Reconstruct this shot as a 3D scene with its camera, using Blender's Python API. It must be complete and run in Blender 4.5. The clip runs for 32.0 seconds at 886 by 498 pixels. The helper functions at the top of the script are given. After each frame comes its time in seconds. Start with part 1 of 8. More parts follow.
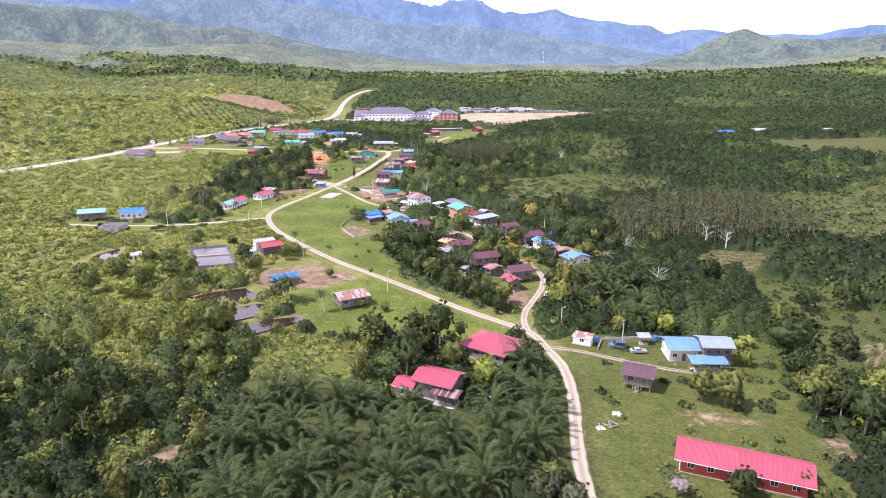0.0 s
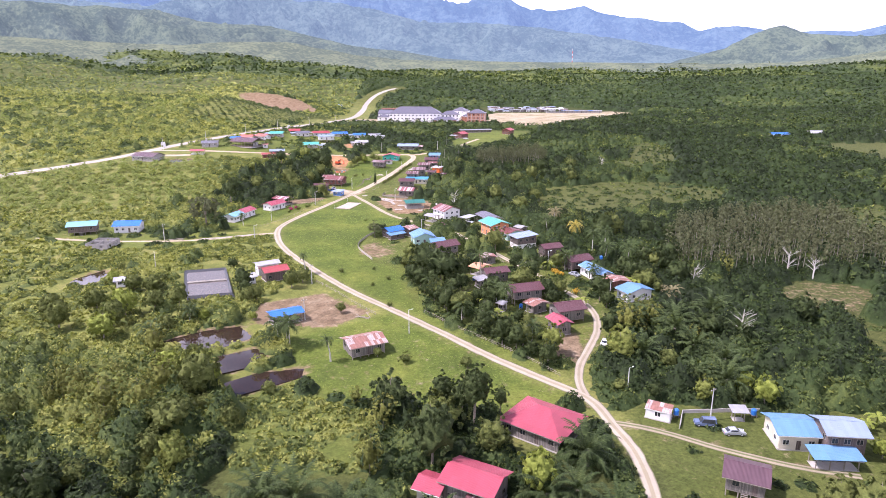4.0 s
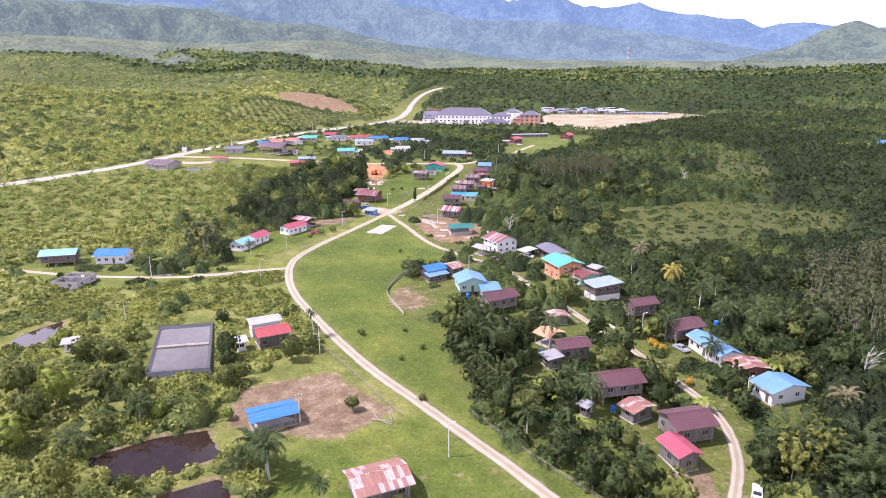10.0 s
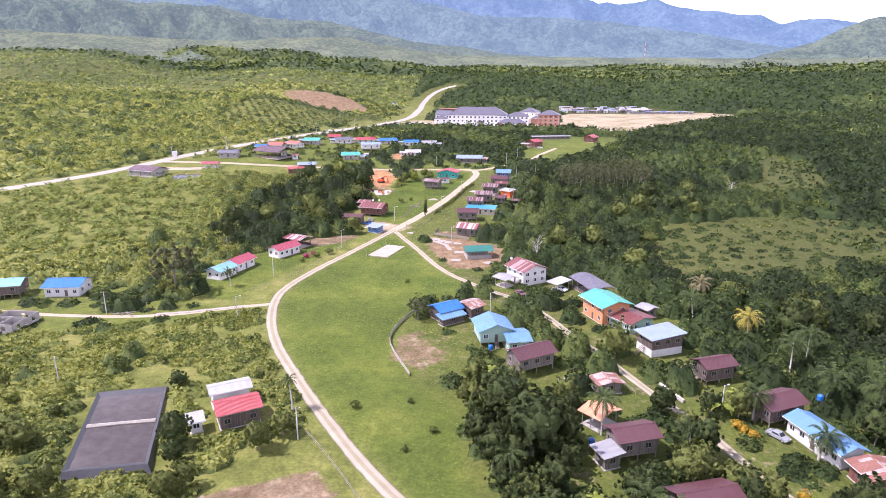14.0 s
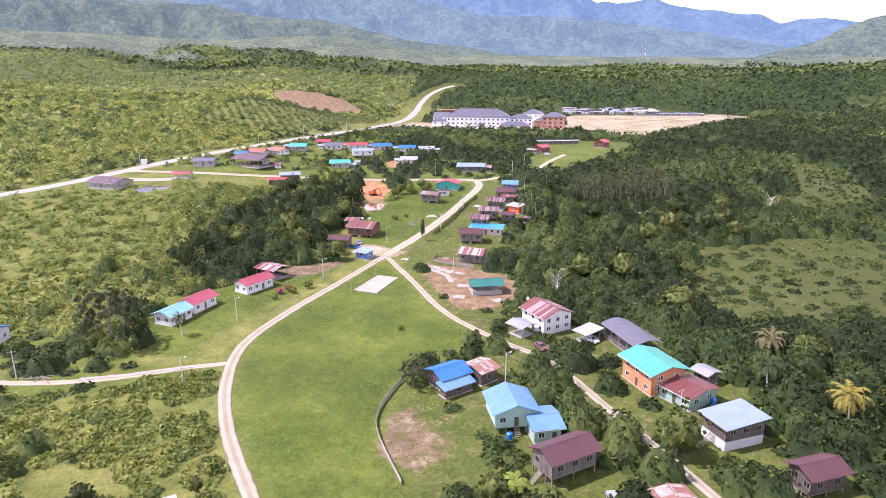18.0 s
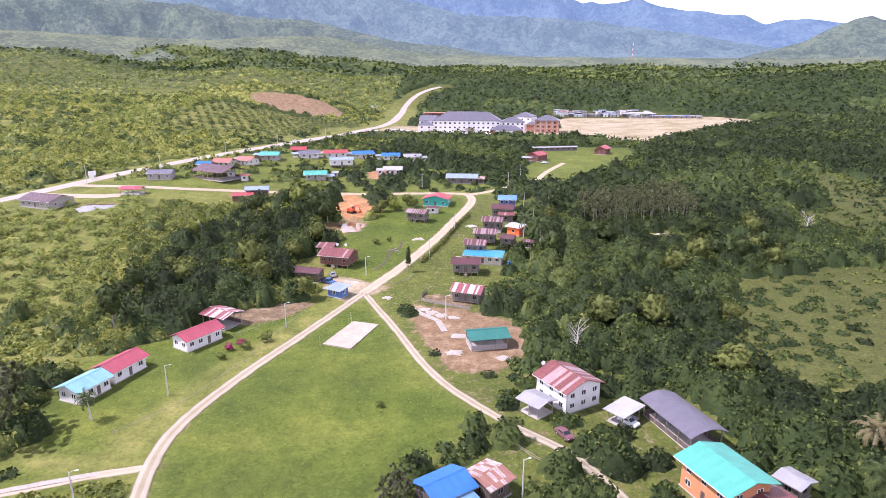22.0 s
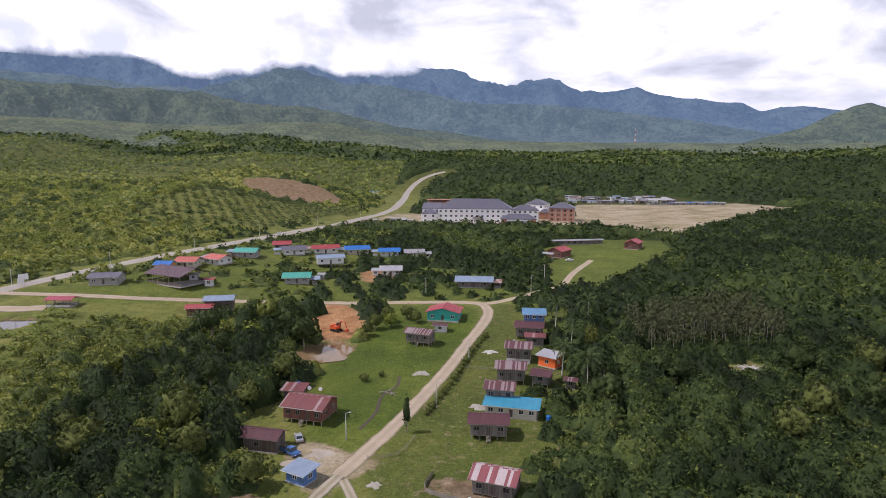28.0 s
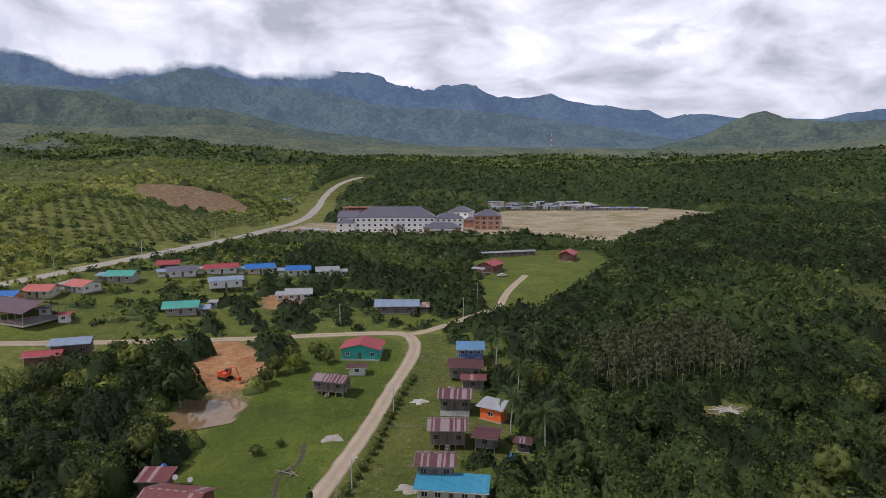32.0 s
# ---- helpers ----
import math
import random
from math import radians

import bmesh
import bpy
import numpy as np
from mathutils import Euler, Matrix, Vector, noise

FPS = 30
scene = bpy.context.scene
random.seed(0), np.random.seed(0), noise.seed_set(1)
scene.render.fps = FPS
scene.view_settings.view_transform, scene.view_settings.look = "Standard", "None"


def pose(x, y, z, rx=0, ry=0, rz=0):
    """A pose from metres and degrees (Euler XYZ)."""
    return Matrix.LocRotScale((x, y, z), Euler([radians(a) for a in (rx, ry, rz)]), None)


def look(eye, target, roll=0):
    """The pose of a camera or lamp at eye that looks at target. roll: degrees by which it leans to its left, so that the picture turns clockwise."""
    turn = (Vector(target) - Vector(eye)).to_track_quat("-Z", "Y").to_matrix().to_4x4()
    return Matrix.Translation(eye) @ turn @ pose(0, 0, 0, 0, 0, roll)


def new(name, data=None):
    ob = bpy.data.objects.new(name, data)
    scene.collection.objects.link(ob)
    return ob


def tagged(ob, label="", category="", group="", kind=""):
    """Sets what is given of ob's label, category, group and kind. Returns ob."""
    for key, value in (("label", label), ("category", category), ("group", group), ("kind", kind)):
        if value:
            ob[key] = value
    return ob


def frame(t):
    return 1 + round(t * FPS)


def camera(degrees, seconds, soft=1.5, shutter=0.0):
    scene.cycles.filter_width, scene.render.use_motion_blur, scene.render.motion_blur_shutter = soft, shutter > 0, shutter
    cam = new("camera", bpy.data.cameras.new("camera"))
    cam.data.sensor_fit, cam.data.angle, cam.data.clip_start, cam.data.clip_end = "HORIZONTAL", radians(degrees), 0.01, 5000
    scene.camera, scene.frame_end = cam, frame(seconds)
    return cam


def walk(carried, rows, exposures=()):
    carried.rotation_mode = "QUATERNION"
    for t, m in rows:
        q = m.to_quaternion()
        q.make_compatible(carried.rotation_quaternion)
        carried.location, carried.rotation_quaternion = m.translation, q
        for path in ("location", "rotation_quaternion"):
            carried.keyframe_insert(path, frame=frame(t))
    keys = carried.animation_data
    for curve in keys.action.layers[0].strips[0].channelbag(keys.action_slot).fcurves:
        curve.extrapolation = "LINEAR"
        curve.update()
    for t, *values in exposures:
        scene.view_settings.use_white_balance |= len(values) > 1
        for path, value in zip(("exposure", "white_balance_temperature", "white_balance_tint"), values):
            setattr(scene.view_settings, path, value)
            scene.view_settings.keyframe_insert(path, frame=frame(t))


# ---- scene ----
cam = camera(70.0, 32.0, 0.9)
# seconds, eye x, y, z, tilt from straight down, turn to the left
PATH = [
    (0, 0.22, 0.09, 65.45, 75.05, 3.26),
    (1, -1.35, 9.55, 65.47, 75.05, 3.88),
    (2, -2.58, 19.18, 65.46, 75.01, 4.47),
    (3, -3.65, 28.96, 65.43, 74.99, 4.98),
    (3.5, -4.17, 33.89, 65.41, 74.91, 5.26),
    (5.5, -6.39, 53.87, 65.29, 74.90, 6.18),
    (6, -7.01, 58.90, 65.26, 74.91, 6.32),
    (7, -8.38, 68.99, 65.19, 74.90, 6.55),
    (8, -9.91, 79.10, 65.12, 74.86, 6.74),
    (8.5, -10.74, 84.15, 65.08, 74.85, 6.99),
    (9, -11.60, 89.20, 65.04, 74.83, 7.64),
    (9.5, -12.50, 94.24, 65.01, 74.81, 8.76),
    (10, -13.43, 99.28, 64.97, 74.81, 9.77),
    (10.5, -14.39, 104.30, 64.94, 74.79, 10.45),
    (11, -15.38, 109.32, 64.91, 74.77, 10.64),
    (12, -17.42, 119.31, 64.85, 74.76, 10.71),
    (13, -19.52, 129.25, 64.80, 74.66, 10.82),
    (14, -21.67, 139.14, 64.77, 74.61, 10.83),
    (14.5, -22.75, 144.06, 64.75, 74.61, 10.83),
    (16.5, -27.06, 163.65, 64.72, 74.54, 10.89),
    (17, -28.12, 168.52, 64.71, 74.54, 10.86),
    (17.5, -29.18, 173.39, 64.71, 74.63, 10.69),
    (18, -30.24, 178.25, 64.72, 74.58, 10.57),
    (18.5, -31.29, 183.11, 64.72, 74.63, 10.31),
    (19, -32.33, 187.96, 64.73, 74.58, 9.96),
    (19.5, -33.36, 192.82, 64.74, 74.63, 9.61),
    (20, -34.39, 197.68, 64.75, 74.60, 9.36),
    (20.5, -35.42, 202.54, 64.77, 74.64, 9.27),
    (21, -36.44, 207.41, 64.78, 74.63, 9.26),
    (22, -38.48, 217.17, 64.82, 74.64, 9.29),
    (23, -40.53, 226.96, 64.85, 74.69, 9.30),
    (23.5, -41.55, 231.88, 64.87, 74.87, 9.34),
    (24, -42.57, 236.80, 64.89, 75.36, 9.34),
    (24.5, -43.60, 241.74, 64.91, 76.01, 9.36),
    (25, -44.63, 246.68, 64.93, 77.38, 9.34),
    (25.5, -45.66, 251.63, 64.95, 78.55, 9.36),
    (26, -46.68, 256.59, 64.96, 78.81, 9.39),
    (26.5, -47.70, 261.56, 64.97, 79.58, 9.40),
    (28.5, -51.61, 281.40, 64.99, 82.26, 9.52),
    (29, -52.50, 286.32, 64.99, 82.25, 8.45),
    (29.5, -53.33, 291.23, 64.98, 82.28, 5.78),
    (30, -54.10, 296.09, 64.96, 82.26, 3.50),
    (30.5, -54.77, 300.92, 64.94, 82.24, 2.35),
    (31, -55.34, 305.68, 64.91, 82.31, 2.13),
    (32, -56.05, 315.00, 64.82, 82.41, 2.20),
]
walk(cam, [(t, pose(x, y, z, tilt, 0, turn)) for t, x, y, z, tilt, turn in PATH],
     [(0, 0.80, 5800, 34), (10.0, 0.76, 5800, 34), (23.0, 0.68, 5800, 34), (25.0, 0.40, 5800, 33), (26.5, -0.10, 5900, 28), (28.5, -0.54, 6000, 22), (30.0, -0.75, 5980, 20), (32.0, -0.82, 5980, 19)])

# ---- light ----
SUN_EL, SUN_AZ = radians(56), radians(-105)      # azimuth from +y, to the right


def tree_of(mat):
    mat.use_nodes = True
    nt = mat.node_tree
    nt.nodes.clear()
    return nt, nt.nodes, nt.links


world = bpy.data.worlds.new("sky")
scene.world = world
nt, N, K = tree_of(world)
sky = N.new("ShaderNodeTexSky")
sky.sky_type, sky.sun_disc = "NISHITA", False
sky.sun_elevation, sky.sun_rotation = SUN_EL, SUN_AZ
sky.air_density, sky.dust_density = 1.2, 1.5
tc = N.new("ShaderNodeTexCoord")
# heaped clouds: flattened lumps over the whole sky
cloud_map = N.new("ShaderNodeMapping"); cloud_map.inputs["Scale"].default_value = (1.0, 1.0, 2.3)
K.new(tc.outputs["Generated"], cloud_map.inputs[0])
cover = N.new("ShaderNodeTexNoise")
cover.inputs["Scale"].default_value, cover.inputs["Detail"].default_value, cover.inputs["Roughness"].default_value, cover.inputs["Distortion"].default_value = 3.2, 9, 0.52, 0.25
K.new(cloud_map.outputs[0], cover.inputs["Vector"])
cov = N.new("ShaderNodeValToRGB")
cov.color_ramp.elements[0].position, cov.color_ramp.elements[1].position = 0.34, 0.46
# the cloud thins out overhead, where the sun stands clear
height = N.new("ShaderNodeSeparateXYZ"); K.new(tc.outputs["Generated"], height.inputs[0])
thin = N.new("ShaderNodeMath"); thin.operation = "MULTIPLY_ADD"; thin.inputs[1].default_value, thin.inputs[2].default_value = -0.40, 0.14
K.new(height.outputs["Z"], thin.inputs[0])
banked = N.new("ShaderNodeMath"); K.new(cover.outputs["Fac"], banked.inputs[0]); K.new(thin.outputs[0], banked.inputs[1])
K.new(banked.outputs[0], cov.inputs[0])
shade = N.new("ShaderNodeTexNoise")
shade.inputs["Scale"].default_value, shade.inputs["Detail"].default_value = 5.0, 11
shade.inputs["Roughness"].default_value, shade.inputs["Distortion"].default_value = 0.55, 0.35
K.new(cloud_map.outputs[0], shade.inputs["Vector"])
tone = N.new("ShaderNodeValToRGB")
tone.color_ramp.elements[0].position, tone.color_ramp.elements[1].position = 0.37, 0.60
tone.color_ramp.elements[0].color, tone.color_ramp.elements[1].color = (0.86, 0.89, 0.94, 1), (1.78, 1.78, 1.80, 1)
K.new(shade.outputs["Fac"], tone.inputs[0])
bg_sky, bg_cloud, mixed, wout = N.new("ShaderNodeBackground"), N.new("ShaderNodeBackground"), N.new("ShaderNodeMixShader"), N.new("ShaderNodeOutputWorld")
bg_sky.inputs["Strength"].default_value, bg_cloud.inputs["Strength"].default_value = 0.09, 1.0
K.new(sky.outputs[0], bg_sky.inputs["Color"]); K.new(tone.outputs[0], bg_cloud.inputs["Color"])
K.new(cov.outputs[0], mixed.inputs[0]); K.new(bg_sky.outputs[0], mixed.inputs[1]); K.new(bg_cloud.outputs[0], mixed.inputs[2])
K.new(mixed.outputs[0], wout.inputs[0])

sun = new("sun", bpy.data.lights.new("sun", "SUN"))
sun.data.energy, sun.data.angle, sun.data.color = 4.8, radians(0.6), (1.0, 0.94, 0.84)
toward = Vector((math.sin(SUN_AZ) * math.cos(SUN_EL), math.cos(SUN_AZ) * math.cos(SUN_EL), math.sin(SUN_EL)))
sun.matrix_world = look(toward * 300, (0, 0, 0))


# ---- materials ----
def noise_node(N, K, vec, scale, detail=4, rough=0.6):
    n = N.new("ShaderNodeTexNoise")
    n.inputs["Scale"].default_value, n.inputs["Detail"].default_value, n.inputs["Roughness"].default_value = scale, detail, rough
    K.new(vec, n.inputs["Vector"])
    return n.outputs["Fac"]


def ramp_node(N, K, fac, stops):
    r = N.new("ShaderNodeValToRGB")
    while len(r.color_ramp.elements) < len(stops):
        r.color_ramp.elements.new(0.5)
    for e, (p, c) in zip(r.color_ramp.elements, stops):
        e.position, e.color = p, (*c, 1) if len(c) == 3 else c
    K.new(fac, r.inputs[0])
    return r.outputs[0]


def mix_node(N, K, fac, a, b, blend="MIX"):
    m = N.new("ShaderNodeMix")
    m.data_type, m.blend_type = "RGBA", blend
    for sock, v in ((m.inputs["Factor"], fac), (m.inputs["A"], a), (m.inputs["B"], b)):
        if isinstance(v, (int, float)):
            sock.default_value = v
        elif isinstance(v, tuple):
            sock.default_value = (*v, 1)
        else:
            K.new(v, sock)
    return m.outputs["Result"]


def math_node(N, K, op, a, b=0.0):
    m = N.new("ShaderNodeMath")
    m.operation = op
    for sock, v in ((m.inputs[0], a), (m.inputs[1], b)):
        if isinstance(v, (int, float)):
            sock.default_value = v
        else:
            K.new(v, sock)
    return m.outputs[0]


def start(name):
    m = bpy.data.materials.new(name)
    nt, N, K = tree_of(m)
    out, b = N.new("ShaderNodeOutputMaterial"), N.new("ShaderNodeBsdfPrincipled")
    K.new(b.outputs[0], out.inputs[0])
    return m, N, K, b, out


def plain(name, col, rough=0.7, metal=0.0, spread=0.25, scale=1.5, bump=0.0, fine=9.0):
    """Paint, timber, soil and so on: two scales of variation and a fine relief."""
    m, N, K, b, out = start(name)
    pos = N.new("ShaderNodeNewGeometry").outputs["Position"]
    f1, f2 = noise_node(N, K, pos, scale, 5), noise_node(N, K, pos, fine, 3)
    lo, hi = tuple(c * (1 - spread) for c in col), tuple(min(1, c * (1 + spread)) for c in col)
    c1 = ramp_node(N, K, f1, [(0.3, lo), (0.7, hi)])
    c2 = mix_node(N, K, 0.35, c1, ramp_node(N, K, f2, [(0.3, lo), (0.7, hi)]))
    K.new(c2, b.inputs["Base Color"])
    b.inputs["Roughness"].default_value, b.inputs["Metallic"].default_value = rough, metal
    if bump:
        bp = N.new("ShaderNodeBump"); bp.inputs["Strength"].default_value = bump
        K.new(f2, bp.inputs["Height"]); K.new(bp.outputs[0], b.inputs["Normal"])
    return m


def sheet_roof(name, col, other=None, share=0.5, rust=0.0, rough=0.45, sheet=0.8):
    """Corrugated steel sheets: each sheet has its own tone, with ribs, faded patches and rust along the fall (object x runs along the eave)."""
    m, N, K, b, out = start(name)
    co = N.new("ShaderNodeTexCoord").outputs["Object"]
    sp = N.new("ShaderNodeSeparateXYZ"); K.new(co, sp.inputs[0])
    col_no = math_node(N, K, "FLOOR", math_node(N, K, "DIVIDE", sp.outputs["X"], sheet))
    wn = N.new("ShaderNodeTexWhiteNoise"); wn.noise_dimensions = "3D"
    cb = N.new("ShaderNodeCombineXYZ"); K.new(col_no, cb.inputs[0])
    oi = N.new("ShaderNodeObjectInfo"); K.new(math_node(N, K, "MULTIPLY", oi.outputs["Random"], 37.0), cb.inputs[1])
    if not other or rust > 0.6:
        K.new(math_node(N, K, "FLOOR", math_node(N, K, "DIVIDE", sp.outputs["Y"], 2.45)), cb.inputs[2])
    K.new(cb.outputs[0], wn.inputs["Vector"])
    rnd = wn.outputs["Value"]
    base = ramp_node(N, K, rnd, [(0.0, tuple(c * (0.88 if not other else 0.74) for c in col)), (1.0, tuple(min(1, c * (1.07 if not other else 1.18)) for c in col))])
    if other:
        base = mix_node(N, K, math_node(N, K, "LESS_THAN", rnd, share), base, other)
    mp = N.new("ShaderNodeMapping"); mp.inputs["Scale"].default_value = (2.2, 0.35, 0.35); K.new(co, mp.inputs[0])
    streak = noise_node(N, K, mp.outputs[0], 1.6, 6, 0.65)
    patch = noise_node(N, K, co, 0.35, 4)
    base = mix_node(N, K, math_node(N, K, "MULTIPLY", patch, 0.35), base, tuple(min(1, c * 1.2 + 0.02) for c in col))
    k = ramp_node(N, K, streak, [(0.62 - 0.3 * rust, (0, 0, 0)), (0.8 - 0.25 * rust, (1, 1, 1))])
    base = mix_node(N, K, math_node(N, K, "MULTIPLY", k, 0.25 + 0.6 * rust), base, (0.16, 0.075, 0.045))
    K.new(base, b.inputs["Base Color"])
    rib = math_node(N, K, "SINE", math_node(N, K, "MULTIPLY", sp.outputs["X"], 2 * math.pi / 0.2))
    bp = N.new("ShaderNodeBump"); bp.inputs["Strength"].default_value, bp.inputs["Distance"].default_value = 0.5, 0.03
    K.new(rib, bp.inputs["Height"]); K.new(bp.outputs[0], b.inputs["Normal"])
    b.inputs["Roughness"].default_value = rough
    b.inputs["Specular IOR Level"].default_value = 0.35
    return m


def plank_wall(name, col, board=0.22, spread=0.35, paint=0.0):
    """Upright weathered boards, each with its own tone and a dark joint."""
    m, N, K, b, out = start(name)
    co = N.new("ShaderNodeTexCoord").outputs["Object"]
    sp = N.new("ShaderNodeSeparateXYZ"); K.new(co, sp.inputs[0])
    run = math_node(N, K, "DIVIDE", math_node(N, K, "ADD", sp.outputs["X"], sp.outputs["Y"]), board)
    wn = N.new("ShaderNodeTexWhiteNoise"); wn.noise_dimensions = "1D"; K.new(math_node(N, K, "FLOOR", run), wn.inputs["W"])
    c = ramp_node(N, K, wn.outputs["Value"], [(0.0, tuple(v * (1 - spread) for v in col)), (1.0, tuple(min(1, v * (1 + spread)) for v in col))])
    mp = N.new("ShaderNodeMapping"); mp.inputs["Scale"].default_value = (3, 3, 0.4); K.new(co, mp.inputs[0])
    g = noise_node(N, K, mp.outputs[0], 2.5, 6)
    c = mix_node(N, K, math_node(N, K, "MULTIPLY", g, 0.5), c, tuple(v * 0.45 for v in col))
    fr = math_node(N, K, "FRACT", run)
    gap = math_node(N, K, "LESS_THAN", fr, 0.09)
    c = mix_node(N, K, math_node(N, K, "MULTIPLY", gap, 0.7 - paint), c, (0.02, 0.017, 0.014))
    K.new(c, b.inputs["Base Color"])
    b.inputs["Roughness"].default_value = 0.8
    return m


def leaf(name, lo, hi, glow=0.2, far=False):
    """Foliage: a tone for each stand, tree and bough, mottled leaf by leaf with an uneven surface, and light that comes through the leaves."""
    m, N, K, b, out = start(name)
    geo = N.new("ShaderNodeNewGeometry")
    oi = N.new("ShaderNodeObjectInfo")
    pos = geo.outputs["Position"]
    big = noise_node(N, K, pos, 0.012 if far else 0.05, 3)
    fine = noise_node(N, K, pos, 0.22 if far else 1.3, 7, 0.78)
    stand = math_node(N, K, "FRACT", math_node(N, K, "ADD", oi.outputs["Random"], big))
    f = math_node(N, K, "ADD", math_node(N, K, "MULTIPLY", geo.outputs["Random Per Island"], 0.5), math_node(N, K, "MULTIPLY", stand, 0.26))
    f = math_node(N, K, "ADD", f, math_node(N, K, "MULTIPLY", math_node(N, K, "SUBTRACT", fine, 0.5), 1.9))
    c = ramp_node(N, K, math_node(N, K, "ADD", f, 0.12), [(0.05, lo), (0.5, tuple((a + d) / 2 for a, d in zip(lo, hi))), (0.98, hi)])
    K.new(c, b.inputs["Base Color"])
    b.inputs["Roughness"].default_value, b.inputs["Specular IOR Level"].default_value = 0.65, 0.15
    bp = N.new("ShaderNodeBump"); bp.inputs["Strength"].default_value, bp.inputs["Distance"].default_value = 1.0, 2.5 if far else 0.5
    K.new(fine, bp.inputs["Height"]); K.new(bp.outputs[0], b.inputs["Normal"])
    tr = N.new("ShaderNodeBsdfTranslucent")
    K.new(mix_node(N, K, 0.5, c, (hi[0] * 1.3, hi[1] * 1.3, hi[2] * 0.6)), tr.inputs["Color"])
    mx = N.new("ShaderNodeMixShader"); mx.inputs[0].default_value = glow
    K.new(b.outputs[0], mx.inputs[1]); K.new(tr.outputs[0], mx.inputs[2]); K.new(mx.outputs[0], out.inputs[0])
    return m


def leaf_cover(name, grain, relief):
    """Foliage of mixed growth: the tone of each plant runs from dark forest green through olive to young lime, mottled leaf by leaf."""
    m, N, K, b, out = start(name)
    geo = N.new("ShaderNodeNewGeometry")
    at = N.new("ShaderNodeAttribute"); at.attribute_name = "tone"
    pos = geo.outputs["Position"]
    fine, stand = noise_node(N, K, pos, grain, 6, 0.72), noise_node(N, K, pos, grain * 0.03, 3)
    f = math_node(N, K, "ADD", at.outputs["Fac"], math_node(N, K, "MULTIPLY", math_node(N, K, "SUBTRACT", fine, 0.5), 0.75))
    f = math_node(N, K, "ADD", f, math_node(N, K, "MULTIPLY", math_node(N, K, "SUBTRACT", stand, 0.5), 0.7))
    f = math_node(N, K, "ADD", f, math_node(N, K, "MULTIPLY", math_node(N, K, "SUBTRACT", geo.outputs["Random Per Island"], 0.5), 0.36))
    c = ramp_node(N, K, f, [(0.0, (0.020, 0.031, 0.011)), (0.3, (0.043, 0.068, 0.020)), (0.55, (0.088, 0.116, 0.031)), (0.8, (0.158, 0.184, 0.042)), (1.0, (0.30, 0.31, 0.08))])
    K.new(c, b.inputs["Base Color"])
    b.inputs["Roughness"].default_value, b.inputs["Specular IOR Level"].default_value = 0.65, 0.15
    bp = N.new("ShaderNodeBump"); bp.inputs["Strength"].default_value, bp.inputs["Distance"].default_value = 1.0, relief
    K.new(fine, bp.inputs["Height"]); K.new(bp.outputs[0], b.inputs["Normal"])
    tr = N.new("ShaderNodeBsdfTranslucent")
    K.new(mix_node(N, K, 1.0, c, (1.25, 1.3, 0.7), "MULTIPLY"), tr.inputs["Color"])
    mx = N.new("ShaderNodeMixShader"); mx.inputs[0].default_value = 0.22
    K.new(b.outputs[0], mx.inputs[1]); K.new(tr.outputs[0], mx.inputs[2]); K.new(mx.outputs[0], out.inputs[0])
    return m


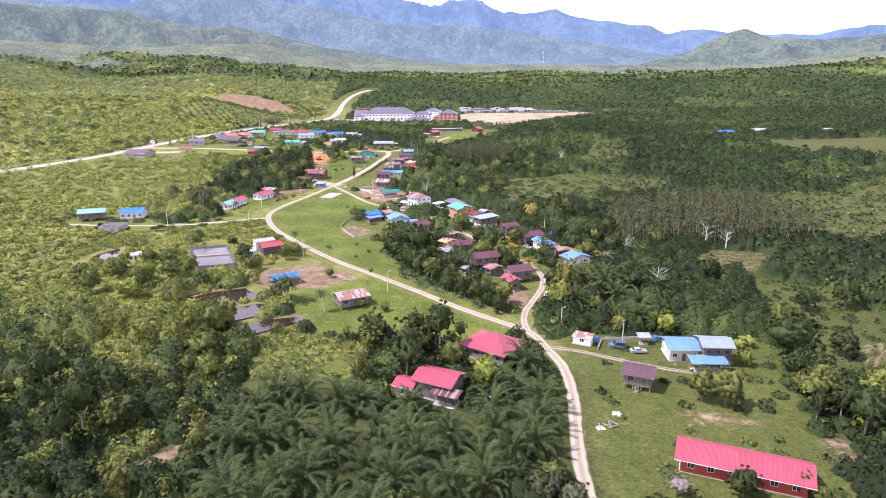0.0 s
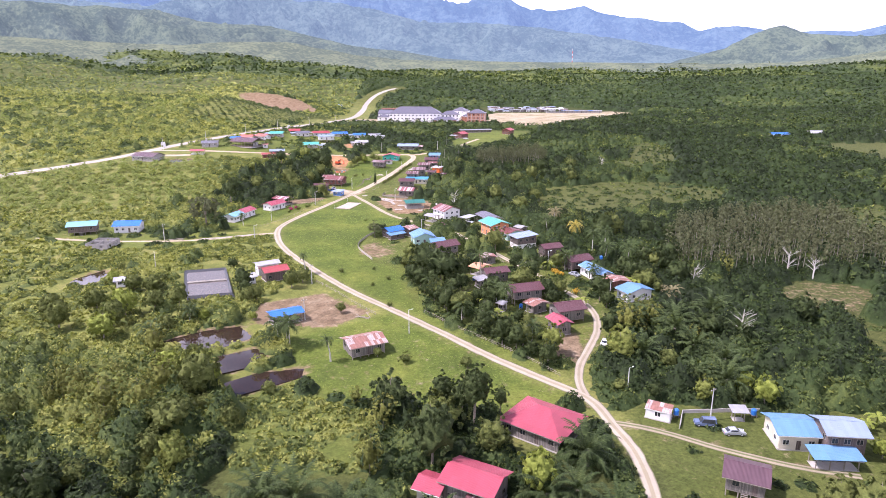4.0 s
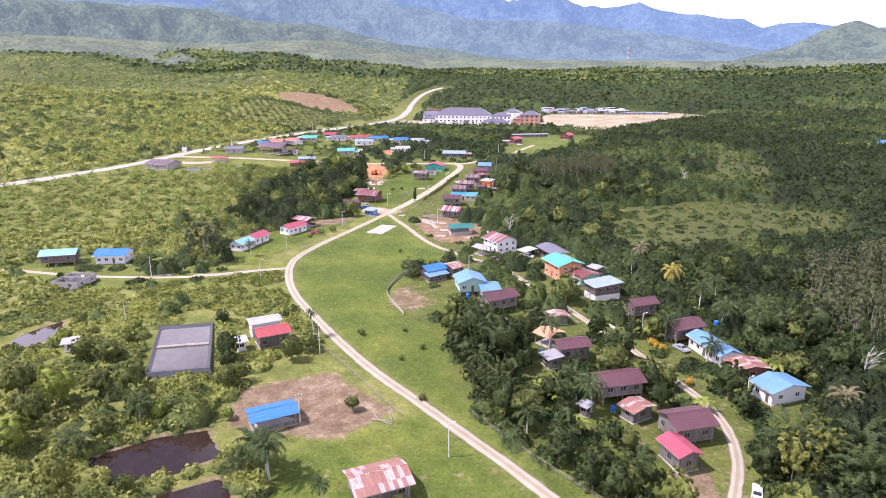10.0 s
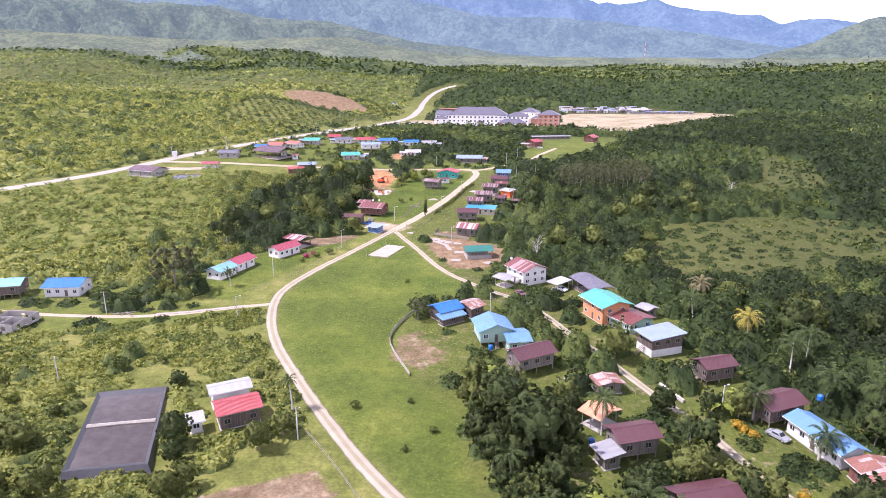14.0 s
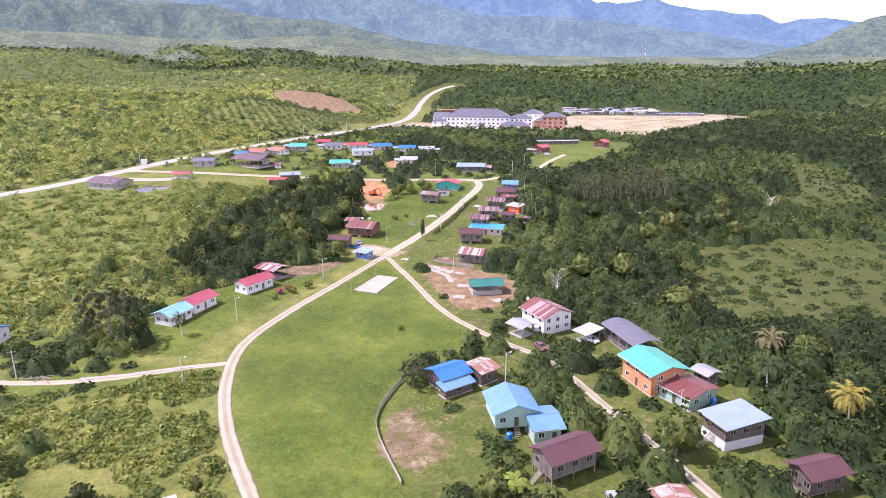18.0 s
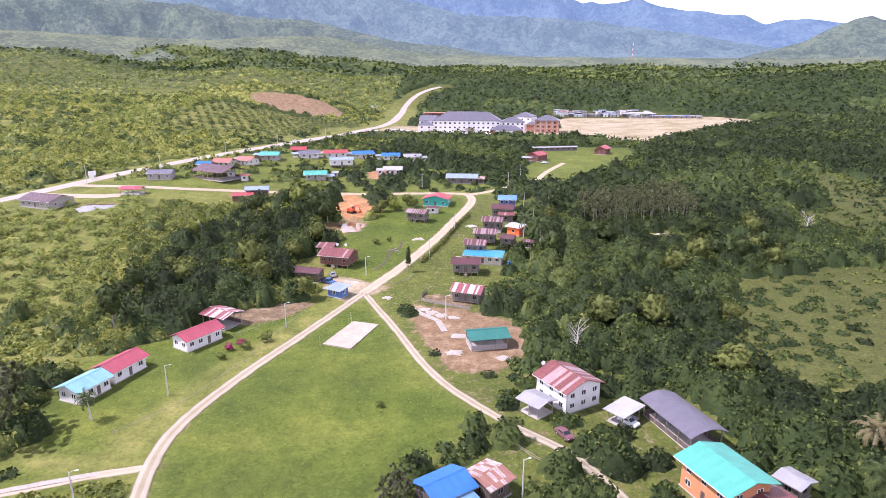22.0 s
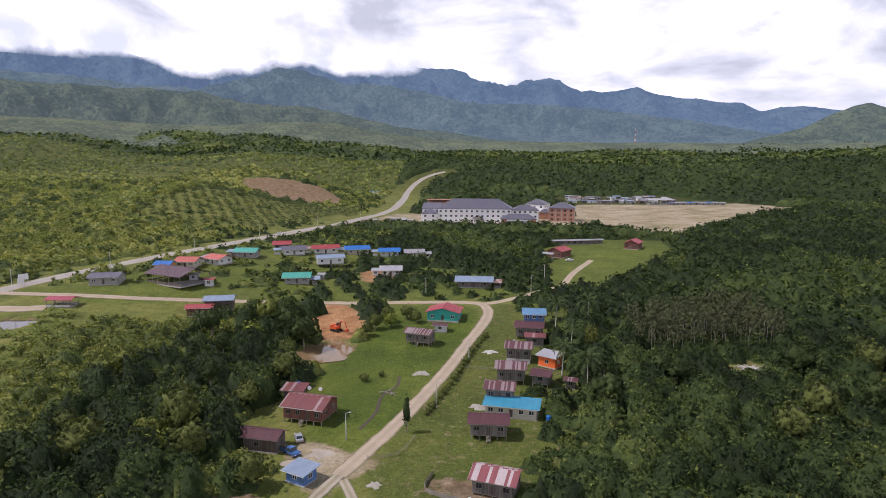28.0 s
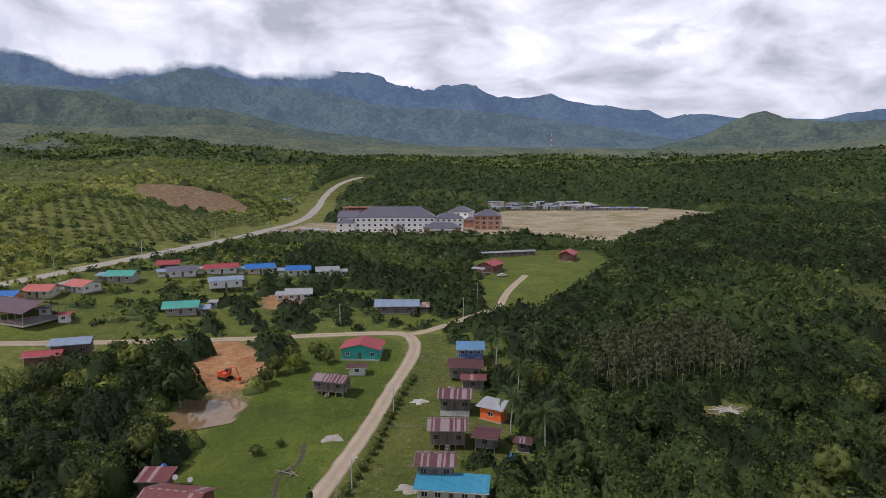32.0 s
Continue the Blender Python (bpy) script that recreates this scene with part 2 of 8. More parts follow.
M = {
    "cover_near": leaf_cover("mixed_leaves", 1.1, 0.5),
    "cover_mid": leaf_cover("mixed_leaves_far_side", 0.5, 1.0),
    "cover_far": leaf_cover("mixed_leaves_distant", 0.16, 2.5),
    "trunk": plain("bark", (0.20, 0.17, 0.13), 0.9, bump=0.4),
    "pale_trunk": plain("pale_bark", (0.42, 0.40, 0.35), 0.9, bump=0.3),
    "leaf": leaf("broad_leaves", (0.046, 0.062, 0.016), (0.20, 0.228, 0.060)),
    "leaf_dark": leaf("dark_leaves", (0.018, 0.030, 0.010), (0.086, 0.115, 0.035)),
    "palm_young": leaf("young_palm_fronds", (0.055, 0.085, 0.018), (0.27, 0.32, 0.075)),
    "leaf_lime": leaf("young_leaves", (0.105, 0.135, 0.020), (0.31, 0.36, 0.066)),
    "leaf_grey": leaf("rubber_leaves", (0.050, 0.060, 0.026), (0.16, 0.17, 0.085)),
    "bamboo": leaf("bamboo_leaves", (0.080, 0.095, 0.020), (0.27, 0.28, 0.065)),
    "frond": leaf("palm_fronds", (0.022, 0.038, 0.013), (0.105, 0.142, 0.045)),
    "frond_yellow": leaf("yellow_fronds", (0.22, 0.18, 0.03), (0.42, 0.36, 0.08)),
    "frond_dry": leaf("dry_fronds", (0.14, 0.12, 0.06), (0.28, 0.25, 0.13)),
    "scrub": leaf("scrub_leaves", (0.080, 0.105, 0.020), (0.26, 0.29, 0.066)),
    "grass": leaf("grass_blades", (0.085, 0.125, 0.022), (0.25, 0.31, 0.06)),
    "dry_brush": leaf("dry_twigs", (0.14, 0.12, 0.10), (0.30, 0.27, 0.23), 0.0),
    "bloom": leaf("pink_blossom", (0.22, 0.03, 0.09), (0.45, 0.08, 0.18)),
    "gold": leaf("yellow_blossom", (0.35, 0.20, 0.02), (0.62, 0.42, 0.05)),
    "wood": plank_wall("weathered_boards", (0.18, 0.16, 0.14)),
    "wood_dark": plank_wall("dark_boards", (0.13, 0.10, 0.085)),
    "wood_red": plank_wall("red_brown_boards", (0.19, 0.075, 0.055)),
    "wood_blue": plank_wall("blue_boards", (0.10, 0.20, 0.42), 0.22, 0.15, 0.4),
    "white_wall": plain("white_render", (0.60, 0.59, 0.57), 0.8, spread=0.1, scale=0.7, bump=0.1),
    "school_wall": plain("bright_white_paint", (0.80, 0.79, 0.77), 0.7, spread=0.06, scale=0.5, bump=0.08),
    "cream_wall": plain("cream_render", (0.50, 0.46, 0.36), 0.8, spread=0.12, scale=0.7, bump=0.1),
    "mint_wall": plain("mint_render", (0.28, 0.42, 0.34), 0.8, spread=0.1, scale=0.7),
    "teal_wall": plain("teal_render", (0.03, 0.33, 0.27), 0.7, spread=0.12, scale=0.7),
    "orange_wall": plain("orange_render", (0.50, 0.22, 0.10), 0.75, spread=0.12, scale=0.7),
    "red_wall": plain("red_render", (0.38, 0.06, 0.04), 0.7, spread=0.15, scale=0.7),
    "tarp": plain("orange_tarpaulin", (0.78, 0.16, 0.04), 0.5, spread=0.12),
    "grey_wall": plain("grey_block", (0.30, 0.28, 0.26), 0.9, spread=0.2, scale=1.2, bump=0.3),
    "brick": plain("red_brick", (0.36, 0.17, 0.11), 0.9, spread=0.22, scale=2.0, bump=0.3),
    "glass": plain("dark_glass", (0.03, 0.035, 0.04), 0.12, spread=0.2),
    "frame": plain("white_window_frame", (0.70, 0.69, 0.66), 0.6, spread=0.08),
    "timber": plain("grey_timber", (0.24, 0.21, 0.17), 0.9, spread=0.3, scale=2.5),
    "post": plain("concrete_post", (0.46, 0.45, 0.42), 0.85, spread=0.12),
    "concrete": plain("concrete", (0.34, 0.32, 0.29), 0.9, spread=0.18, scale=0.5, bump=0.2),
    "slab": plain("pale_slab", (0.33, 0.285, 0.225), 0.9, spread=0.26, scale=0.35, bump=0.15),
    "rubble": plain("broken_concrete", (0.30, 0.275, 0.235), 0.95, spread=0.25, scale=1.5, bump=0.5),
    "liner": plain("black_liner", (0.035, 0.036, 0.04), 0.45, spread=0.3),
    "tank": plain("blue_plastic", (0.02, 0.13, 0.42), 0.35, spread=0.1),
    "steel": plain("galvanised_steel", (0.55, 0.56, 0.57), 0.45, 0.6, spread=0.12),
    "tyre": plain("rubber", (0.02, 0.02, 0.02), 0.9),
    "car_white": plain("white_paint", (0.72, 0.72, 0.72), 0.25, spread=0.04),
    "car_silver": plain("silver_paint", (0.42, 0.44, 0.47), 0.25, 0.4, spread=0.05),
    "car_blue": plain("blue_grey_paint", (0.12, 0.16, 0.26), 0.25, 0.3, spread=0.05),
    "car_pickup": plain("blue_paint", (0.05, 0.13, 0.32), 0.25, 0.2, spread=0.05),
    "car_maroon": plain("faded_maroon_paint", (0.16, 0.07, 0.08), 0.5, spread=0.2),
    "digger": plain("orange_machine_paint", (0.62, 0.10, 0.03), 0.45, spread=0.12),
    "mud": plain("wet_mud", (0.055, 0.042, 0.026), 0.8, spread=0.3, scale=1.2, bump=0.4),
    "stone": plain("stone", (0.40, 0.38, 0.34), 0.9, spread=0.25, bump=0.4),
    "red_mast": plain("red_mast_paint", (0.55, 0.07, 0.05), 0.6),
    "r_pink": sheet_roof("rose_red_sheets", (0.30, 0.052, 0.075), rust=0.08),
    "r_red": sheet_roof("red_sheets", (0.30, 0.045, 0.05), rust=0.2),
    "r_maroon": sheet_roof("maroon_sheets", (0.085, 0.032, 0.036), rust=0.12),
    "r_brown": sheet_roof("purple_brown_sheets", (0.085, 0.045, 0.055), rust=0.12),
    "r_stripe": sheet_roof("maroon_and_white_sheets", (0.095, 0.036, 0.040), (0.27, 0.22, 0.22), 0.36, 0.3, sheet=0.4),
    "r_stripe2": sheet_roof("faded_striped_sheets", (0.20, 0.06, 0.065), (0.46, 0.42, 0.41), 0.42, 0.35, sheet=0.6),
    "r_rust": sheet_roof("rusty_sheets", (0.24, 0.11, 0.085), (0.44, 0.40, 0.38), 0.35, 0.7),
    "r_rust2": sheet_roof("rust_red_sheets", (0.15, 0.045, 0.045), (0.34, 0.26, 0.26), 0.2, 0.5),
    "r_blue": sheet_roof("bright_blue_sheets", (0.022, 0.13, 0.40), rust=0.03),
    "r_sky": sheet_roof("pale_blue_sheets", (0.105, 0.22, 0.36), rust=0.10),
    "r_cyan": sheet_roof("teal_blue_sheets", (0.04, 0.22, 0.33), rust=0.03),
    "r_teal": sheet_roof("turquoise_sheets", (0.06, 0.30, 0.235), rust=0.06),
    "r_aqua": sheet_roof("pale_aqua_sheets", (0.16, 0.34, 0.39), rust=0.08),
    "r_green": sheet_roof("green_sheets", (0.018, 0.13, 0.105), rust=0.03),
    "r_white": sheet_roof("white_sheets", (0.31, 0.31, 0.32), rust=0.15),
    "r_grey": sheet_roof("grey_sheets", (0.26, 0.26, 0.27), rust=0.25),
    "r_slate": sheet_roof("grey_violet_sheets", (0.105, 0.10, 0.125), rust=0.05),
    "r_bluewhite": sheet_roof("white_blue_sheets", (0.20, 0.255, 0.335), rust=0.10),
    "r_orange": sheet_roof("orange_sheets", (0.58, 0.27, 0.15), rust=0.05),
    "r_coral": sheet_roof("coral_sheets", (0.42, 0.11, 0.08), rust=0.1),
}


def water(name, col, rough=0.06):
    m, N, K, b, out = start(name)
    pos = N.new("ShaderNodeNewGeometry").outputs["Position"]
    n = noise_node(N, K, pos, 0.5, 4)
    K.new(ramp_node(N, K, n, [(0.3, tuple(c * 0.8 for c in col)), (0.7, tuple(c * 1.2 for c in col))]), b.inputs["Base Color"])
    b.inputs["Roughness"].default_value, b.inputs["IOR"].default_value = rough, 1.33
    bp = N.new("ShaderNodeBump"); bp.inputs["Strength"].default_value, bp.inputs["Distance"].default_value = 0.05, 0.05
    K.new(noise_node(N, K, pos, 3.0, 3), bp.inputs["Height"]); K.new(bp.outputs[0], b.inputs["Normal"])
    return m


M["pond"], M["pond_brown"], M["pond_pale"] = water("dark_pond_water", (0.026, 0.016, 0.012), 0.03), water("muddy_water", (0.20, 0.135, 0.07), 0.07), water("silty_water", (0.075, 0.062, 0.055), 0.08)


# ---- the lie of the land ----
def ease(a, b, v):
    u = np.clip((v - a) / (b - a), 0, 1)
    return u * u * (3 - 2 * u)


YB = [-200, 120, 165, 200, 250, 300, 370, 400, 420, 475, 500, 560, 660, 800, 1000, 1300, 1700, 2200, 2700, 3500, 4700]
ZB = [-5.5, -5.5, -5.2, -3.4, -2.2, -1.0, -0.4, 0.5, 1.8, 5, 7.5, 11, 14.5, 15, 17, 24, 45, 75, 108, 140, 170]
# x, y, height, half widths
HILLS = [(-325, 735, 26, 75, 105), (-370, 960, 32, 110, 75), (-480, 800, 24, 110, 140), (120, 1260, 24, 420, 150), (620, 1230, 31, 420, 190),
         (-560, 1330, 40, 420, 220), (-900, 800, 40, 300, 260), (-640, 1750, 45, 260, 200), (-1250, 1500, 80, 330, 300), (-1100, 2100, 60, 400, 260),
         (900, 1800, 30, 500, 250), (-140, 1500, 14, 200, 140), (1400, 1900, 60, 500, 400)]
PONDS = {
    "pond_a": ([(-95, 191.5), (-88.5, 198.8), (-80, 203), (-72.7, 195), (-80, 189.2), (-87.7, 185.7)], -3.9),
    "pond_b": ([(-76.3, 183), (-69, 189), (-65, 184.3), (-68, 178.5), (-71.6, 175.8)], -4.2),
    "pond_c": ([(-67.8, 170.6), (-63, 175.4), (-53.2, 179.3), (-52.5, 175.4), (-59.4, 169.4), (-64.5, 164.9)], -4.6),
    "pond_d": ([(-151.8, 229.2), (-153.4, 239), (-150.3, 248.7), (-142.9, 239), (-146.4, 232)], -2.9),
    "pond_e": ([(-128.2, 460), (-127.6, 468.8), (-118.0, 473), (-111.8, 468), (-113.4, 457.6), (-121.9, 452.8)], 4.1),
    "pond_f": ([(-230, 447), (-233.3, 457), (-219, 459.7), (-219, 451), (-224.2, 443)], 11.2),
}


def inside(px, py, poly):
    res = np.zeros(np.shape(px), bool)
    j = len(poly) - 1
    for i in range(len(poly)):
        (xi, yi), (xj, yj) = poly[i], poly[j]
        hit = ((yi > py) != (yj > py)) & (px < (xj - xi) * (py - yi) / (yj - yi + 1e-9) + xi)
        res ^= hit
        j = i
    return res


def line_dist(px, py, pts, closed=False):
    best = np.full(np.shape(px), 1e9)
    pairs = list(zip(pts, pts[1:])) + ([(pts[-1], pts[0])] if closed else [])
    for (ax, ay), (bx, by) in pairs:
        dx, dy = bx - ax, by - ay
        u = np.clip(((px - ax) * dx + (py - ay) * dy) / (dx * dx + dy * dy + 1e-9), 0, 1)
        best = np.minimum(best, np.hypot(px - ax - u * dx, py - ay - u * dy))
    return best


def in_or_near(px, py, poly):
    """Signed distance: negative inside."""
    return np.where(inside(px, py, poly), -1, 1) * line_dist(px, py, poly, True)


def land(x, y):
    """The ground's height without ponds."""
    x, y = np.asarray(x, float), np.asarray(y, float)
    z = sum(np.interp(y + s, YB, ZB) for s in (-16, -8, 0, 8, 16)) / 5
    z = z + 8 * ease(-110, -230, x) * ease(330, 440, y) * ease(760, 560, y)
    for hx, hy, a, sx, sy in HILLS:
        z = z + a * np.exp(-((x - hx) / sx) ** 2 - ((y - hy) / sy) ** 2)
    far = ease(600, 1500, np.hypot(x, y))
    z = z + far * (6 * np.sin(x / 97 + 1.3 * np.sin(y / 141)) * np.sin(y / 113 + x / 260) + 9 * np.sin(x / 310 + 2) * np.sin(y / 270 + 1))
    steep = ease(1500, 2300, np.hypot(x, y)) * ease(-500, -1000, x)
    z = z + steep * 22 * np.abs(np.sin(x / 120 + 0.7 * np.sin(y / 200))) * np.abs(np.sin(y / 160 + 1))
    return z


def gz(x, y):
    z = land(x, y)
    for poly, level in PONDS.values():
        s = in_or_near(np.asarray(x, float), np.asarray(y, float), poly)
        z = np.where(s < 4, np.minimum(z, level - 0.05 + np.clip(s, -2, 4) * 0.5), z)
    return z


def ground_at(x, y):
    return float(gz(x, y))


TRACK = [(20.4, 84), (20.4, 108), (22.7, 134.8), (22.3, 150), (19.5, 160), (15.5, 171), (5.2, 179.6), (-6.6, 189.2), (-20.8, 202.7), (-37.9, 218.4),
         (-54, 233.2), (-67.5, 248), (-78, 260.5), (-91.6, 278), (-101, 295), (-106.5, 313.4), (-105, 334.4), (-99.6, 360.8), (-92.2, 394)]
TRACK_UP = [(-92.2, 394), (-85.1, 422), (-79, 455), (-76, 477), (-73, 495.6), (-72.4, 509), (-75.5, 518.5), (-82, 520.8), (-98.6, 519), (-116.6, 515.5), (-141.7, 508), (-187, 492), (-215, 486), (-262, 484)]
TRACK_TOP = [(-76, 520), (-68.7, 524.4), (-51, 544.8), (-44.4, 552.5), (-38.4, 579.7), (-28.3, 612)]
BRANCH = [(-90.8, 392.5), (-77, 371), (-61, 345), (-45, 329), (-30.6, 317.8), (-17.2, 296.7), (-9, 283.6), (-1, 270), (7.1, 257.5), (14.2, 243.5), (20.8, 231),
          (23.4, 220), (22.4, 208), (18.6, 196), (15.4, 186.7), (14.4, 178), (15.6, 170)]
LANE = [(20, 161.5), (25, 160.5), (31.3, 158), (39, 154), (51, 149.4), (62, 147)]
LANE_LEFT = [(-104, 304), (-113.3, 299.7), (-126, 292.5), (-138, 288), (-153.3, 285.3), (-175, 284), (-205, 286)]
HIGHWAY = [(-460, 300), (-380, 352), (-309, 408), (-281.4, 438), (-265, 479), (-248, 521), (-236, 549.6), (-223, 581), (-211, 640), (-206, 720), (-206, 775), (-205, 850), (-210, 930),
           (-222, 1010), (-234, 1090), (-234, 1150), (-222, 1192), (-205, 1215)]
COURT = [(-88.9, 373), (-81.4, 372), (-84.2, 355.6), (-92, 357.2)]
FIELD = [(-92, 391), (-99, 361), (-104.4, 334), (-106, 313), (-100.4, 296), (-91, 279), (-77, 262), (-66.5, 249), (-53, 235), (-37, 220), (-20, 204.5), (-6, 191), (10, 179),
         (-1, 192), (-14, 204), (-27, 218), (-33.6, 232), (-40, 256), (-54, 267.4), (-63.2, 284.5), (-63, 300), (-58, 312), (-48, 329), (-62, 344), (-78, 370)]
GRASS_W = [(-52, 170), (-35, 164), (-20, 160), (5, 165), (14, 172), (4, 178), (-22, 201), (-38, 216), (-50, 206), (-66, 195), (-56, 180)]
DIRT = {
    "lot": [(-77, 388), (-60, 386), (-45, 379), (-39, 367), (-46, 350), (-58, 348), (-71, 371)],
    "digging": [(-136, 480), (-138, 505), (-134, 513), (-123.5, 506), (-113, 492), (-112, 476), (-125, 473)],
    "sports": [(-26, 805), (-36, 950), (-20, 985), (46, 985), (122, 992), (150, 1008), (205, 962), (180, 906), (123, 857), (81, 782), (34, 700), (5, 712), (-6, 745)],
    "yard": [(-81, 219), (-63, 231), (-43, 216), (-53, 203), (-77, 204)],
    "site": [(-200, 742), (-160, 752), (-60, 752), (-14, 775), (-20, 850), (-60, 900), (-150, 890), (-195, 860)],
    "junction": [(-108, 401), (-104, 408), (-96, 405), (-85, 400), (-90, 391), (-97, 386), (-101, 394)],
    "clearing": [(80, 242), (97, 258), (120, 255), (108, 223), (84, 228)],
    "slope": [(-376, 908), (-372, 922), (-332, 940), (-299, 946), (-262, 914), (-258, 890), (-297, 862), (-344, 880)],
    "plot": [(-128, 372), (-112, 386), (-103, 385), (-108, 372), (-118, 364)],
    "yard_b": [(8, 203), (16, 206), (18, 193), (12, 186), (8, 194)],
    "garden": [(-73, 397), (-58, 396), (-58, 386), (-73, 391)],
    "felled": [(-2, 462), (8, 475), (17, 470), (11, 459)],
    "worn": [(40, 128), (50, 130), (62, 127), (60, 122), (46, 124)],
    "worn_b": [(68, 120), (76, 122), (78, 112), (70, 108)],
    "ravine": [(-66, 94), (-58, 100), (-54, 112), (-53, 124), (-58, 122), (-60, 110), (-68, 100)],
    "beds": [(-62, 274), (-52, 270), (-46, 278), (-58, 294), (-63, 288)],
    "cut": [(-140, 566), (-122, 572), (-118, 548), (-132, 545)],
}
MEADOWS = [[(24, 424), (58, 438), (94, 444), (128, 424), (112, 380), (79, 372), (58, 358), (18, 350), (12, 372), (14, 395)],
           [(147, 377), (208, 396), (261, 419), (300, 380), (225, 300), (157, 268), (150, 317)],
           [(224, 586), (387, 632), (316, 512), (256, 537)], [(64, 500), (84, 520), (100, 590), (128, 604), (126, 545), (118, 500), (84, 478)],
           [(96, 229), (124, 210), (125, 187), (110, 144), (84, 150), (88, 186)]]
VILLAGE = [(-63, 300), (-48, 329), (-62, 346), (-76, 372), (-88, 396), (-80, 455), (-70, 520), (-40, 525), (-44, 430), (-38, 380), (-22, 355), (-4, 348), (4, 326), (16, 306), (20, 288),
           (36, 272), (42, 246), (52, 236), (34, 208), (18, 192), (14, 180), (-27, 217), (-34, 232), (-40, 256), (-54, 267)]
WEST = [(-101, 390), (-112, 345), (-118, 312), (-115, 305), (-128, 305), (-140, 318), (-145, 340), (-128, 362), (-108, 388)]
NORTH = [(-80, 425), (-74, 500), (-80, 516), (-110, 512), (-112, 475), (-118, 440), (-102, 400), (-93, 402)]
PLATEAU = [(-235, 500), (-262, 486), (-215, 478), (-140, 505), (-100, 522), (-60, 530), (-75, 560), (-110, 600), (-120, 625), (-180, 620), (-215, 600), (-230, 555)]
SCHOOL = [(-60, 610), (-30, 600), (-15, 615), (20, 640), (20, 670), (-30, 672), (-60, 640)]
HOMES_SW = [(-205, 282), (-160, 272), (-120, 290), (-110, 300), (-125, 300), (-160, 312), (-200, 305)]
PALM_FIELD = [(-200, 345), (-172, 362), (-190, 420), (-215, 470), (-258, 440), (-330, 385), (-300, 320)]
GROVE = [(-50, 126), (-30, 133), (-22, 124), (0, 124), (8, 148), (18, 146), (17, 106), (2, 96), (0, 84), (-50, 84)]
GROVE_E = [(25.5, 200), (33, 214), (50, 222), (66, 218), (70, 200), (80, 188), (72, 176), (52, 174.5), (36, 173), (27.5, 180)]
EAST_LAWN = [(24, 171), (36, 170), (55, 168), (80, 172), (84, 160), (76, 148), (74, 134), (70, 116), (68, 84), (23, 84), (25, 120), (25.5, 150)]
LOW_GROWTH = [(-66, 524), (-5, 530), (30, 640), (26, 705), (-45, 692), (-66, 610)]
# lawns, yards and lines of sight where nothing taller than grass grows
BARE = [[(-94, 394), (-76, 384), (-52, 384), (-57, 425), (-58, 500), (-62, 520), (-76, 522), (-86, 455)],
        [(-122, 398), (-109, 397), (-97, 384), (-92, 400), (-100, 430), (-124, 436), (-124, 410)],
        [(-132, 362), (-120, 358), (-104, 350), (-96, 392), (-108, 391)],
        [(-130, 300), (-104, 300), (-98, 392), (-106, 380), (-118, 345), (-132, 318)],
        [(-275, 432), (-214, 436), (-196, 462), (-150, 494), (-146, 512), (-240, 500), (-262, 480)],
        [(-58, 122), (-30, 126), (-28, 142), (-32, 160), (-58, 172)],
        [(-68, 270), (-46, 266), (-42, 280), (-58, 300), (-66, 306)],
        [(-50, 560), (-30, 548), (0, 600), (22, 650), (20, 690), (-30, 690), (-52, 640)],
        [(-126, 450), (-112, 450), (-96, 440), (-96, 520), (-112, 512), (-110, 474), (-126, 474)]]
RUBBER_N = [(-24, 494), (-2, 508), (24, 512), (24, 482), (4, 478), (-8, 470), (-24, 470)]
PALM_HILL = [(-312, 628), (-262, 630), (-222, 640), (-208, 745), (-230, 876), (-300, 858), (-344, 872), (-330, 760), (-318, 690)]
ROADS = [(TRACK, 3.2), (TRACK_UP, 4.0), (TRACK_TOP, 3.4), (BRANCH, 3.0), (LANE, 2.6), (LANE_LEFT, 2.6), (HIGHWAY, 9.0)]


# ---- making meshes ----
def mesh_of(name, verts, faces, mats, index=None, smooth=False):
    me = bpy.data.meshes.new(name)
    me.from_pydata([tuple(v) for v in verts], [], [tuple(f) for f in faces])
    for m in mats if isinstance(mats, (list, tuple)) else [mats]:
        me.materials.append(m)
    if index is not None:
        me.polygons.foreach_set("material_index", index)
    if smooth:
        me.polygons.foreach_set("use_smooth", [True] * len(me.polygons))
    me.update()
    return me


def quick_mesh(name, verts, faces, mat):
    """A mesh of triangles or quads (all alike) from arrays."""
    me = bpy.data.meshes.new(name)
    k = faces.shape[1]
    me.vertices.add(len(verts)); me.vertices.foreach_set("co", verts.astype(np.float32).ravel())
    me.loops.add(faces.size); me.loops.foreach_set("vertex_index", faces.astype(np.int32).ravel())
    me.polygons.add(len(faces)); me.polygons.foreach_set("loop_start", np.arange(0, faces.size, k, dtype=np.int32))
    me.materials.append(mat)
    me.update(calc_edges=True)
    return me


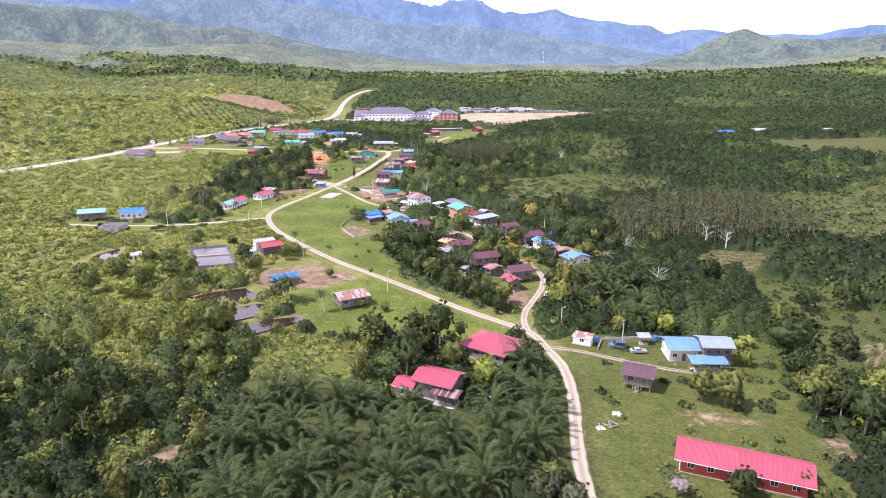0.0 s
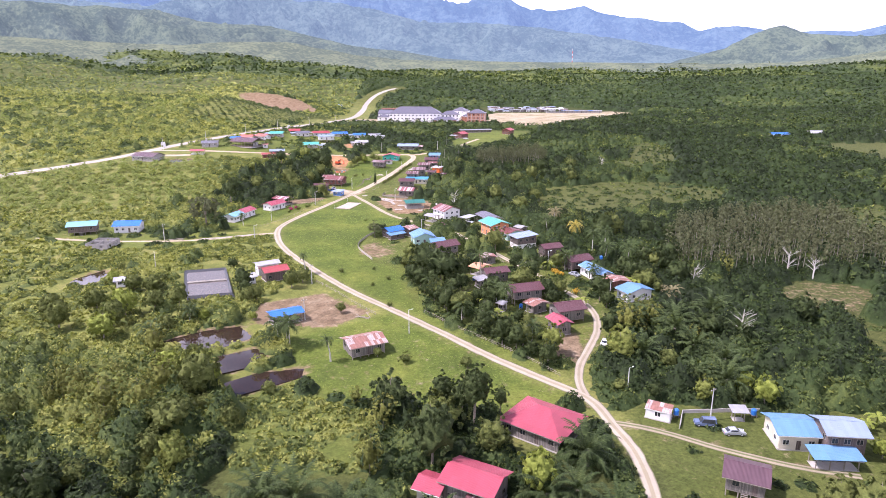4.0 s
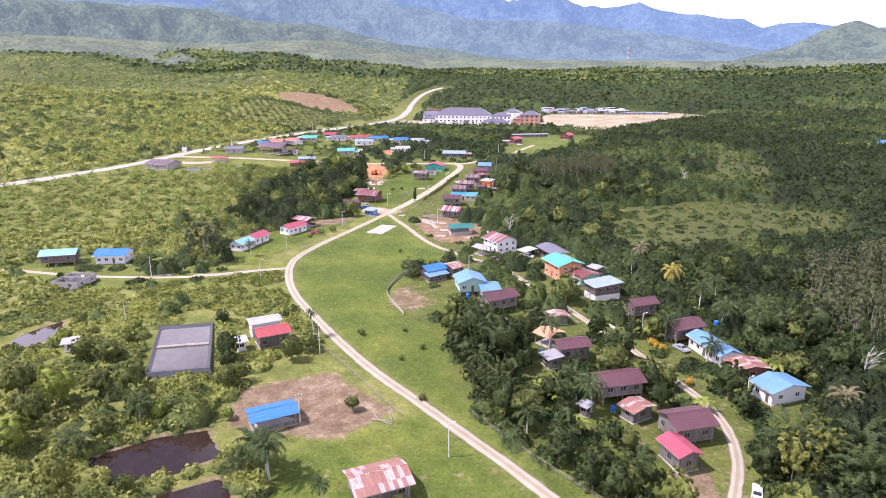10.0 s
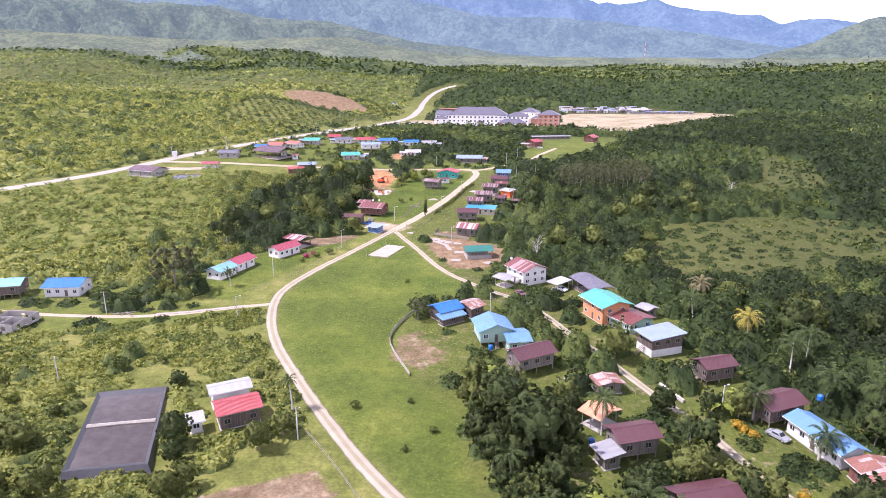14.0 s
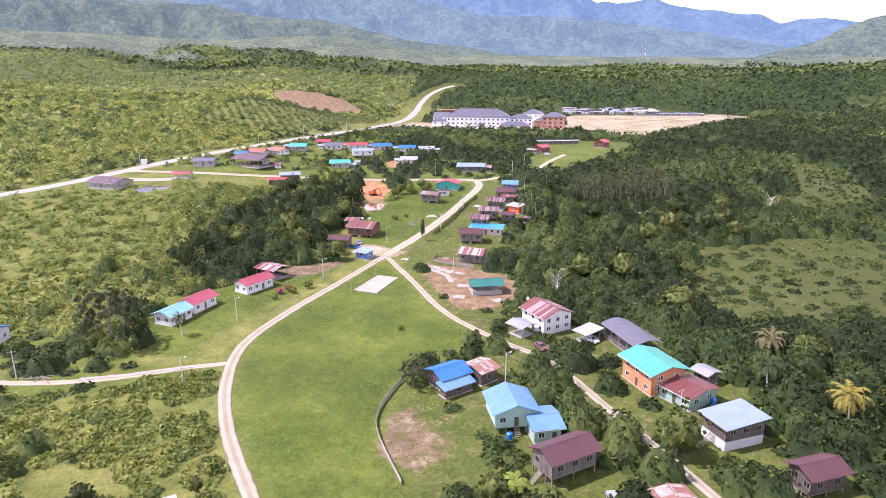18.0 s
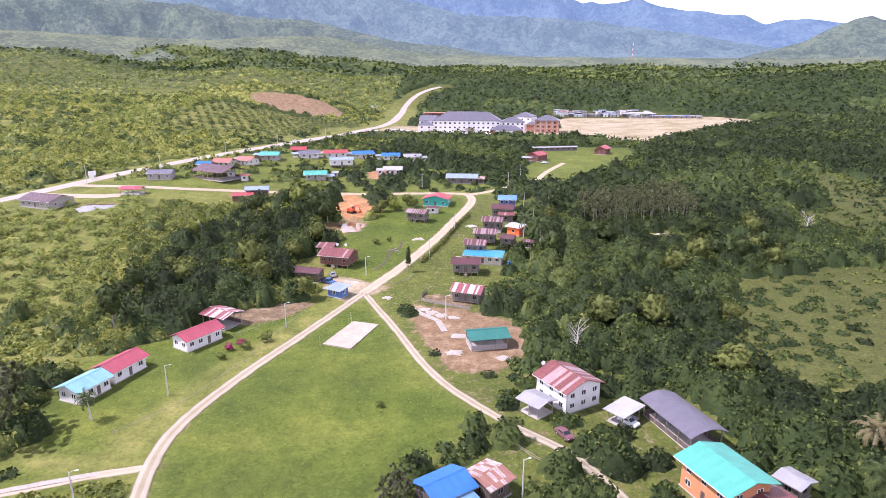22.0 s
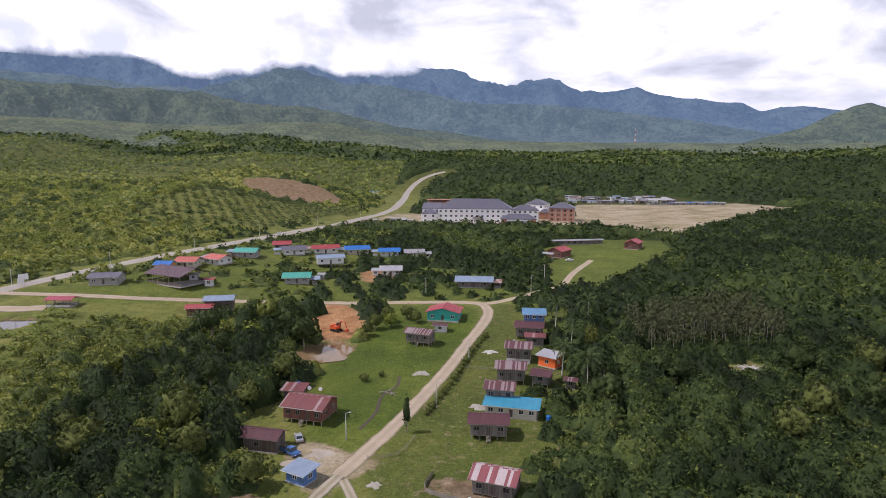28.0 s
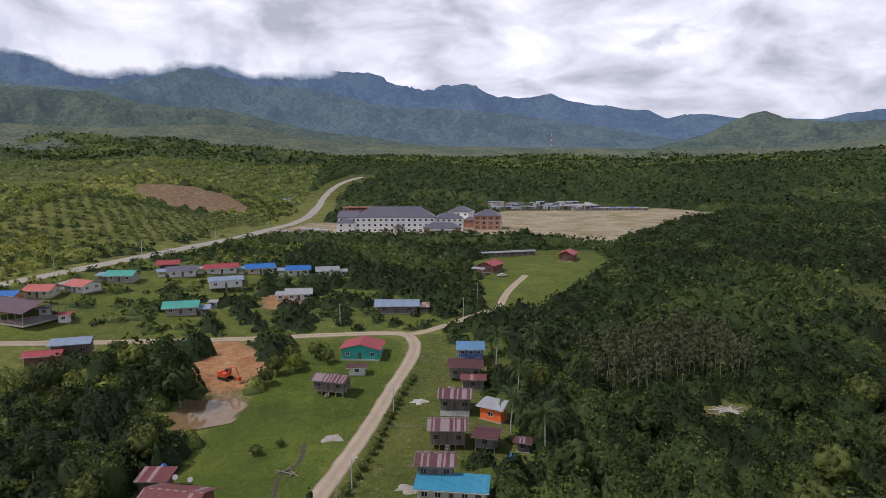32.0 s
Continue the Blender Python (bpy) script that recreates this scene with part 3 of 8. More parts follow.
class Shape:
    """Vertices and faces put together piece by piece."""
    def __init__(self):
        self.v, self.f = [], []

    def add(self, verts, faces):
        n = len(self.v)
        self.v += [tuple(v) for v in verts]
        self.f += [tuple(n + i for i in f) for f in faces]
        return self

    def box(self, x0, x1, y0, y1, z0, z1, m=None, bevel=0.0):
        vs = [Vector((x, y, z)) for z in (z0, z1) for y in (y0, y1) for x in (x0, x1)]
        if m is not None:
            vs = [m @ v for v in vs]
        return self.add(vs, [(0, 2, 3, 1), (4, 5, 7, 6), (0, 1, 5, 4), (2, 6, 7, 3), (0, 4, 6, 2), (1, 3, 7, 5)])

    def tube(self, pts, radii, n=7):
        pts = [Vector(p) for p in pts]
        rings = []
        for i, (p, r) in enumerate(zip(pts, radii)):
            d = (pts[min(i + 1, len(pts) - 1)] - pts[max(i - 1, 0)]).normalized()
            a = d.orthogonal().normalized(); b = d.cross(a)
            rings.append([p + r * (math.cos(t) * a + math.sin(t) * b) for t in (2 * math.pi * k / n for k in range(n))])
        vs = [v for ring in rings for v in ring]
        fs = [(i * n + k, i * n + (k + 1) % n, (i + 1) * n + (k + 1) % n, (i + 1) * n + k) for i in range(len(pts) - 1) for k in range(n)]
        fs += [tuple(range(n))[::-1], tuple((len(pts) - 1) * n + k for k in range(n))]
        return self.add(vs, fs)

    def prism(self, outline, z0, z1):
        n = len(outline)
        vs = [(x, y, z0) for x, y in outline] + [(x, y, z1) for x, y in outline]
        return self.add(vs, [tuple(range(n))[::-1], tuple(range(n, 2 * n))] + [(i, (i + 1) % n, n + (i + 1) % n, n + i) for i in range(n)])

    def slab(self, corners, thick):
        """A thick sheet under the given quad or triangle."""
        c = [Vector(p) for p in corners]
        nrm = (c[1] - c[0]).cross(c[2] - c[0]).normalized() * thick
        n = len(c)
        return self.add(c + [p - nrm for p in c], [tuple(range(n)), tuple(range(2 * n - 1, n - 1, -1))] + [(i, n + i, n + (i + 1) % n, (i + 1) % n) for i in range(n)])

    def mesh(self, name, mat, smooth=False):
        return mesh_of(name, self.v, self.f, mat, smooth=smooth)


def part(name, shape, mat, parent, label="", at=None, smooth=False):
    ob = new(name, shape.mesh(name, M[mat], smooth) if isinstance(shape, Shape) else shape)
    ob.parent = parent
    if at is not None:
        ob.matrix_local = at
    return tagged(ob, label) if label else ob


def thing(name, label, category, x, y, rot=0, z=None, group="", kind=""):
    ob = new(name)
    ob.empty_display_size = 0.5
    ob.matrix_world = pose(x, y, ground_at(x, y) if z is None else z, 0, 0, rot)
    return tagged(ob, label, category, group, kind)


# ---- ground ----
def steps(lo, hi, fine, start, end, grow):
    mid = list(np.arange(lo, hi + 0.01, fine))
    a, s = [], fine
    v = lo
    while v > start:
        s *= grow; v -= s; a.append(max(v, start))
    b, s = [], fine
    v = hi
    while v < end:
        s *= grow; v += s; b.append(min(v, end))
    return np.array(a[::-1] + mid + b)


gx, gy = steps(-270, 130, 2.5, -2700, 2300, 1.06), steps(70, 560, 2.5, -400, 3000, 1.035)
GX, GY = np.meshgrid(gx, gy)
GZ = gz(GX, GY)
nx, ny = len(gx), len(gy)
idx = np.arange(nx * ny).reshape(ny, nx)
quads = np.stack([idx[:-1, :-1], idx[:-1, 1:], idx[1:, 1:], idx[1:, :-1]], -1).reshape(-1, 4)
# what covers the ground: bare soil, lawn, woodland floor with painted cloud shade, red subsoil
soil, lawn, wood, red = (np.zeros(GX.shape) for _ in range(4))
for key, poly in DIRT.items():
    s = in_or_near(GX, GY, poly)
    m = ease(2.5, -2.5, s) if key not in ("sports", "slope", "site") else ease(12, -12, s)
    soil = np.maximum(soil, m * {"sports": 0.9, "yard": 0.85, "clearing": 0.44, "garden": 0.8, "plot": 0.8, "beds": 0.62, "worn": 0.6, "felled": 0.5, "worn_b": 0.55, "ravine": 0.7}.get(key, 1.0))
    if key in ("digging", "slope", "cut", "lot"):
        red = np.maximum(red, m * {"digging": 1, "slope": 0.12, "cut": 0.8, "lot": 0.15}[key])
for poly, level in PONDS.values():
    soil = np.maximum(soil, 0.6 * ease(3.5, 0.5, in_or_near(GX, GY, poly)))
for poly in (FIELD, GRASS_W, WEST, NORTH, VILLAGE, SCHOOL, PLATEAU, HOMES_SW, EAST_LAWN, BARE[7], [(-60, 172), (-30, 160), (-28, 140), (-52, 135), (-60, 150)]):
    lawn = np.maximum(lawn, ease(3, -3, in_or_near(GX, GY, poly)) * (1.0 if poly in (FIELD, GRASS_W, NORTH, WEST) else 0.7))
for poly, much in ((VILLAGE, 0.37), (PLATEAU, 0.33), (GRASS_W, 0.34), (EAST_LAWN, 0.3), (HOMES_SW, 0.35), (WEST, 0.28), (NORTH, 0.26), (SCHOOL, 0.3)):
    soil = np.maximum(soil, much * ease(3, -3, in_or_near(GX, GY, poly)))
for pts, w in ROADS:
    soil = np.maximum(soil, 0.45 * ease(w / 2 + 1.6, w / 2, line_dist(GX, GY, pts)))
meadow = np.zeros(GX.shape)
for poly in MEADOWS:
    meadow = np.maximum(meadow, ease(4, -4, in_or_near(GX, GY, poly)))
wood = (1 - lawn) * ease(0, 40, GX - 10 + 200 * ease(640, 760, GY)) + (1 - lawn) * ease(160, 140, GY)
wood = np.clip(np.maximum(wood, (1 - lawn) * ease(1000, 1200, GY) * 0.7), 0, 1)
# floor tone mixed into eastern lawn, meadows and village paints the cloud shade there
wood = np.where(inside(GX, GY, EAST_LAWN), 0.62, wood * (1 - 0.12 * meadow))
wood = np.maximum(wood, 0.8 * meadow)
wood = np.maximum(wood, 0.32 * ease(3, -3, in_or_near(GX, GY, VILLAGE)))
ground_mesh = quick_mesh("ground", np.stack([GX, GY, GZ], -1).reshape(-1, 3), quads, None)
ground_mesh.polygons.foreach_set("use_smooth", [True] * len(ground_mesh.polygons))
dry = ease(2.5, -2.5, in_or_near(GX, GY, DIRT["junction"]))
for key, much in (("sports", 1.0), ("site", 1.0)):
    dry = np.maximum(dry, much * ease(10, -10, in_or_near(GX, GY, DIRT[key])))
sand_att = ground_mesh.attributes.new("sand", "FLOAT", "POINT")
sand_att.data.foreach_set("value", dry.astype(np.float32).ravel())
att = ground_mesh.color_attributes.new("cover", "FLOAT_COLOR", "POINT")
att.data.foreach_set("color", np.stack([soil, lawn, wood, red], -1).astype(np.float32).ravel())


def ground_material():
    m, N, K, b, out = start("ground_cover")
    pos = N.new("ShaderNodeNewGeometry").outputs["Position"]
    at = N.new("ShaderNodeAttribute"); at.attribute_name = "cover"
    sp = N.new("ShaderNodeSeparateColor"); K.new(at.outputs["Color"], sp.inputs[0])
    fine, mid, big = noise_node(N, K, pos, 1.4, 6, 0.7), noise_node(N, K, pos, 0.12, 5), noise_node(N, K, pos, 0.022, 4)
    rough = ramp_node(N, K, mid, [(0.3, (0.085, 0.105, 0.026)), (0.5, (0.15, 0.168, 0.042)), (0.72, (0.24, 0.225, 0.075))])
    turf = ramp_node(N, K, noise_node(N, K, pos, 0.055, 6, 0.65), [(0.3, (0.044, 0.076, 0.014)), (0.5, (0.078, 0.117, 0.018)), (0.7, (0.155, 0.180, 0.034))])
    earth = ramp_node(N, K, noise_node(N, K, pos, 0.25, 7, 0.65), [(0.3, (0.125, 0.086, 0.052)), (0.55, (0.215, 0.155, 0.10)), (0.75, (0.34, 0.275, 0.20))])
    clay = ramp_node(N, K, noise_node(N, K, pos, 0.2, 6, 0.6), [(0.3, (0.30, 0.145, 0.070)), (0.6, (0.45, 0.25, 0.125)), (0.8, (0.55, 0.37, 0.22))])
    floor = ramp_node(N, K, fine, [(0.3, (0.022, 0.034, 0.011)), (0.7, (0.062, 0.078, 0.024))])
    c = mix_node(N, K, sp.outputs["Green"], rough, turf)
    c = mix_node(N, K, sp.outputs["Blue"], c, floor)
    c = mix_node(N, K, math_node(N, K, "MULTIPLY", big, 0.3), c, (0.17, 0.16, 0.05))
    edge = math_node(N, K, "ADD", sp.outputs["Red"], math_node(N, K, "MULTIPLY", math_node(N, K, "SUBTRACT", noise_node(N, K, pos, 0.5, 6, 0.7), 0.5), 1.1))
    worn = ramp_node(N, K, edge, [(0.42, (0, 0, 0)), (0.62, (1, 1, 1))])
    e2 = mix_node(N, K, at.outputs["Alpha"], earth, clay)
    sand = N.new("ShaderNodeAttribute"); sand.attribute_name = "sand"
    dust = ramp_node(N, K, noise_node(N, K, pos, 0.05, 7, 0.7), [(0.3, (0.17, 0.16, 0.075)), (0.46, (0.30, 0.25, 0.16)), (0.62, (0.42, 0.35, 0.26))])
    e2 = mix_node(N, K, sand.outputs["Fac"], e2, dust)
    c = mix_node(N, K, worn, c, e2)
    c = mix_node(N, K, 0.6, c, ramp_node(N, K, fine, [(0.32, (0.38, 0.40, 0.36)), (0.5, (0.85, 0.85, 0.85)), (0.72, (1.35, 1.32, 1.2))]), "MULTIPLY")
    c = mix_node(N, K, 0.5, c, ramp_node(N, K, noise_node(N, K, pos, 0.42, 5, 0.7), [(0.34, (0.55, 0.58, 0.5)), (0.66, (1.2, 1.18, 1.1))]), "MULTIPLY")
    K.new(c, b.inputs["Base Color"])
    b.inputs["Roughness"].default_value, b.inputs["Specular IOR Level"].default_value = 0.95, 0.1
    bp = N.new("ShaderNodeBump"); bp.inputs["Strength"].default_value, bp.inputs["Distance"].default_value = 0.6, 0.25
    K.new(fine, bp.inputs["Height"]); K.new(bp.outputs[0], b.inputs["Normal"])
    return m


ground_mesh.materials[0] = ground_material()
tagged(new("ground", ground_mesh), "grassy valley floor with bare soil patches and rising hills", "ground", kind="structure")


def road_material(name, rut, centre, edge):
    m, N, K, b, out = start(name)
    pos = N.new("ShaderNodeNewGeometry").outputs["Position"]
    at = N.new("ShaderNodeAttribute"); at.attribute_name = "across"
    n = noise_node(N, K, pos, 0.7, 6, 0.7)
    wob = math_node(N, K, "ADD", at.outputs["Fac"], math_node(N, K, "MULTIPLY", math_node(N, K, "SUBTRACT", n, 0.5), 0.16))
    c = ramp_node(N, K, wob, [(0.02, centre), (0.2, centre), (0.36, rut), (0.74, rut), (0.97, edge)])
    c = mix_node(N, K, 0.5, c, ramp_node(N, K, noise_node(N, K, pos, 0.25, 5), [(0.3, (0.6, 0.58, 0.55)), (0.7, (1, 1, 1))]), "MULTIPLY")
    c = mix_node(N, K, 0.4, c, ramp_node(N, K, noise_node(N, K, pos, 5, 4), [(0.3, (0.6, 0.6, 0.6)), (0.7, (1, 1, 1))]), "MULTIPLY")
    K.new(c, b.inputs["Base Color"]); b.inputs["Roughness"].default_value = 0.95
    return m


def smooth_line(pts, step):
    """A Catmull-Rom line through the points, cut into even steps."""
    p = [Vector(q) for q in [pts[0], *pts, pts[-1]]]
    out = []
    for a, b, c, d in zip(p, p[1:], p[2:], p[3:]):
        n = max(2, int((c - b).length / step))
        for k in range(n):
            t = k / n
            out.append(0.5 * ((2 * b) + (c - a) * t + (2 * a - 5 * b + 4 * c - d) * t * t + (3 * b - a - 3 * c + d) * t ** 3))
    return out + [p[-2]]


def ribbon(name, pts, width, mat, lift, label, category, step=2.0):
    line = smooth_line(pts, step)
    rng = np.random.RandomState(len(pts))
    vs, fs, acr = [], [], []
    cross = [-1, -0.55, 0, 0.55, 1]
    for i, p in enumerate(line):
        d = (line[min(i + 1, len(line) - 1)] - line[max(i - 1, 0)]).normalized()
        s = Vector((d.y, -d.x))
        for c in cross:
            q = p + s * c * width / 2 * (1 + rng.uniform(-0.1, 0.1) * abs(c))
            vs.append((q.x, q.y, ground_at(q.x, q.y) + lift - (0.1 if abs(c) == 1 else 0)))
            acr.append(abs(c))
        if i:
            o = i * 5
            fs += [(o - 5 + k, o - 4 + k, o + 1 + k, o + k) for k in range(4)]
    me = mesh_of(name, vs, fs, mat, smooth=True)
    at = me.attributes.new("across", "FLOAT", "POINT")
    at.data.foreach_set("value", acr)
    return tagged(new(name, me), label, category, kind="structure")


SAND = (0.39, 0.335, 0.255)
two_ruts = road_material("rutted_track", SAND, (0.29, 0.25, 0.16), (0.11, 0.12, 0.045))
worn_lane = road_material("worn_lane", (0.30, 0.25, 0.17), (0.12, 0.13, 0.05), (0.09, 0.105, 0.035))
gravel = road_material("gravel_road", (0.44, 0.355, 0.255), (0.38, 0.31, 0.22), (0.20, 0.175, 0.10))
wide = road_material("paved_road", (0.38, 0.35, 0.305), (0.35, 0.325, 0.285), (0.33, 0.27, 0.19))
ribbon("dirt_road", TRACK, 3.0, two_ruts, 0.16, "pale sandy two-rut track round the grass field", "road")
ribbon("dirt_road", BRANCH, 2.3, two_ruts, 0.12, "pale sandy village lane with grassy middle", "road")
ribbon("dirt_road", TRACK_UP, 4.2, gravel, 0.15, "pale gravel road climbing past the wooden houses", "road")
ribbon("dirt_road", TRACK_TOP, 3.4, gravel, 0.11, "pale concrete lane up to the red-roofed houses", "road")
ribbon("dirt_road", LANE, 1.9, worn_lane, 0.11, "worn earth lane beside the blue-roofed house", "road")
ribbon("dirt_road", LANE_LEFT, 2.2, gravel, 0.11, "sandy lane towards the western houses", "road")
ribbon("highway", HIGHWAY, 8.4, wide, 0.2, "wide pale main road on the far side", "road", 8)
ribbon("dirt_road", [(-266, 466), (-252, 466), (-236, 467), (-226, 470)], 7, gravel, 0.2, "pale gravel apron off the main road", "road")

for key, (poly, level) in PONDS.items():
    s = Shape()
    cx, cy = sum(p[0] for p in poly) / len(poly), sum(p[1] for p in poly) / len(poly)
    ring = [(cx + (x - cx) * 1.25, cy + (y - cy) * 1.25) for x, y in poly]
    s.prism(ring, level - 0.25, level)
    tagged(new("pond", s.mesh("pond", M["pond_brown" if key in "pond_e" else "pond_pale" if key == "pond_f" else "pond"])),
           {"pond_e": "muddy brown pond beside the orange digging", "pond_f": "pale silty pond beside the main road"}.get(key, "dark red-brown fish pond with earth banks"), "pond", kind="structure")


# ---- the mountains behind ----
def range_of(name, label, az, el, r0, r1, crest, low, dark, pale, haze0, haze1, glow, seed, rough, tree):
    """A mountain range round the eye: bearings from +y to the right and skyline angles in degrees, from r0 to r1 metres
    away; haze0, haze1, glow: distance haze, put in as emission of the slopes; tree: the width of a crown on it.
    """
    a = np.radians(np.arange(-62, 56, 0.2))
    top = np.interp(np.degrees(a), az, el)
    n_row = 44
    v = np.zeros((n_row, len(a), 3))
    for i in range(n_row):
        r = i / (n_row - 1)
        dist = r0 + (r1 - r0) * r
        x, y = -56 + dist * np.sin(a), 315 + dist * np.cos(a)
        crest_h = 65 + r1 * np.tan(np.radians(top))
        n = np.array([abs(noise.noise(Vector((p / crest, q / crest, seed)))) + 0.5 * abs(noise.noise(Vector((p / crest * 2.3, q / crest * 2.3, seed + 3)))) + 0.28 * abs(noise.noise(Vector((p / crest * 5.1, q / crest * 5.1, seed + 7))))
                      + 0.14 * abs(noise.noise(Vector((p / crest * 11.0, q / crest * 11.0, seed + 9)))) for p, q in zip(x, y)])
        h = low + (crest_h - low) * r ** 0.85
        h = h - np.maximum(crest_h - low, 60) * rough * (n - 0.3) * (1.9 * r * (1 - r) + 0.07 * r)
        v[i] = np.stack([x, y, h], -1)
    n, m = v.shape[:2]
    ix = np.arange(n * m).reshape(n, m)
    q = np.stack([ix[:-1, :-1], ix[:-1, 1:], ix[1:, 1:], ix[1:, :-1]], -1).reshape(-1, 4)
    mat, N, K, b, out = start(name + "_slopes")
    pos = N.new("ShaderNodeNewGeometry").outputs["Position"]
    f = noise_node(N, K, pos, 1 / tree, 5, 0.7)
    g = noise_node(N, K, pos, 0.12 / tree, 4, 0.6)
    mixed_f = math_node(N, K, "ADD", math_node(N, K, "MULTIPLY", f, 0.62), math_node(N, K, "MULTIPLY", g, 0.38))
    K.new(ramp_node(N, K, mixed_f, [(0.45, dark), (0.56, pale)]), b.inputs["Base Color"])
    b.inputs["Roughness"].default_value, b.inputs["Specular IOR Level"].default_value = 1.0, 0.0
    # air haze is painted on: the slopes themselves emit a bluish tone
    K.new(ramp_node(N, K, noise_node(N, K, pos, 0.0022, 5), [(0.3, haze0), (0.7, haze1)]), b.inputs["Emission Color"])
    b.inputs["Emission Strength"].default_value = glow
    bp = N.new("ShaderNodeBump"); bp.inputs["Strength"].default_value, bp.inputs["Distance"].default_value = 1.0, tree * 0.9
    K.new(f, bp.inputs["Height"]); K.new(bp.outputs[0], b.inputs["Normal"])
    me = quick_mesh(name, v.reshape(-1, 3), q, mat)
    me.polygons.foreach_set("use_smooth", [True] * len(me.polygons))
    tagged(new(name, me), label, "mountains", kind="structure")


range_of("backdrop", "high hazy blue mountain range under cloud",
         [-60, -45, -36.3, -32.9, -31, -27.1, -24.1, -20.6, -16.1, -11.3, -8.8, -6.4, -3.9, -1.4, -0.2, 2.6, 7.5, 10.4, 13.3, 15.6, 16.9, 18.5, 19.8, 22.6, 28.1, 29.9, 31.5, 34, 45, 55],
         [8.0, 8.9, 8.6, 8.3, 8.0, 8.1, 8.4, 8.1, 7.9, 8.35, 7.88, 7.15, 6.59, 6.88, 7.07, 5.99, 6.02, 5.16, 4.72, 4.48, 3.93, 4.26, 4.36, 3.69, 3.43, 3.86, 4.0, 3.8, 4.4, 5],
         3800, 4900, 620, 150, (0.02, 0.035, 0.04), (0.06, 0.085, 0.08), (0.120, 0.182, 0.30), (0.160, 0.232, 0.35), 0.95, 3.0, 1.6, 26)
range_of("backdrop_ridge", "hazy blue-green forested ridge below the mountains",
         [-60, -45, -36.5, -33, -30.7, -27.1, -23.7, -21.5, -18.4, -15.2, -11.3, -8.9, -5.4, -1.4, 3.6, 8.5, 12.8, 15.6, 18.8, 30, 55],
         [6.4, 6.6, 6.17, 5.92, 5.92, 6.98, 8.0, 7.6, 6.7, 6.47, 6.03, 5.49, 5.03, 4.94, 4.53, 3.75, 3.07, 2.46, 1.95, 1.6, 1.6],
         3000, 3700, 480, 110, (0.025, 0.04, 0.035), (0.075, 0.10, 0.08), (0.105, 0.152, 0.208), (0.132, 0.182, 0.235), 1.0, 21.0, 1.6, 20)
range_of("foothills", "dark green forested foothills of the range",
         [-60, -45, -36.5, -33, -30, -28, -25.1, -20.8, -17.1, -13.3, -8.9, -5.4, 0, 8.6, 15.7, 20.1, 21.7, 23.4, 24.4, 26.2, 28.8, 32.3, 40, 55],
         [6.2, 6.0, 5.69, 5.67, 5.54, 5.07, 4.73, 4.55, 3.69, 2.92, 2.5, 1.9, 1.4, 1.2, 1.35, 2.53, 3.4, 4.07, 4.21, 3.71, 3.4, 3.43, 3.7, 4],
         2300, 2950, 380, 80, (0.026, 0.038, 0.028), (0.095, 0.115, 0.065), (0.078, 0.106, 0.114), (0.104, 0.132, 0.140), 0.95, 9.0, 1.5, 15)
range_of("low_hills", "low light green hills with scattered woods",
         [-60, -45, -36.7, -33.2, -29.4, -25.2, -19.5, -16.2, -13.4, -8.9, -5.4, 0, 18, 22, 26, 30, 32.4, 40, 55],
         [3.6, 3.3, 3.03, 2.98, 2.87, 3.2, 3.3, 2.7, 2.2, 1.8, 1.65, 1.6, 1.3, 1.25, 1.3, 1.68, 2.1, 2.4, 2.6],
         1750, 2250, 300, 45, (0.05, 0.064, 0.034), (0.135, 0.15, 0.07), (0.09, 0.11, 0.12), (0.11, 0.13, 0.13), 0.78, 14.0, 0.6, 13)


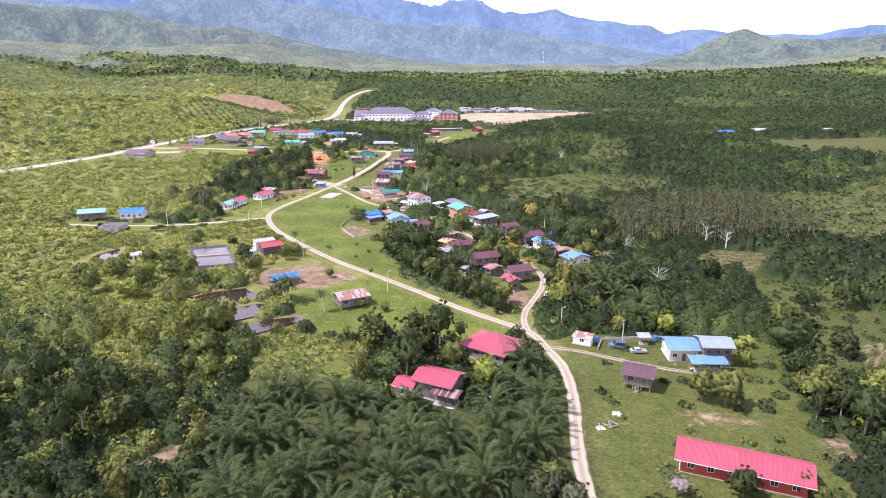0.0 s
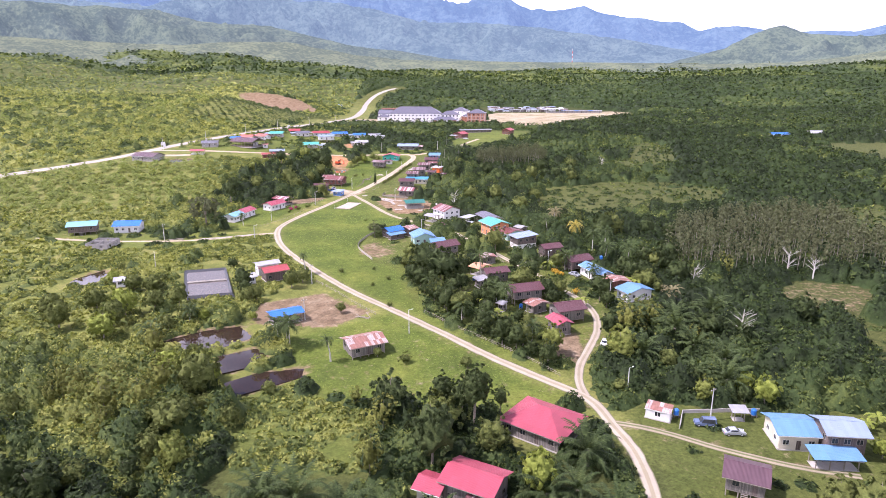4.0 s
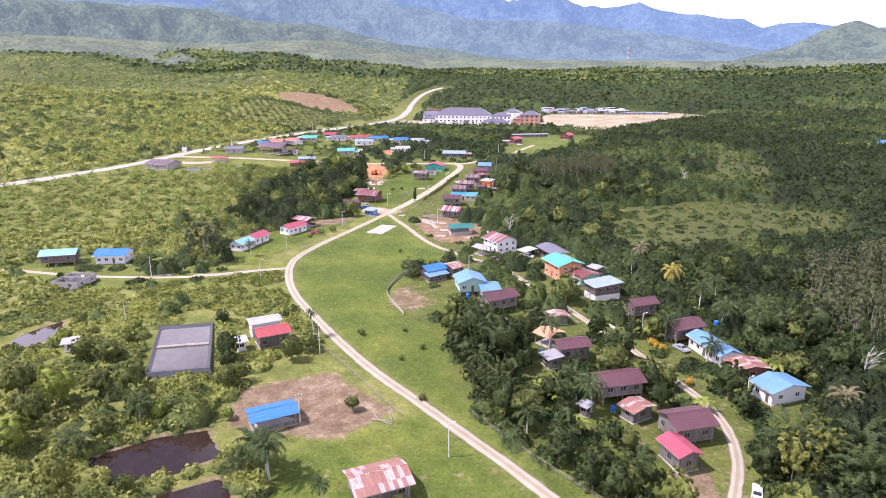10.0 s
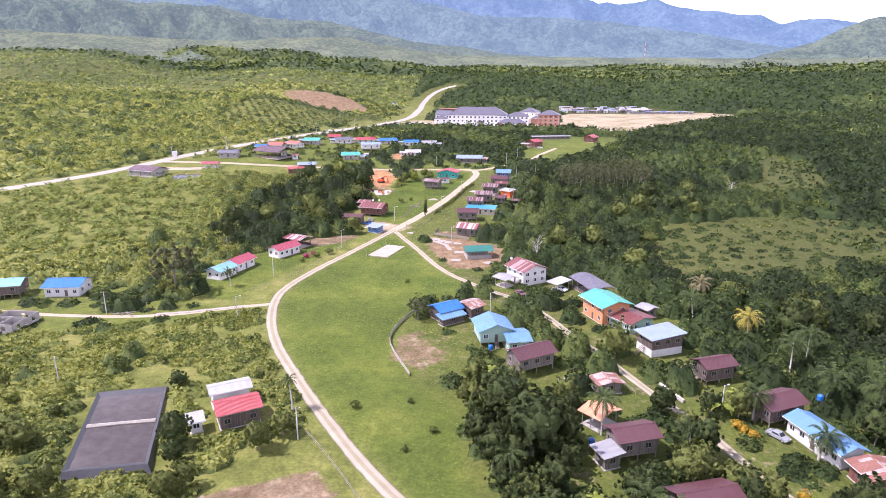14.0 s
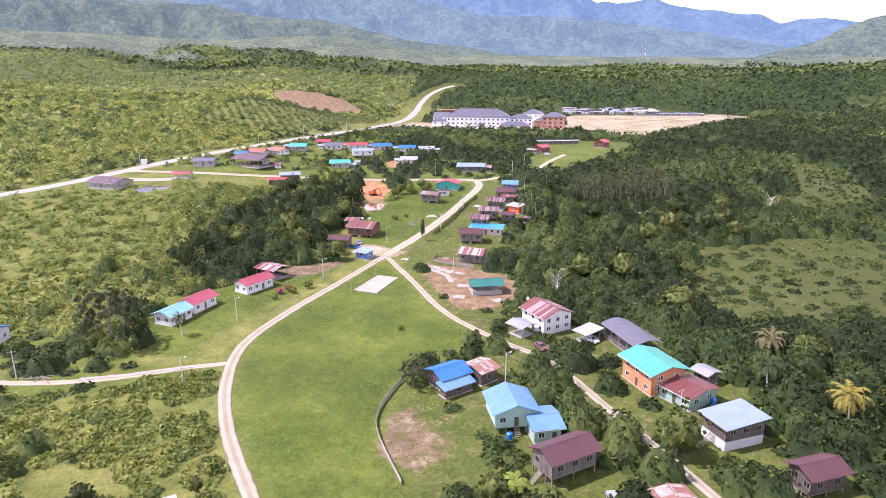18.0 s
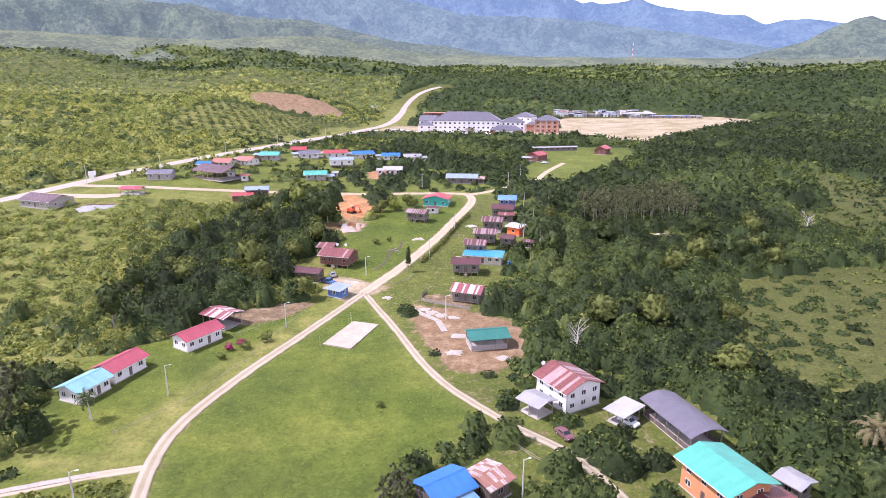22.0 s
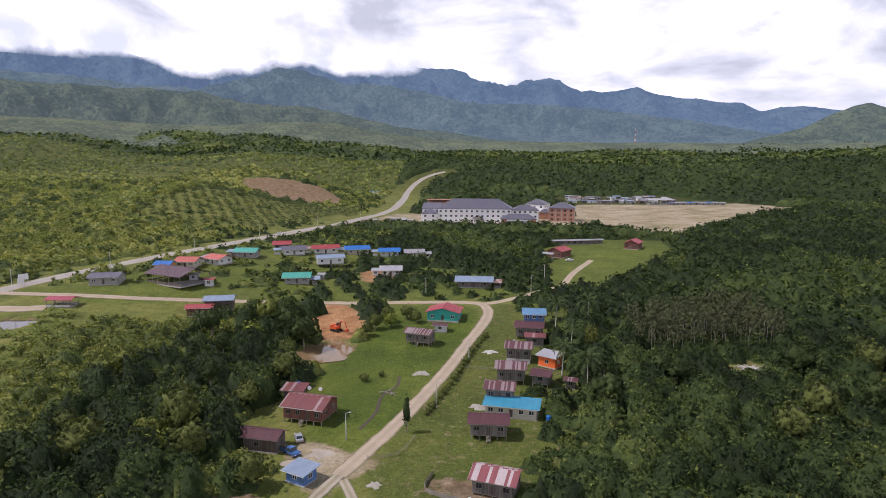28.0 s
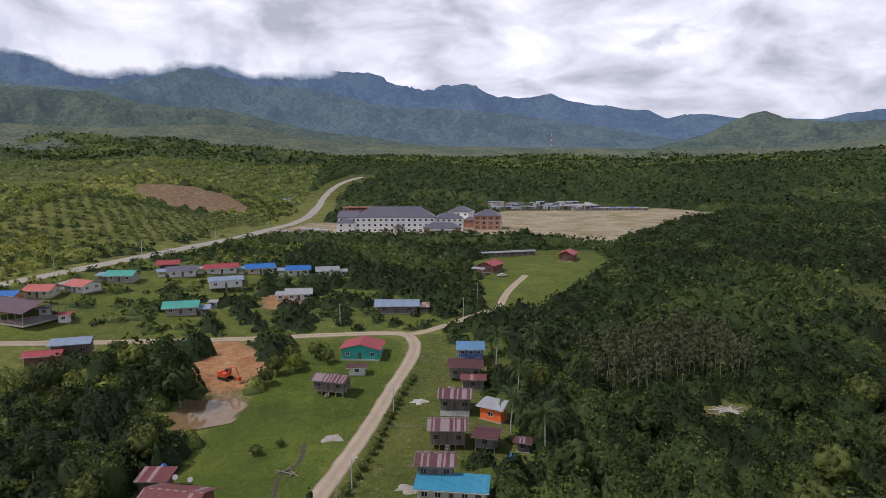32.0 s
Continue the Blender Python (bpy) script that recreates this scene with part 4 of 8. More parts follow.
def cloud_bank():
    """Cloud lying on the western summits."""
    a = np.radians(np.arange(-62, -5.9, 0.5))
    base = np.interp(np.degrees(a), [-62, -45, -36, -31, -27, -23.5, -20, -16, -13, -11.3, -9, -6], [8.3, 8.3, 8.15, 7.0, 7.3, 8.0, 7.5, 7.35, 7.3, 8.0, 8.1, 8.4])
    rows = np.linspace(0, 1, 9)
    dist = 4050.0
    v = np.array([[(-56 + dist * math.sin(t), 315 + dist * math.cos(t), 65 + dist * math.tan(math.radians(e - 0.5 + 4.5 * r))) for t, e in zip(a, base)] for r in rows])
    n, m = v.shape[:2]
    ix = np.arange(n * m).reshape(n, m)
    q = np.stack([ix[:-1, :-1], ix[:-1, 1:], ix[1:, 1:], ix[1:, :-1]], -1).reshape(-1, 4)
    mat, N, K, b, out = start("cloud_vapour")
    pos = N.new("ShaderNodeNewGeometry").outputs["Position"]
    at = N.new("ShaderNodeAttribute"); at.attribute_name = "rise"
    lump = noise_node(N, K, pos, 0.0042, 7, 0.55)
    body = math_node(N, K, "ADD", math_node(N, K, "MULTIPLY", math_node(N, K, "SUBTRACT", lump, 0.5), 0.55), math_node(N, K, "MULTIPLY", at.outputs["Fac"], 1.0))
    cover_a = ramp_node(N, K, body, [(0.06, (0, 0, 0)), (0.2, (1, 1, 1))])
    top = ramp_node(N, K, at.outputs["Fac"], [(0.45, (1, 1, 1)), (0.95, (0, 0, 0))])
    # the sheet emits its white and grey itself, in place of sunlight on cloud
    em, tp, mx = N.new("ShaderNodeEmission"), N.new("ShaderNodeBsdfTransparent"), N.new("ShaderNodeMixShader")
    K.new(ramp_node(N, K, noise_node(N, K, pos, 0.003, 8, 0.55), [(0.38, (0.68, 0.71, 0.76)), (0.56, (1, 1, 1))]), em.inputs["Color"])
    em.inputs["Strength"].default_value = 1.65
    ends = N.new("ShaderNodeAttribute"); ends.attribute_name = "ends"
    top = math_node(N, K, "MULTIPLY", top, ends.outputs["Fac"])
    K.new(math_node(N, K, "MULTIPLY", cover_a, top), mx.inputs[0]); K.new(tp.outputs[0], mx.inputs[1]); K.new(em.outputs[0], mx.inputs[2]); K.new(mx.outputs[0], out.inputs[0])
    me = quick_mesh("backdrop_cloud", v.reshape(-1, 3), q, mat)
    side = me.attributes.new("rise", "FLOAT", "POINT")
    side.data.foreach_set("value", np.repeat(rows, m).astype(np.float32))
    fade = me.attributes.new("ends", "FLOAT", "POINT")
    fade.data.foreach_set("value", np.tile(ease(-6.5, -14, np.degrees(a)), n).astype(np.float32))
    ob = tagged(new("backdrop_cloud", me), "white cloud bank lying on the western summits", "cloud", kind="structure")
    ob.visible_shadow = False


cloud_bank()


# ---- houses ----
HOUSES = []      # centre and half size of each, to keep plants away


def wall_side(s, length, z0, z1, openings, m, thick=0.14):
    """A wall along x, centred, with openings (x0, x1, z0, z1) that go through it: one connected mesh."""
    xs = sorted({-length / 2, length / 2, *(max(-length / 2, o[0]) for o in openings), *(min(length / 2, o[1]) for o in openings)})
    zs = sorted({z0, z1, *(max(z0, o[2]) for o in openings), *(min(z1, o[3]) for o in openings)})
    nx, nz = len(xs), len(zs)
    full = {(i, k) for i in range(nx - 1) for k in range(nz - 1)
            if not any(o[0] < (xs[i] + xs[i + 1]) / 2 < o[1] and o[2] < (zs[k] + zs[k + 1]) / 2 < o[3] for o in openings)}
    num, vs, fs = {}, [], []

    def at(i, k, side):
        if (i, k, side) not in num:
            num[i, k, side] = len(vs)
            vs.append(m @ Vector((xs[i], -thick / 2 if side == 0 else thick / 2, zs[k])))
        return num[i, k, side]
    for i, k in full:
        fs.append((at(i, k, 0), at(i + 1, k, 0), at(i + 1, k + 1, 0), at(i, k + 1, 0)))
        fs.append((at(i, k, 1), at(i, k + 1, 1), at(i + 1, k + 1, 1), at(i + 1, k, 1)))
        for (di, dk), (p, q) in (((-1, 0), ((i, k + 1), (i, k))), ((1, 0), ((i + 1, k), (i + 1, k + 1))), ((0, -1), ((i, k), (i + 1, k))), ((0, 1), ((i + 1, k + 1), (i, k + 1)))):
            if (i + di, k + dk) not in full:
                fs.append((at(*q, 0), at(*p, 0), at(*p, 1), at(*q, 1)))
    s.add(vs, fs)


def window_part(parent, w, h, m, far=False, frame="frame"):
    s = Shape()
    t = 0.07
    wall_side(s, w + 2 * t, -h / 2 - t, h / 2 + t, [(-w / 2, -0.03, -h / 2, h / 2), (0.03, w / 2, -h / 2, h / 2)], pose(0, -0.03, 0), 0.16)
    win = part("window", s, frame, parent, at=m)
    pane = Shape().box(-w / 2, w / 2, -0.012, 0.012, -h / 2, h / 2)
    part("pane", pane, "glass", win)
    return win


def roof_part(name, parent, w, d, h, rise, kind, mat, thick=0.09, at=None):
    """The roof over w by d, eaves at h. kind: gable (ridge along w), mono (falls to the front), hip, arch."""
    s = Shape()
    a, b = w / 2, d / 2
    if kind == "mono":
        s.slab([(-a, -b, h), (a, -b, h), (a, b, h + rise), (-a, b, h + rise)], thick)
    elif kind == "hip":
        k = min(a, b) * 0.95 if a >= b else 0
        r0, r1 = Vector((-a + k, 0, h + rise)), Vector((a - k, 0, h + rise))
        s.slab([(-a, -b, h), (a, -b, h), r1, r0], thick).slab([(a, b, h), (-a, b, h), r0, r1], thick)
        s.slab([(a, -b, h), (a, b, h), r1], thick).slab([(-a, b, h), (-a, -b, h), r0], thick)
    elif kind == "arch":
        n = 8
        pts = [(-b + d * k / n, h + rise * math.sin(math.pi * k / n)) for k in range(n + 1)]
        s.add([(x, y, z - t) for y, z in pts for t in (0, thick) for x in (-a, a)],
              [(4 * k, 4 * k + 1, 4 * k + 5, 4 * k + 4) for k in range(n)] + [(4 * k + 3, 4 * k + 2, 4 * k + 6, 4 * k + 7) for k in range(n)]
              + [(4 * k + 2, 4 * k, 4 * k + 4, 4 * k + 6) for k in range(n)] + [(4 * k + 1, 4 * k + 3, 4 * k + 7, 4 * k + 5) for k in range(n)] + [(0, 2, 3, 1), (4 * n, 4 * n + 1, 4 * n + 3, 4 * n + 2)])
    else:
        s.slab([(-a, -b, h), (a, -b, h), (a, 0, h + rise), (-a, 0, h + rise)], thick)
        s.slab([(a, b, h), (-a, b, h), (-a, 0, h + rise), (a, 0, h + rise)], thick)
    ob = part(name, s, mat, parent, at=at)
    if kind in ("gable", "hip"):
        k = (min(a, b) * 0.95 if a >= b else 0) if kind == "hip" else 0
        cap = Shape()
        for sgn in (-1, 1):
            cap.slab([(-a + k, sgn * 0.22, h + rise - 0.22 * rise / b + 0.03), (a - k, sgn * 0.22, h + rise - 0.22 * rise / b + 0.03), (a - k, 0, h + rise + 0.035), (-a + k, 0, h + rise + 0.035)][::sgn], 0.02)
        part("ridge_cap", cap, mat, ob)
    return ob


def house(label, x, y, rot, w, d, h, roof, wall="wood", kind="gable", rise=None, stilt=0.0, turn=False, over=0.8, front=3, side=2, door=True, low=None, open_sides=False,
          name="house", z=None, lower=None, category="house", win=(1.1, 1.0), parent=None, porch=False):
    """A house whose roof covers w by d with eaves at h, turned by rot; its front looks to -y. stilt: how far its floor stands above the ground.
    turn: the ridge runs from front to back. low: wall height where it stands open above. lower: the material of a walled ground floor."""
    HOUSES.append((x, y, max(w, d) / 2, min(w, d) / 2))
    hs = thing(name, label, category, x, y, rot, z)
    rng = random.Random(int(x * 7 + y * 13))
    rise = rise if rise is not None else min(w if turn else d, 9) * 0.17
    at = pose(0, 0, 0, 0, 0, 90) if turn else None
    rw, rd = (d, w) if turn else (w, d)
    roof_part("roof", hs, rw, rd, h, rise, kind, roof, at=at)
    a, b = w / 2 - over, d / 2 - over
    base = -0.4
    fl = stilt
    top = h - 0.02
    if open_sides:
        for px in np.linspace(-a, a, max(2, round(w / 3.5) + 1)):
            for py in (-b, b):
                part("post", Shape().box(px - 0.08, px + 0.08, py - 0.08, py + 0.08, base, top + 0.05), "timber", hs)
        for py in (-b, b):
            part("beam", Shape().box(-a, a, py - 0.07, py + 0.07, top - 0.25, top), "timber", hs)
        if low:
            for (p, q, r, t) in ((-a, a, -b - 0.06, -b + 0.06), (-a, a, b - 0.06, b + 0.06), (-a - 0.06, -a + 0.06, -b, b)):
                part("wall", Shape().box(p, q, r, t, base, low), wall, hs)
        part("floor", Shape().box(-a - 0.2, a + 0.2, -b - 0.2, b + 0.2, base, 0.08), "concrete", hs)
        return hs
    if stilt > 0.3:
        part("floor", Shape().box(-a, a, -b, b, fl - 0.2, fl), "timber", hs)
        if lower:
            s = Shape()
            for sx0, sx1, sy0, sy1 in ((-a, a, -b - 0.07, -b + 0.07), (-a, a, b - 0.07, b + 0.07), (-a - 0.07, -a + 0.07, -b, b), (a - 0.07, a + 0.07, -b, b)):
                s.box(sx0 + 0.05, sx1 - 0.05, sy0 + 0.03, sy1 + 0.03, base, fl - 0.2)
            part("lower_wall", s, lower, hs)
        else:
            for px in np.linspace(-a + 0.1, a - 0.1, max(3, round(w / 2.4) + 1)):
                for py in np.linspace(-b + 0.1, b - 0.1, 3):
                    part("stilt", Shape().box(px - 0.09, px + 0.09, py - 0.09, py + 0.09, base, fl - 0.2), "timber", hs)
    else:
        part("plinth", Shape().box(-a - 0.25, a + 0.25, -b - 0.25, b + 0.25, base, max(fl, 0.12)), "concrete", hs)
    z0 = max(fl, 0.12)
    ww, wh = win
    zc = z0 + min(1.55, (top - z0) * 0.58)
    storeys = 2 if (top - z0) > 4.3 else 1
    levels = [zc] if storeys == 1 else [z0 + 1.45, z0 + (top - z0) * 0.5 + 1.3]
    sides = [("front", 2 * a, pose(0, -b, 0), front), ("back", 2 * a, pose(0, b, 0, 0, 0, 180), front), ("east", 2 * b, pose(a, 0, 0, 0, 0, 90), side), ("west", 2 * b, pose(-a, 0, 0, 0, 0, -90), side)]
    for key, length, m, count in sides:
        ops, wins = [], []
        for li, lz in enumerate(levels):
            for k in range(count):
                cx = -length / 2 + length * (k + 0.5) / count
                if key == "front" and door and li == 0 and k == count // 2 and count > 1:
                    ops.append((cx - 0.45, cx + 0.45, z0, z0 + 2.0)); wins.append(("door", cx, z0 + 1.0))
                elif key != "back":
                    ops.append((cx - ww / 2, cx + ww / 2, lz - wh / 2, lz + wh / 2)); wins.append(("window", cx, lz))
        s = Shape()
        ztop = top + (rise * (d / 2 + b) / d if kind == "mono" and key == "back" else rise * (d / 2 - b) / d if kind == "mono" and key == "front" else 0)
        wall_side(s, length - (0.3 if key in ("east", "west") else 0), z0, ztop - 0.06, ops, m)
        part("wall", s, wall, hs)
        # gable ends
        g_here = kind == "gable" and ((key in ("east", "west")) != turn)
        if g_here:
            tri = [(-length / 2, -0.06, top - 0.06), (length / 2, -0.06, top - 0.06), (0, -0.06, top + rise * (length / (rd)) - 0.1)]
            part("gable", Shape().slab([m @ Vector(p) for p in tri], 0.1), wall, hs)
        elif kind == "mono" and key in ("east", "west"):
            hi = 1 if key == "east" else -1
            tri = [(-length / 2, -0.06, top - 0.06), (length / 2, -0.06, top - 0.06), (hi * length / 2, -0.06, top + rise * length / d)]
            part("gable", Shape().slab([m @ Vector(p) for p in tri], 0.1), wall, hs)
        for what, cx, cz in wins:
            if what == "window":
                window_part(hs, ww, wh, m @ pose(cx, 0, cz), frame="frame" if wall not in ("wood", "wood_dark", "wood_red") else "timber")
            else:
                part("door", Shape().box(cx - 0.44, cx + 0.44, -0.05, 0.03, z0, z0 + 1.98, m), "wood_dark", hs)
    if stilt > 0.7:
        s = Shape()
        nst = max(3, int(stilt / 0.2))
        for k in range(nst):
            zz = fl * (k + 0.6) / nst
            s.box(-0.5, 0.5, -b - 0.3 - (nst - k) * 0.24, -b - 0.08 - (nst - k) * 0.24, zz - 0.05, zz)
        s.tube([(-0.5, -b - 0.2 - nst * 0.24, 0), (-0.5, -b - 0.1, fl - 0.1)], [0.05, 0.05], 4)
        s.tube([(0.5, -b - 0.2 - nst * 0.24, 0), (0.5, -b - 0.1, fl - 0.1)], [0.05, 0.05], 4)
        part("stair", s, "timber", hs)
    # fascia
    s = Shape()
    if not turn and kind in ("gable", "mono", "hip"):
        s.box(-w / 2, w / 2, -d / 2 - 0.02, -d / 2 + 0.02, h - 0.2, h - 0.07)
        part("fascia", s, "frame" if wall not in ("wood", "wood_dark") else "timber", hs)
    return hs


def annex(label, *args, **kw):
    kw.setdefault("front", 1); kw.setdefault("side", 1); kw.setdefault("door", False); kw.setdefault("category", "shed"); kw.setdefault("name", "shed")
    return house(label, *args, **kw)


# south: by the palm grove and the first track
house("long house with rose-red roof and white trim", 49.7, 106.1, -20, 23.3, 9.0, 3.0, "r_pink", "red_wall", rise=1.9, front=6, over=1.2)
house("two-storey house with rose-red roof among oil palms", -8.3, 134.2, -23, 10.6, 8.8, 4.4, "r_pink", "wood", rise=1.5, stilt=0.3, front=3)
annex("low red-roofed wing of the palm grove house", -15.7, 133.7, -20, 5.5, 6, 3.0, "r_pink", "cream_wall")
annex("maroon and white striped porch roof on posts", -6.5, 128.6, -23, 7, 3, 3.0, "r_stripe", "wood", kind="mono", rise=0.8, open_sides=True)
house("large hall with faded rose-red hipped roof", 4.6, 157.2, -32, 14.5, 12.5, 3.0, "r_pink", "wood", kind="hip", rise=2.6, front=4, name="hall", category="hall")
house("small stilt house with purple-brown roof", 39.2, 141, -21, 7.7, 7.6, 4.0, "r_brown", "wood", rise=1.4, stilt=1.4, front=2, side=2)
house("small white block shed with rusty roof", 29.7, 164.9, -23, 5.4, 3.5, 2.3, "r_rust", "white_wall", kind="mono", rise=0.35, over=0.25, front=1, side=1, door=False, name="shed", category="shed")
house("house with pale blue roof beside parked cars", 54, 158.4, 0, 8.8, 9, 3.5, "r_sky", "cream_wall", rise=1.3, front=3)
house("two-storey block with white-blue roof", 61.4, 155.2, -1, 8.3, 8, 5.5, "r_bluewhite", "wood_dark", rise=1.3, front=3)
annex("bright blue canopy in front of the blue house", 58.4, 150, 2, 9.3, 4.2, 2.6, "r_sky", "grey_wall", kind="mono", rise=0.7, open_sides=True)
annex("open shelter with grey roof beside a low wall", 46.3, 165.4, 1, 3.6, 3, 2.3, "r_grey", kind="mono", rise=0.4, open_sides=True)
# the ponds
house("plank hut with rusty striped roof and white edges", -40.2, 189.9, 33, 10.5, 8.6, 3.2, "r_rust", "wood", rise=1.2, stilt=0.6, front=3)
annex("open barn with bright blue roof", -67.3, 207.2, 37, 9.9, 6.5, 2.8, "r_blue", "wood", rise=0.8, open_sides=True, low=0.9)
house("plank house with red roof near the lined pond", -83.7, 243.5, 38, 9, 7.1, 3.5, "r_red", "wood_dark", rise=1.2, front=3)
annex("white-roofed back wing of the red house", -88.6, 249.4, 38, 8.8, 5.4, 3.8, "r_white", "white_wall", rise=0.7)
annex("white lean-to beside the red house", -90, 238.5, 38, 3.5, 4, 2.6, "r_white", "white_wall", kind="mono", rise=0.4)
house("raised house with pale aqua roof", -190, 296, 24, 12.5, 9, 4.0, "r_aqua", "wood_dark", rise=1.4, stilt=1.3)
house("house with blue roof and white walls", -172.3, 301.8, 15, 11.8, 10, 3.2, "r_blue", "white_wall", rise=1.6, front=4)
annex("white-roofed shed beside the dark pond", -133, 231, 29, 4, 4, 2.5, "r_white", "white_wall", kind="mono", rise=0.4)
# west of the field
house("long white house, half under a pale aqua roof", -133.3, 325.2, 78, 9.2, 7.2, 2.9, "r_aqua", "white_wall", rise=1.3, front=4)
house("long white house, half under a rose-red roof", -132.0, 335.2, 79, 10.5, 7.2, 2.9, "r_pink", "white_wall", rise=1.4, front=3)
house("white house with rose-red roof and a pale end", -123.6, 353.5, 67, 11.7, 7.2, 3.0, "r_pink", "white_wall", rise=1.5, front=4)
annex("open shed with maroon and white striped roof", -123.2, 365.4, -19, 9.3, 7.7, 3.5, "r_stripe2", "wood_dark", rise=0.9, open_sides=True, low=1.0)
# the road junction
house("large dark plank house with rusty striped roof", -107.9, 419, -7, 11.8, 10, 4.0, "r_rust2", "wood_red", rise=1.7, stilt=1.0, front=4)
annex("rusty back wing of the dark plank house", -115.5, 427.5, 2, 6.5, 5, 3.4, "r_rust2", "wood_dark", kind="mono", rise=0.6)
annex("carport with faded brown roof", -113.4, 403, -4, 11, 6, 3.3, "r_maroon", "wood_dark", rise=1.0)
annex("blue plank shed with pale patched roof", -99.2, 391.3, -21, 6.2, 5.4, 2.6, "r_bluewhite", "wood_blue", kind="mono", rise=0.5)
house("small plank house on stilts with striped roof", -91.4, 474.3, -14, 9.9, 6, 4.0, "r_stripe", "wood", rise=1.2, stilt=1.2, front=3)
house("teal house with broad red roof at the bend", -87.6, 500.5, -2, 12.7, 10.1, 3.2, "r_red", "teal_wall", rise=1.6, turn=True, front=3)
annex("small white shed with maroon roof", -86.8, 486.6, 2, 5.6, 4.2, 2.5, "r_maroon", "white_wall", rise=0.5)
# the row along the climbing road
row = [("blue-roofed house at the top of the row", -55, 496.4, 2, 8.5, 8.6, 5.0, "r_sky", "wood_blue", 0.4), ("plank house with maroon roof", -56.2, 485.4, -2, 10, 7.6, 4.0, "r_maroon", "wood", 0.8),
       ("plank house with striped roof and white footing", -58.7, 465, -2, 8.6, 7.6, 4.5, "r_stripe", "wood", 1.3), ("plank house with striped roof on stilts", -60.1, 448.6, 0, 9, 7.6, 4.5, "r_stripe", "wood", 1.2),
       ("plank house with striped roof behind a blue-roofed front", -61.9, 432.2, -2, 8.2, 6.6, 5.3, "r_stripe", "wood", 2.4), ("plank house with maroon roof on stilts", -63.3, 416.3, 4, 9.8, 7, 4.0, "r_maroon", "wood", 1.1)]
for lab, hx, hy, hr, hw, hd, hh, hroof, hwall, st in row:
    tagged(house(lab, hx, hy, hr, hw, hd, hh, hroof, hwall, rise=1.3, stilt=st, front=3, side=2, lower="white_wall" if "footing" in lab else None), group="wooden houses in a row")
annex("low wing with rust-red roof", -54.2, 478.6, 0, 7, 5, 3.0, "r_rust2", "wood", rise=0.8)
annex("orange-walled wing with a white roof", -49.4, 461.2, -30, 7.2, 5.2, 3.4, "r_white", "tarp", kind="mono", rise=0.7)
annex("maroon-roofed wing on stilts", -51.4, 447.2, -14, 6, 6.5, 3.4, "r_maroon", "wood", rise=0.8, stilt=1.0)
house("cream single-storey front with teal-blue roof", -58.6, 427.4, -5, 14.2, 5.6, 2.9, "r_cyan", "cream_wall", kind="mono", rise=0.9, front=5, side=1)
annex("small shed with rusty striped roof", -43.6, 446, -12, 4, 3.4, 2.4, "r_stripe", "wood", rise=0.5)
house("plank hut with grey and white striped roof", -59.6, 393.6, -11, 9.7, 7.6, 3.4, "r_stripe2", "wood", rise=1.6, turn=False, front=3, stilt=0.5)
annex("half-built block house under a green roof", -51.4, 363.8, 20, 10.6, 7.5, 3.0, "r_green", "grey_wall", rise=1.3, open_sides=True, low=1.3, category="house", name="house")
# the village east of the field
house("two-storey white house with faded red striped roof", -32.1, 339.4, -50, 10.9, 10.5, 4.8, "r_rust2", "white_wall", rise=2.0, front=3, side=3)
annex("grey-roofed open porch of the white house", -38.4, 333.4, -40, 6.2, 6, 2.8, "r_grey", "white_wall", rise=0.7, open_sides=True)
annex("carport with white roof on posts", -21.4, 332.9, -42, 5, 7, 2.6, "r_white", kind="mono", rise=0.4, open_sides=True)
house("open timber hall with grey arched roof", -11, 330.8, -63, 15.6, 8.2, 3.4, "r_slate", "wood_dark", kind="arch", rise=1.15, open_sides=True, low=1.0, name="hall", category="hall")
house("two-storey orange house with turquoise roof", -8.2, 311.2, -60, 12.2, 10.4, 5.2, "r_teal", "orange_wall", rise=1.5, over=1.1, front=3, side=2)
house("maroon-roofed wing with mint walls", -1.8, 305.6, -48, 9, 10, 3.0, "r_rust2", "mint_wall", rise=1.0, front=3)
annex("grey-roofed shed behind the orange house", 3.4, 314, -50, 5, 5, 2.8, "r_grey", "wood", rise=0.6)
house("raised plank house with white-blue roof over a white ground floor", 3.7, 291.6, -61, 7.8, 10.2, 4.7, "r_bluewhite", "wood_dark", kind="mono", rise=0.8, stilt=2.0, lower="white_wall", front=2, side=3)
house("mint-green house with broad pale blue gable roof on posts", -37.6, 290.2, 20, 9.6, 9.8, 4.3, "r_sky", "mint_wall", rise=1.8, stilt=1.3, turn=True, front=3)
house("low mint-green wing with pale blue roof", -31.4, 287.4, 20, 6.6, 8.8, 3.1, "r_sky", "mint_wall", rise=0.9, front=2, side=2)
house("raised plank house with maroon roof and striped end", -27.2, 276, -51, 7, 11, 4.5, "r_maroon", "wood", rise=1.6, stilt=1.6, turn=True, front=2, side=3)
house("small house with bright blue roof", -52.4, 303.4, 45, 8.4, 7.5, 3.0, "r_blue", "wood_dark", rise=1.3)
annex("pale blue lean-to along the small blue house", -50.0, 299.4, 45, 8.4, 3.6, 2.2, "r_sky", "wood_dark", kind="mono", rise=0.7)
annex("rust-striped wing of the small blue house", -45.6, 306.6, 50, 6, 7, 3.2, "r_rust", "wood_dark", rise=0.8)
annex("plank shed with grey and maroon roof", -10.1, 268.9, -68, 5.2, 6.5, 2.6, "r_rust", "wood", rise=0.6)
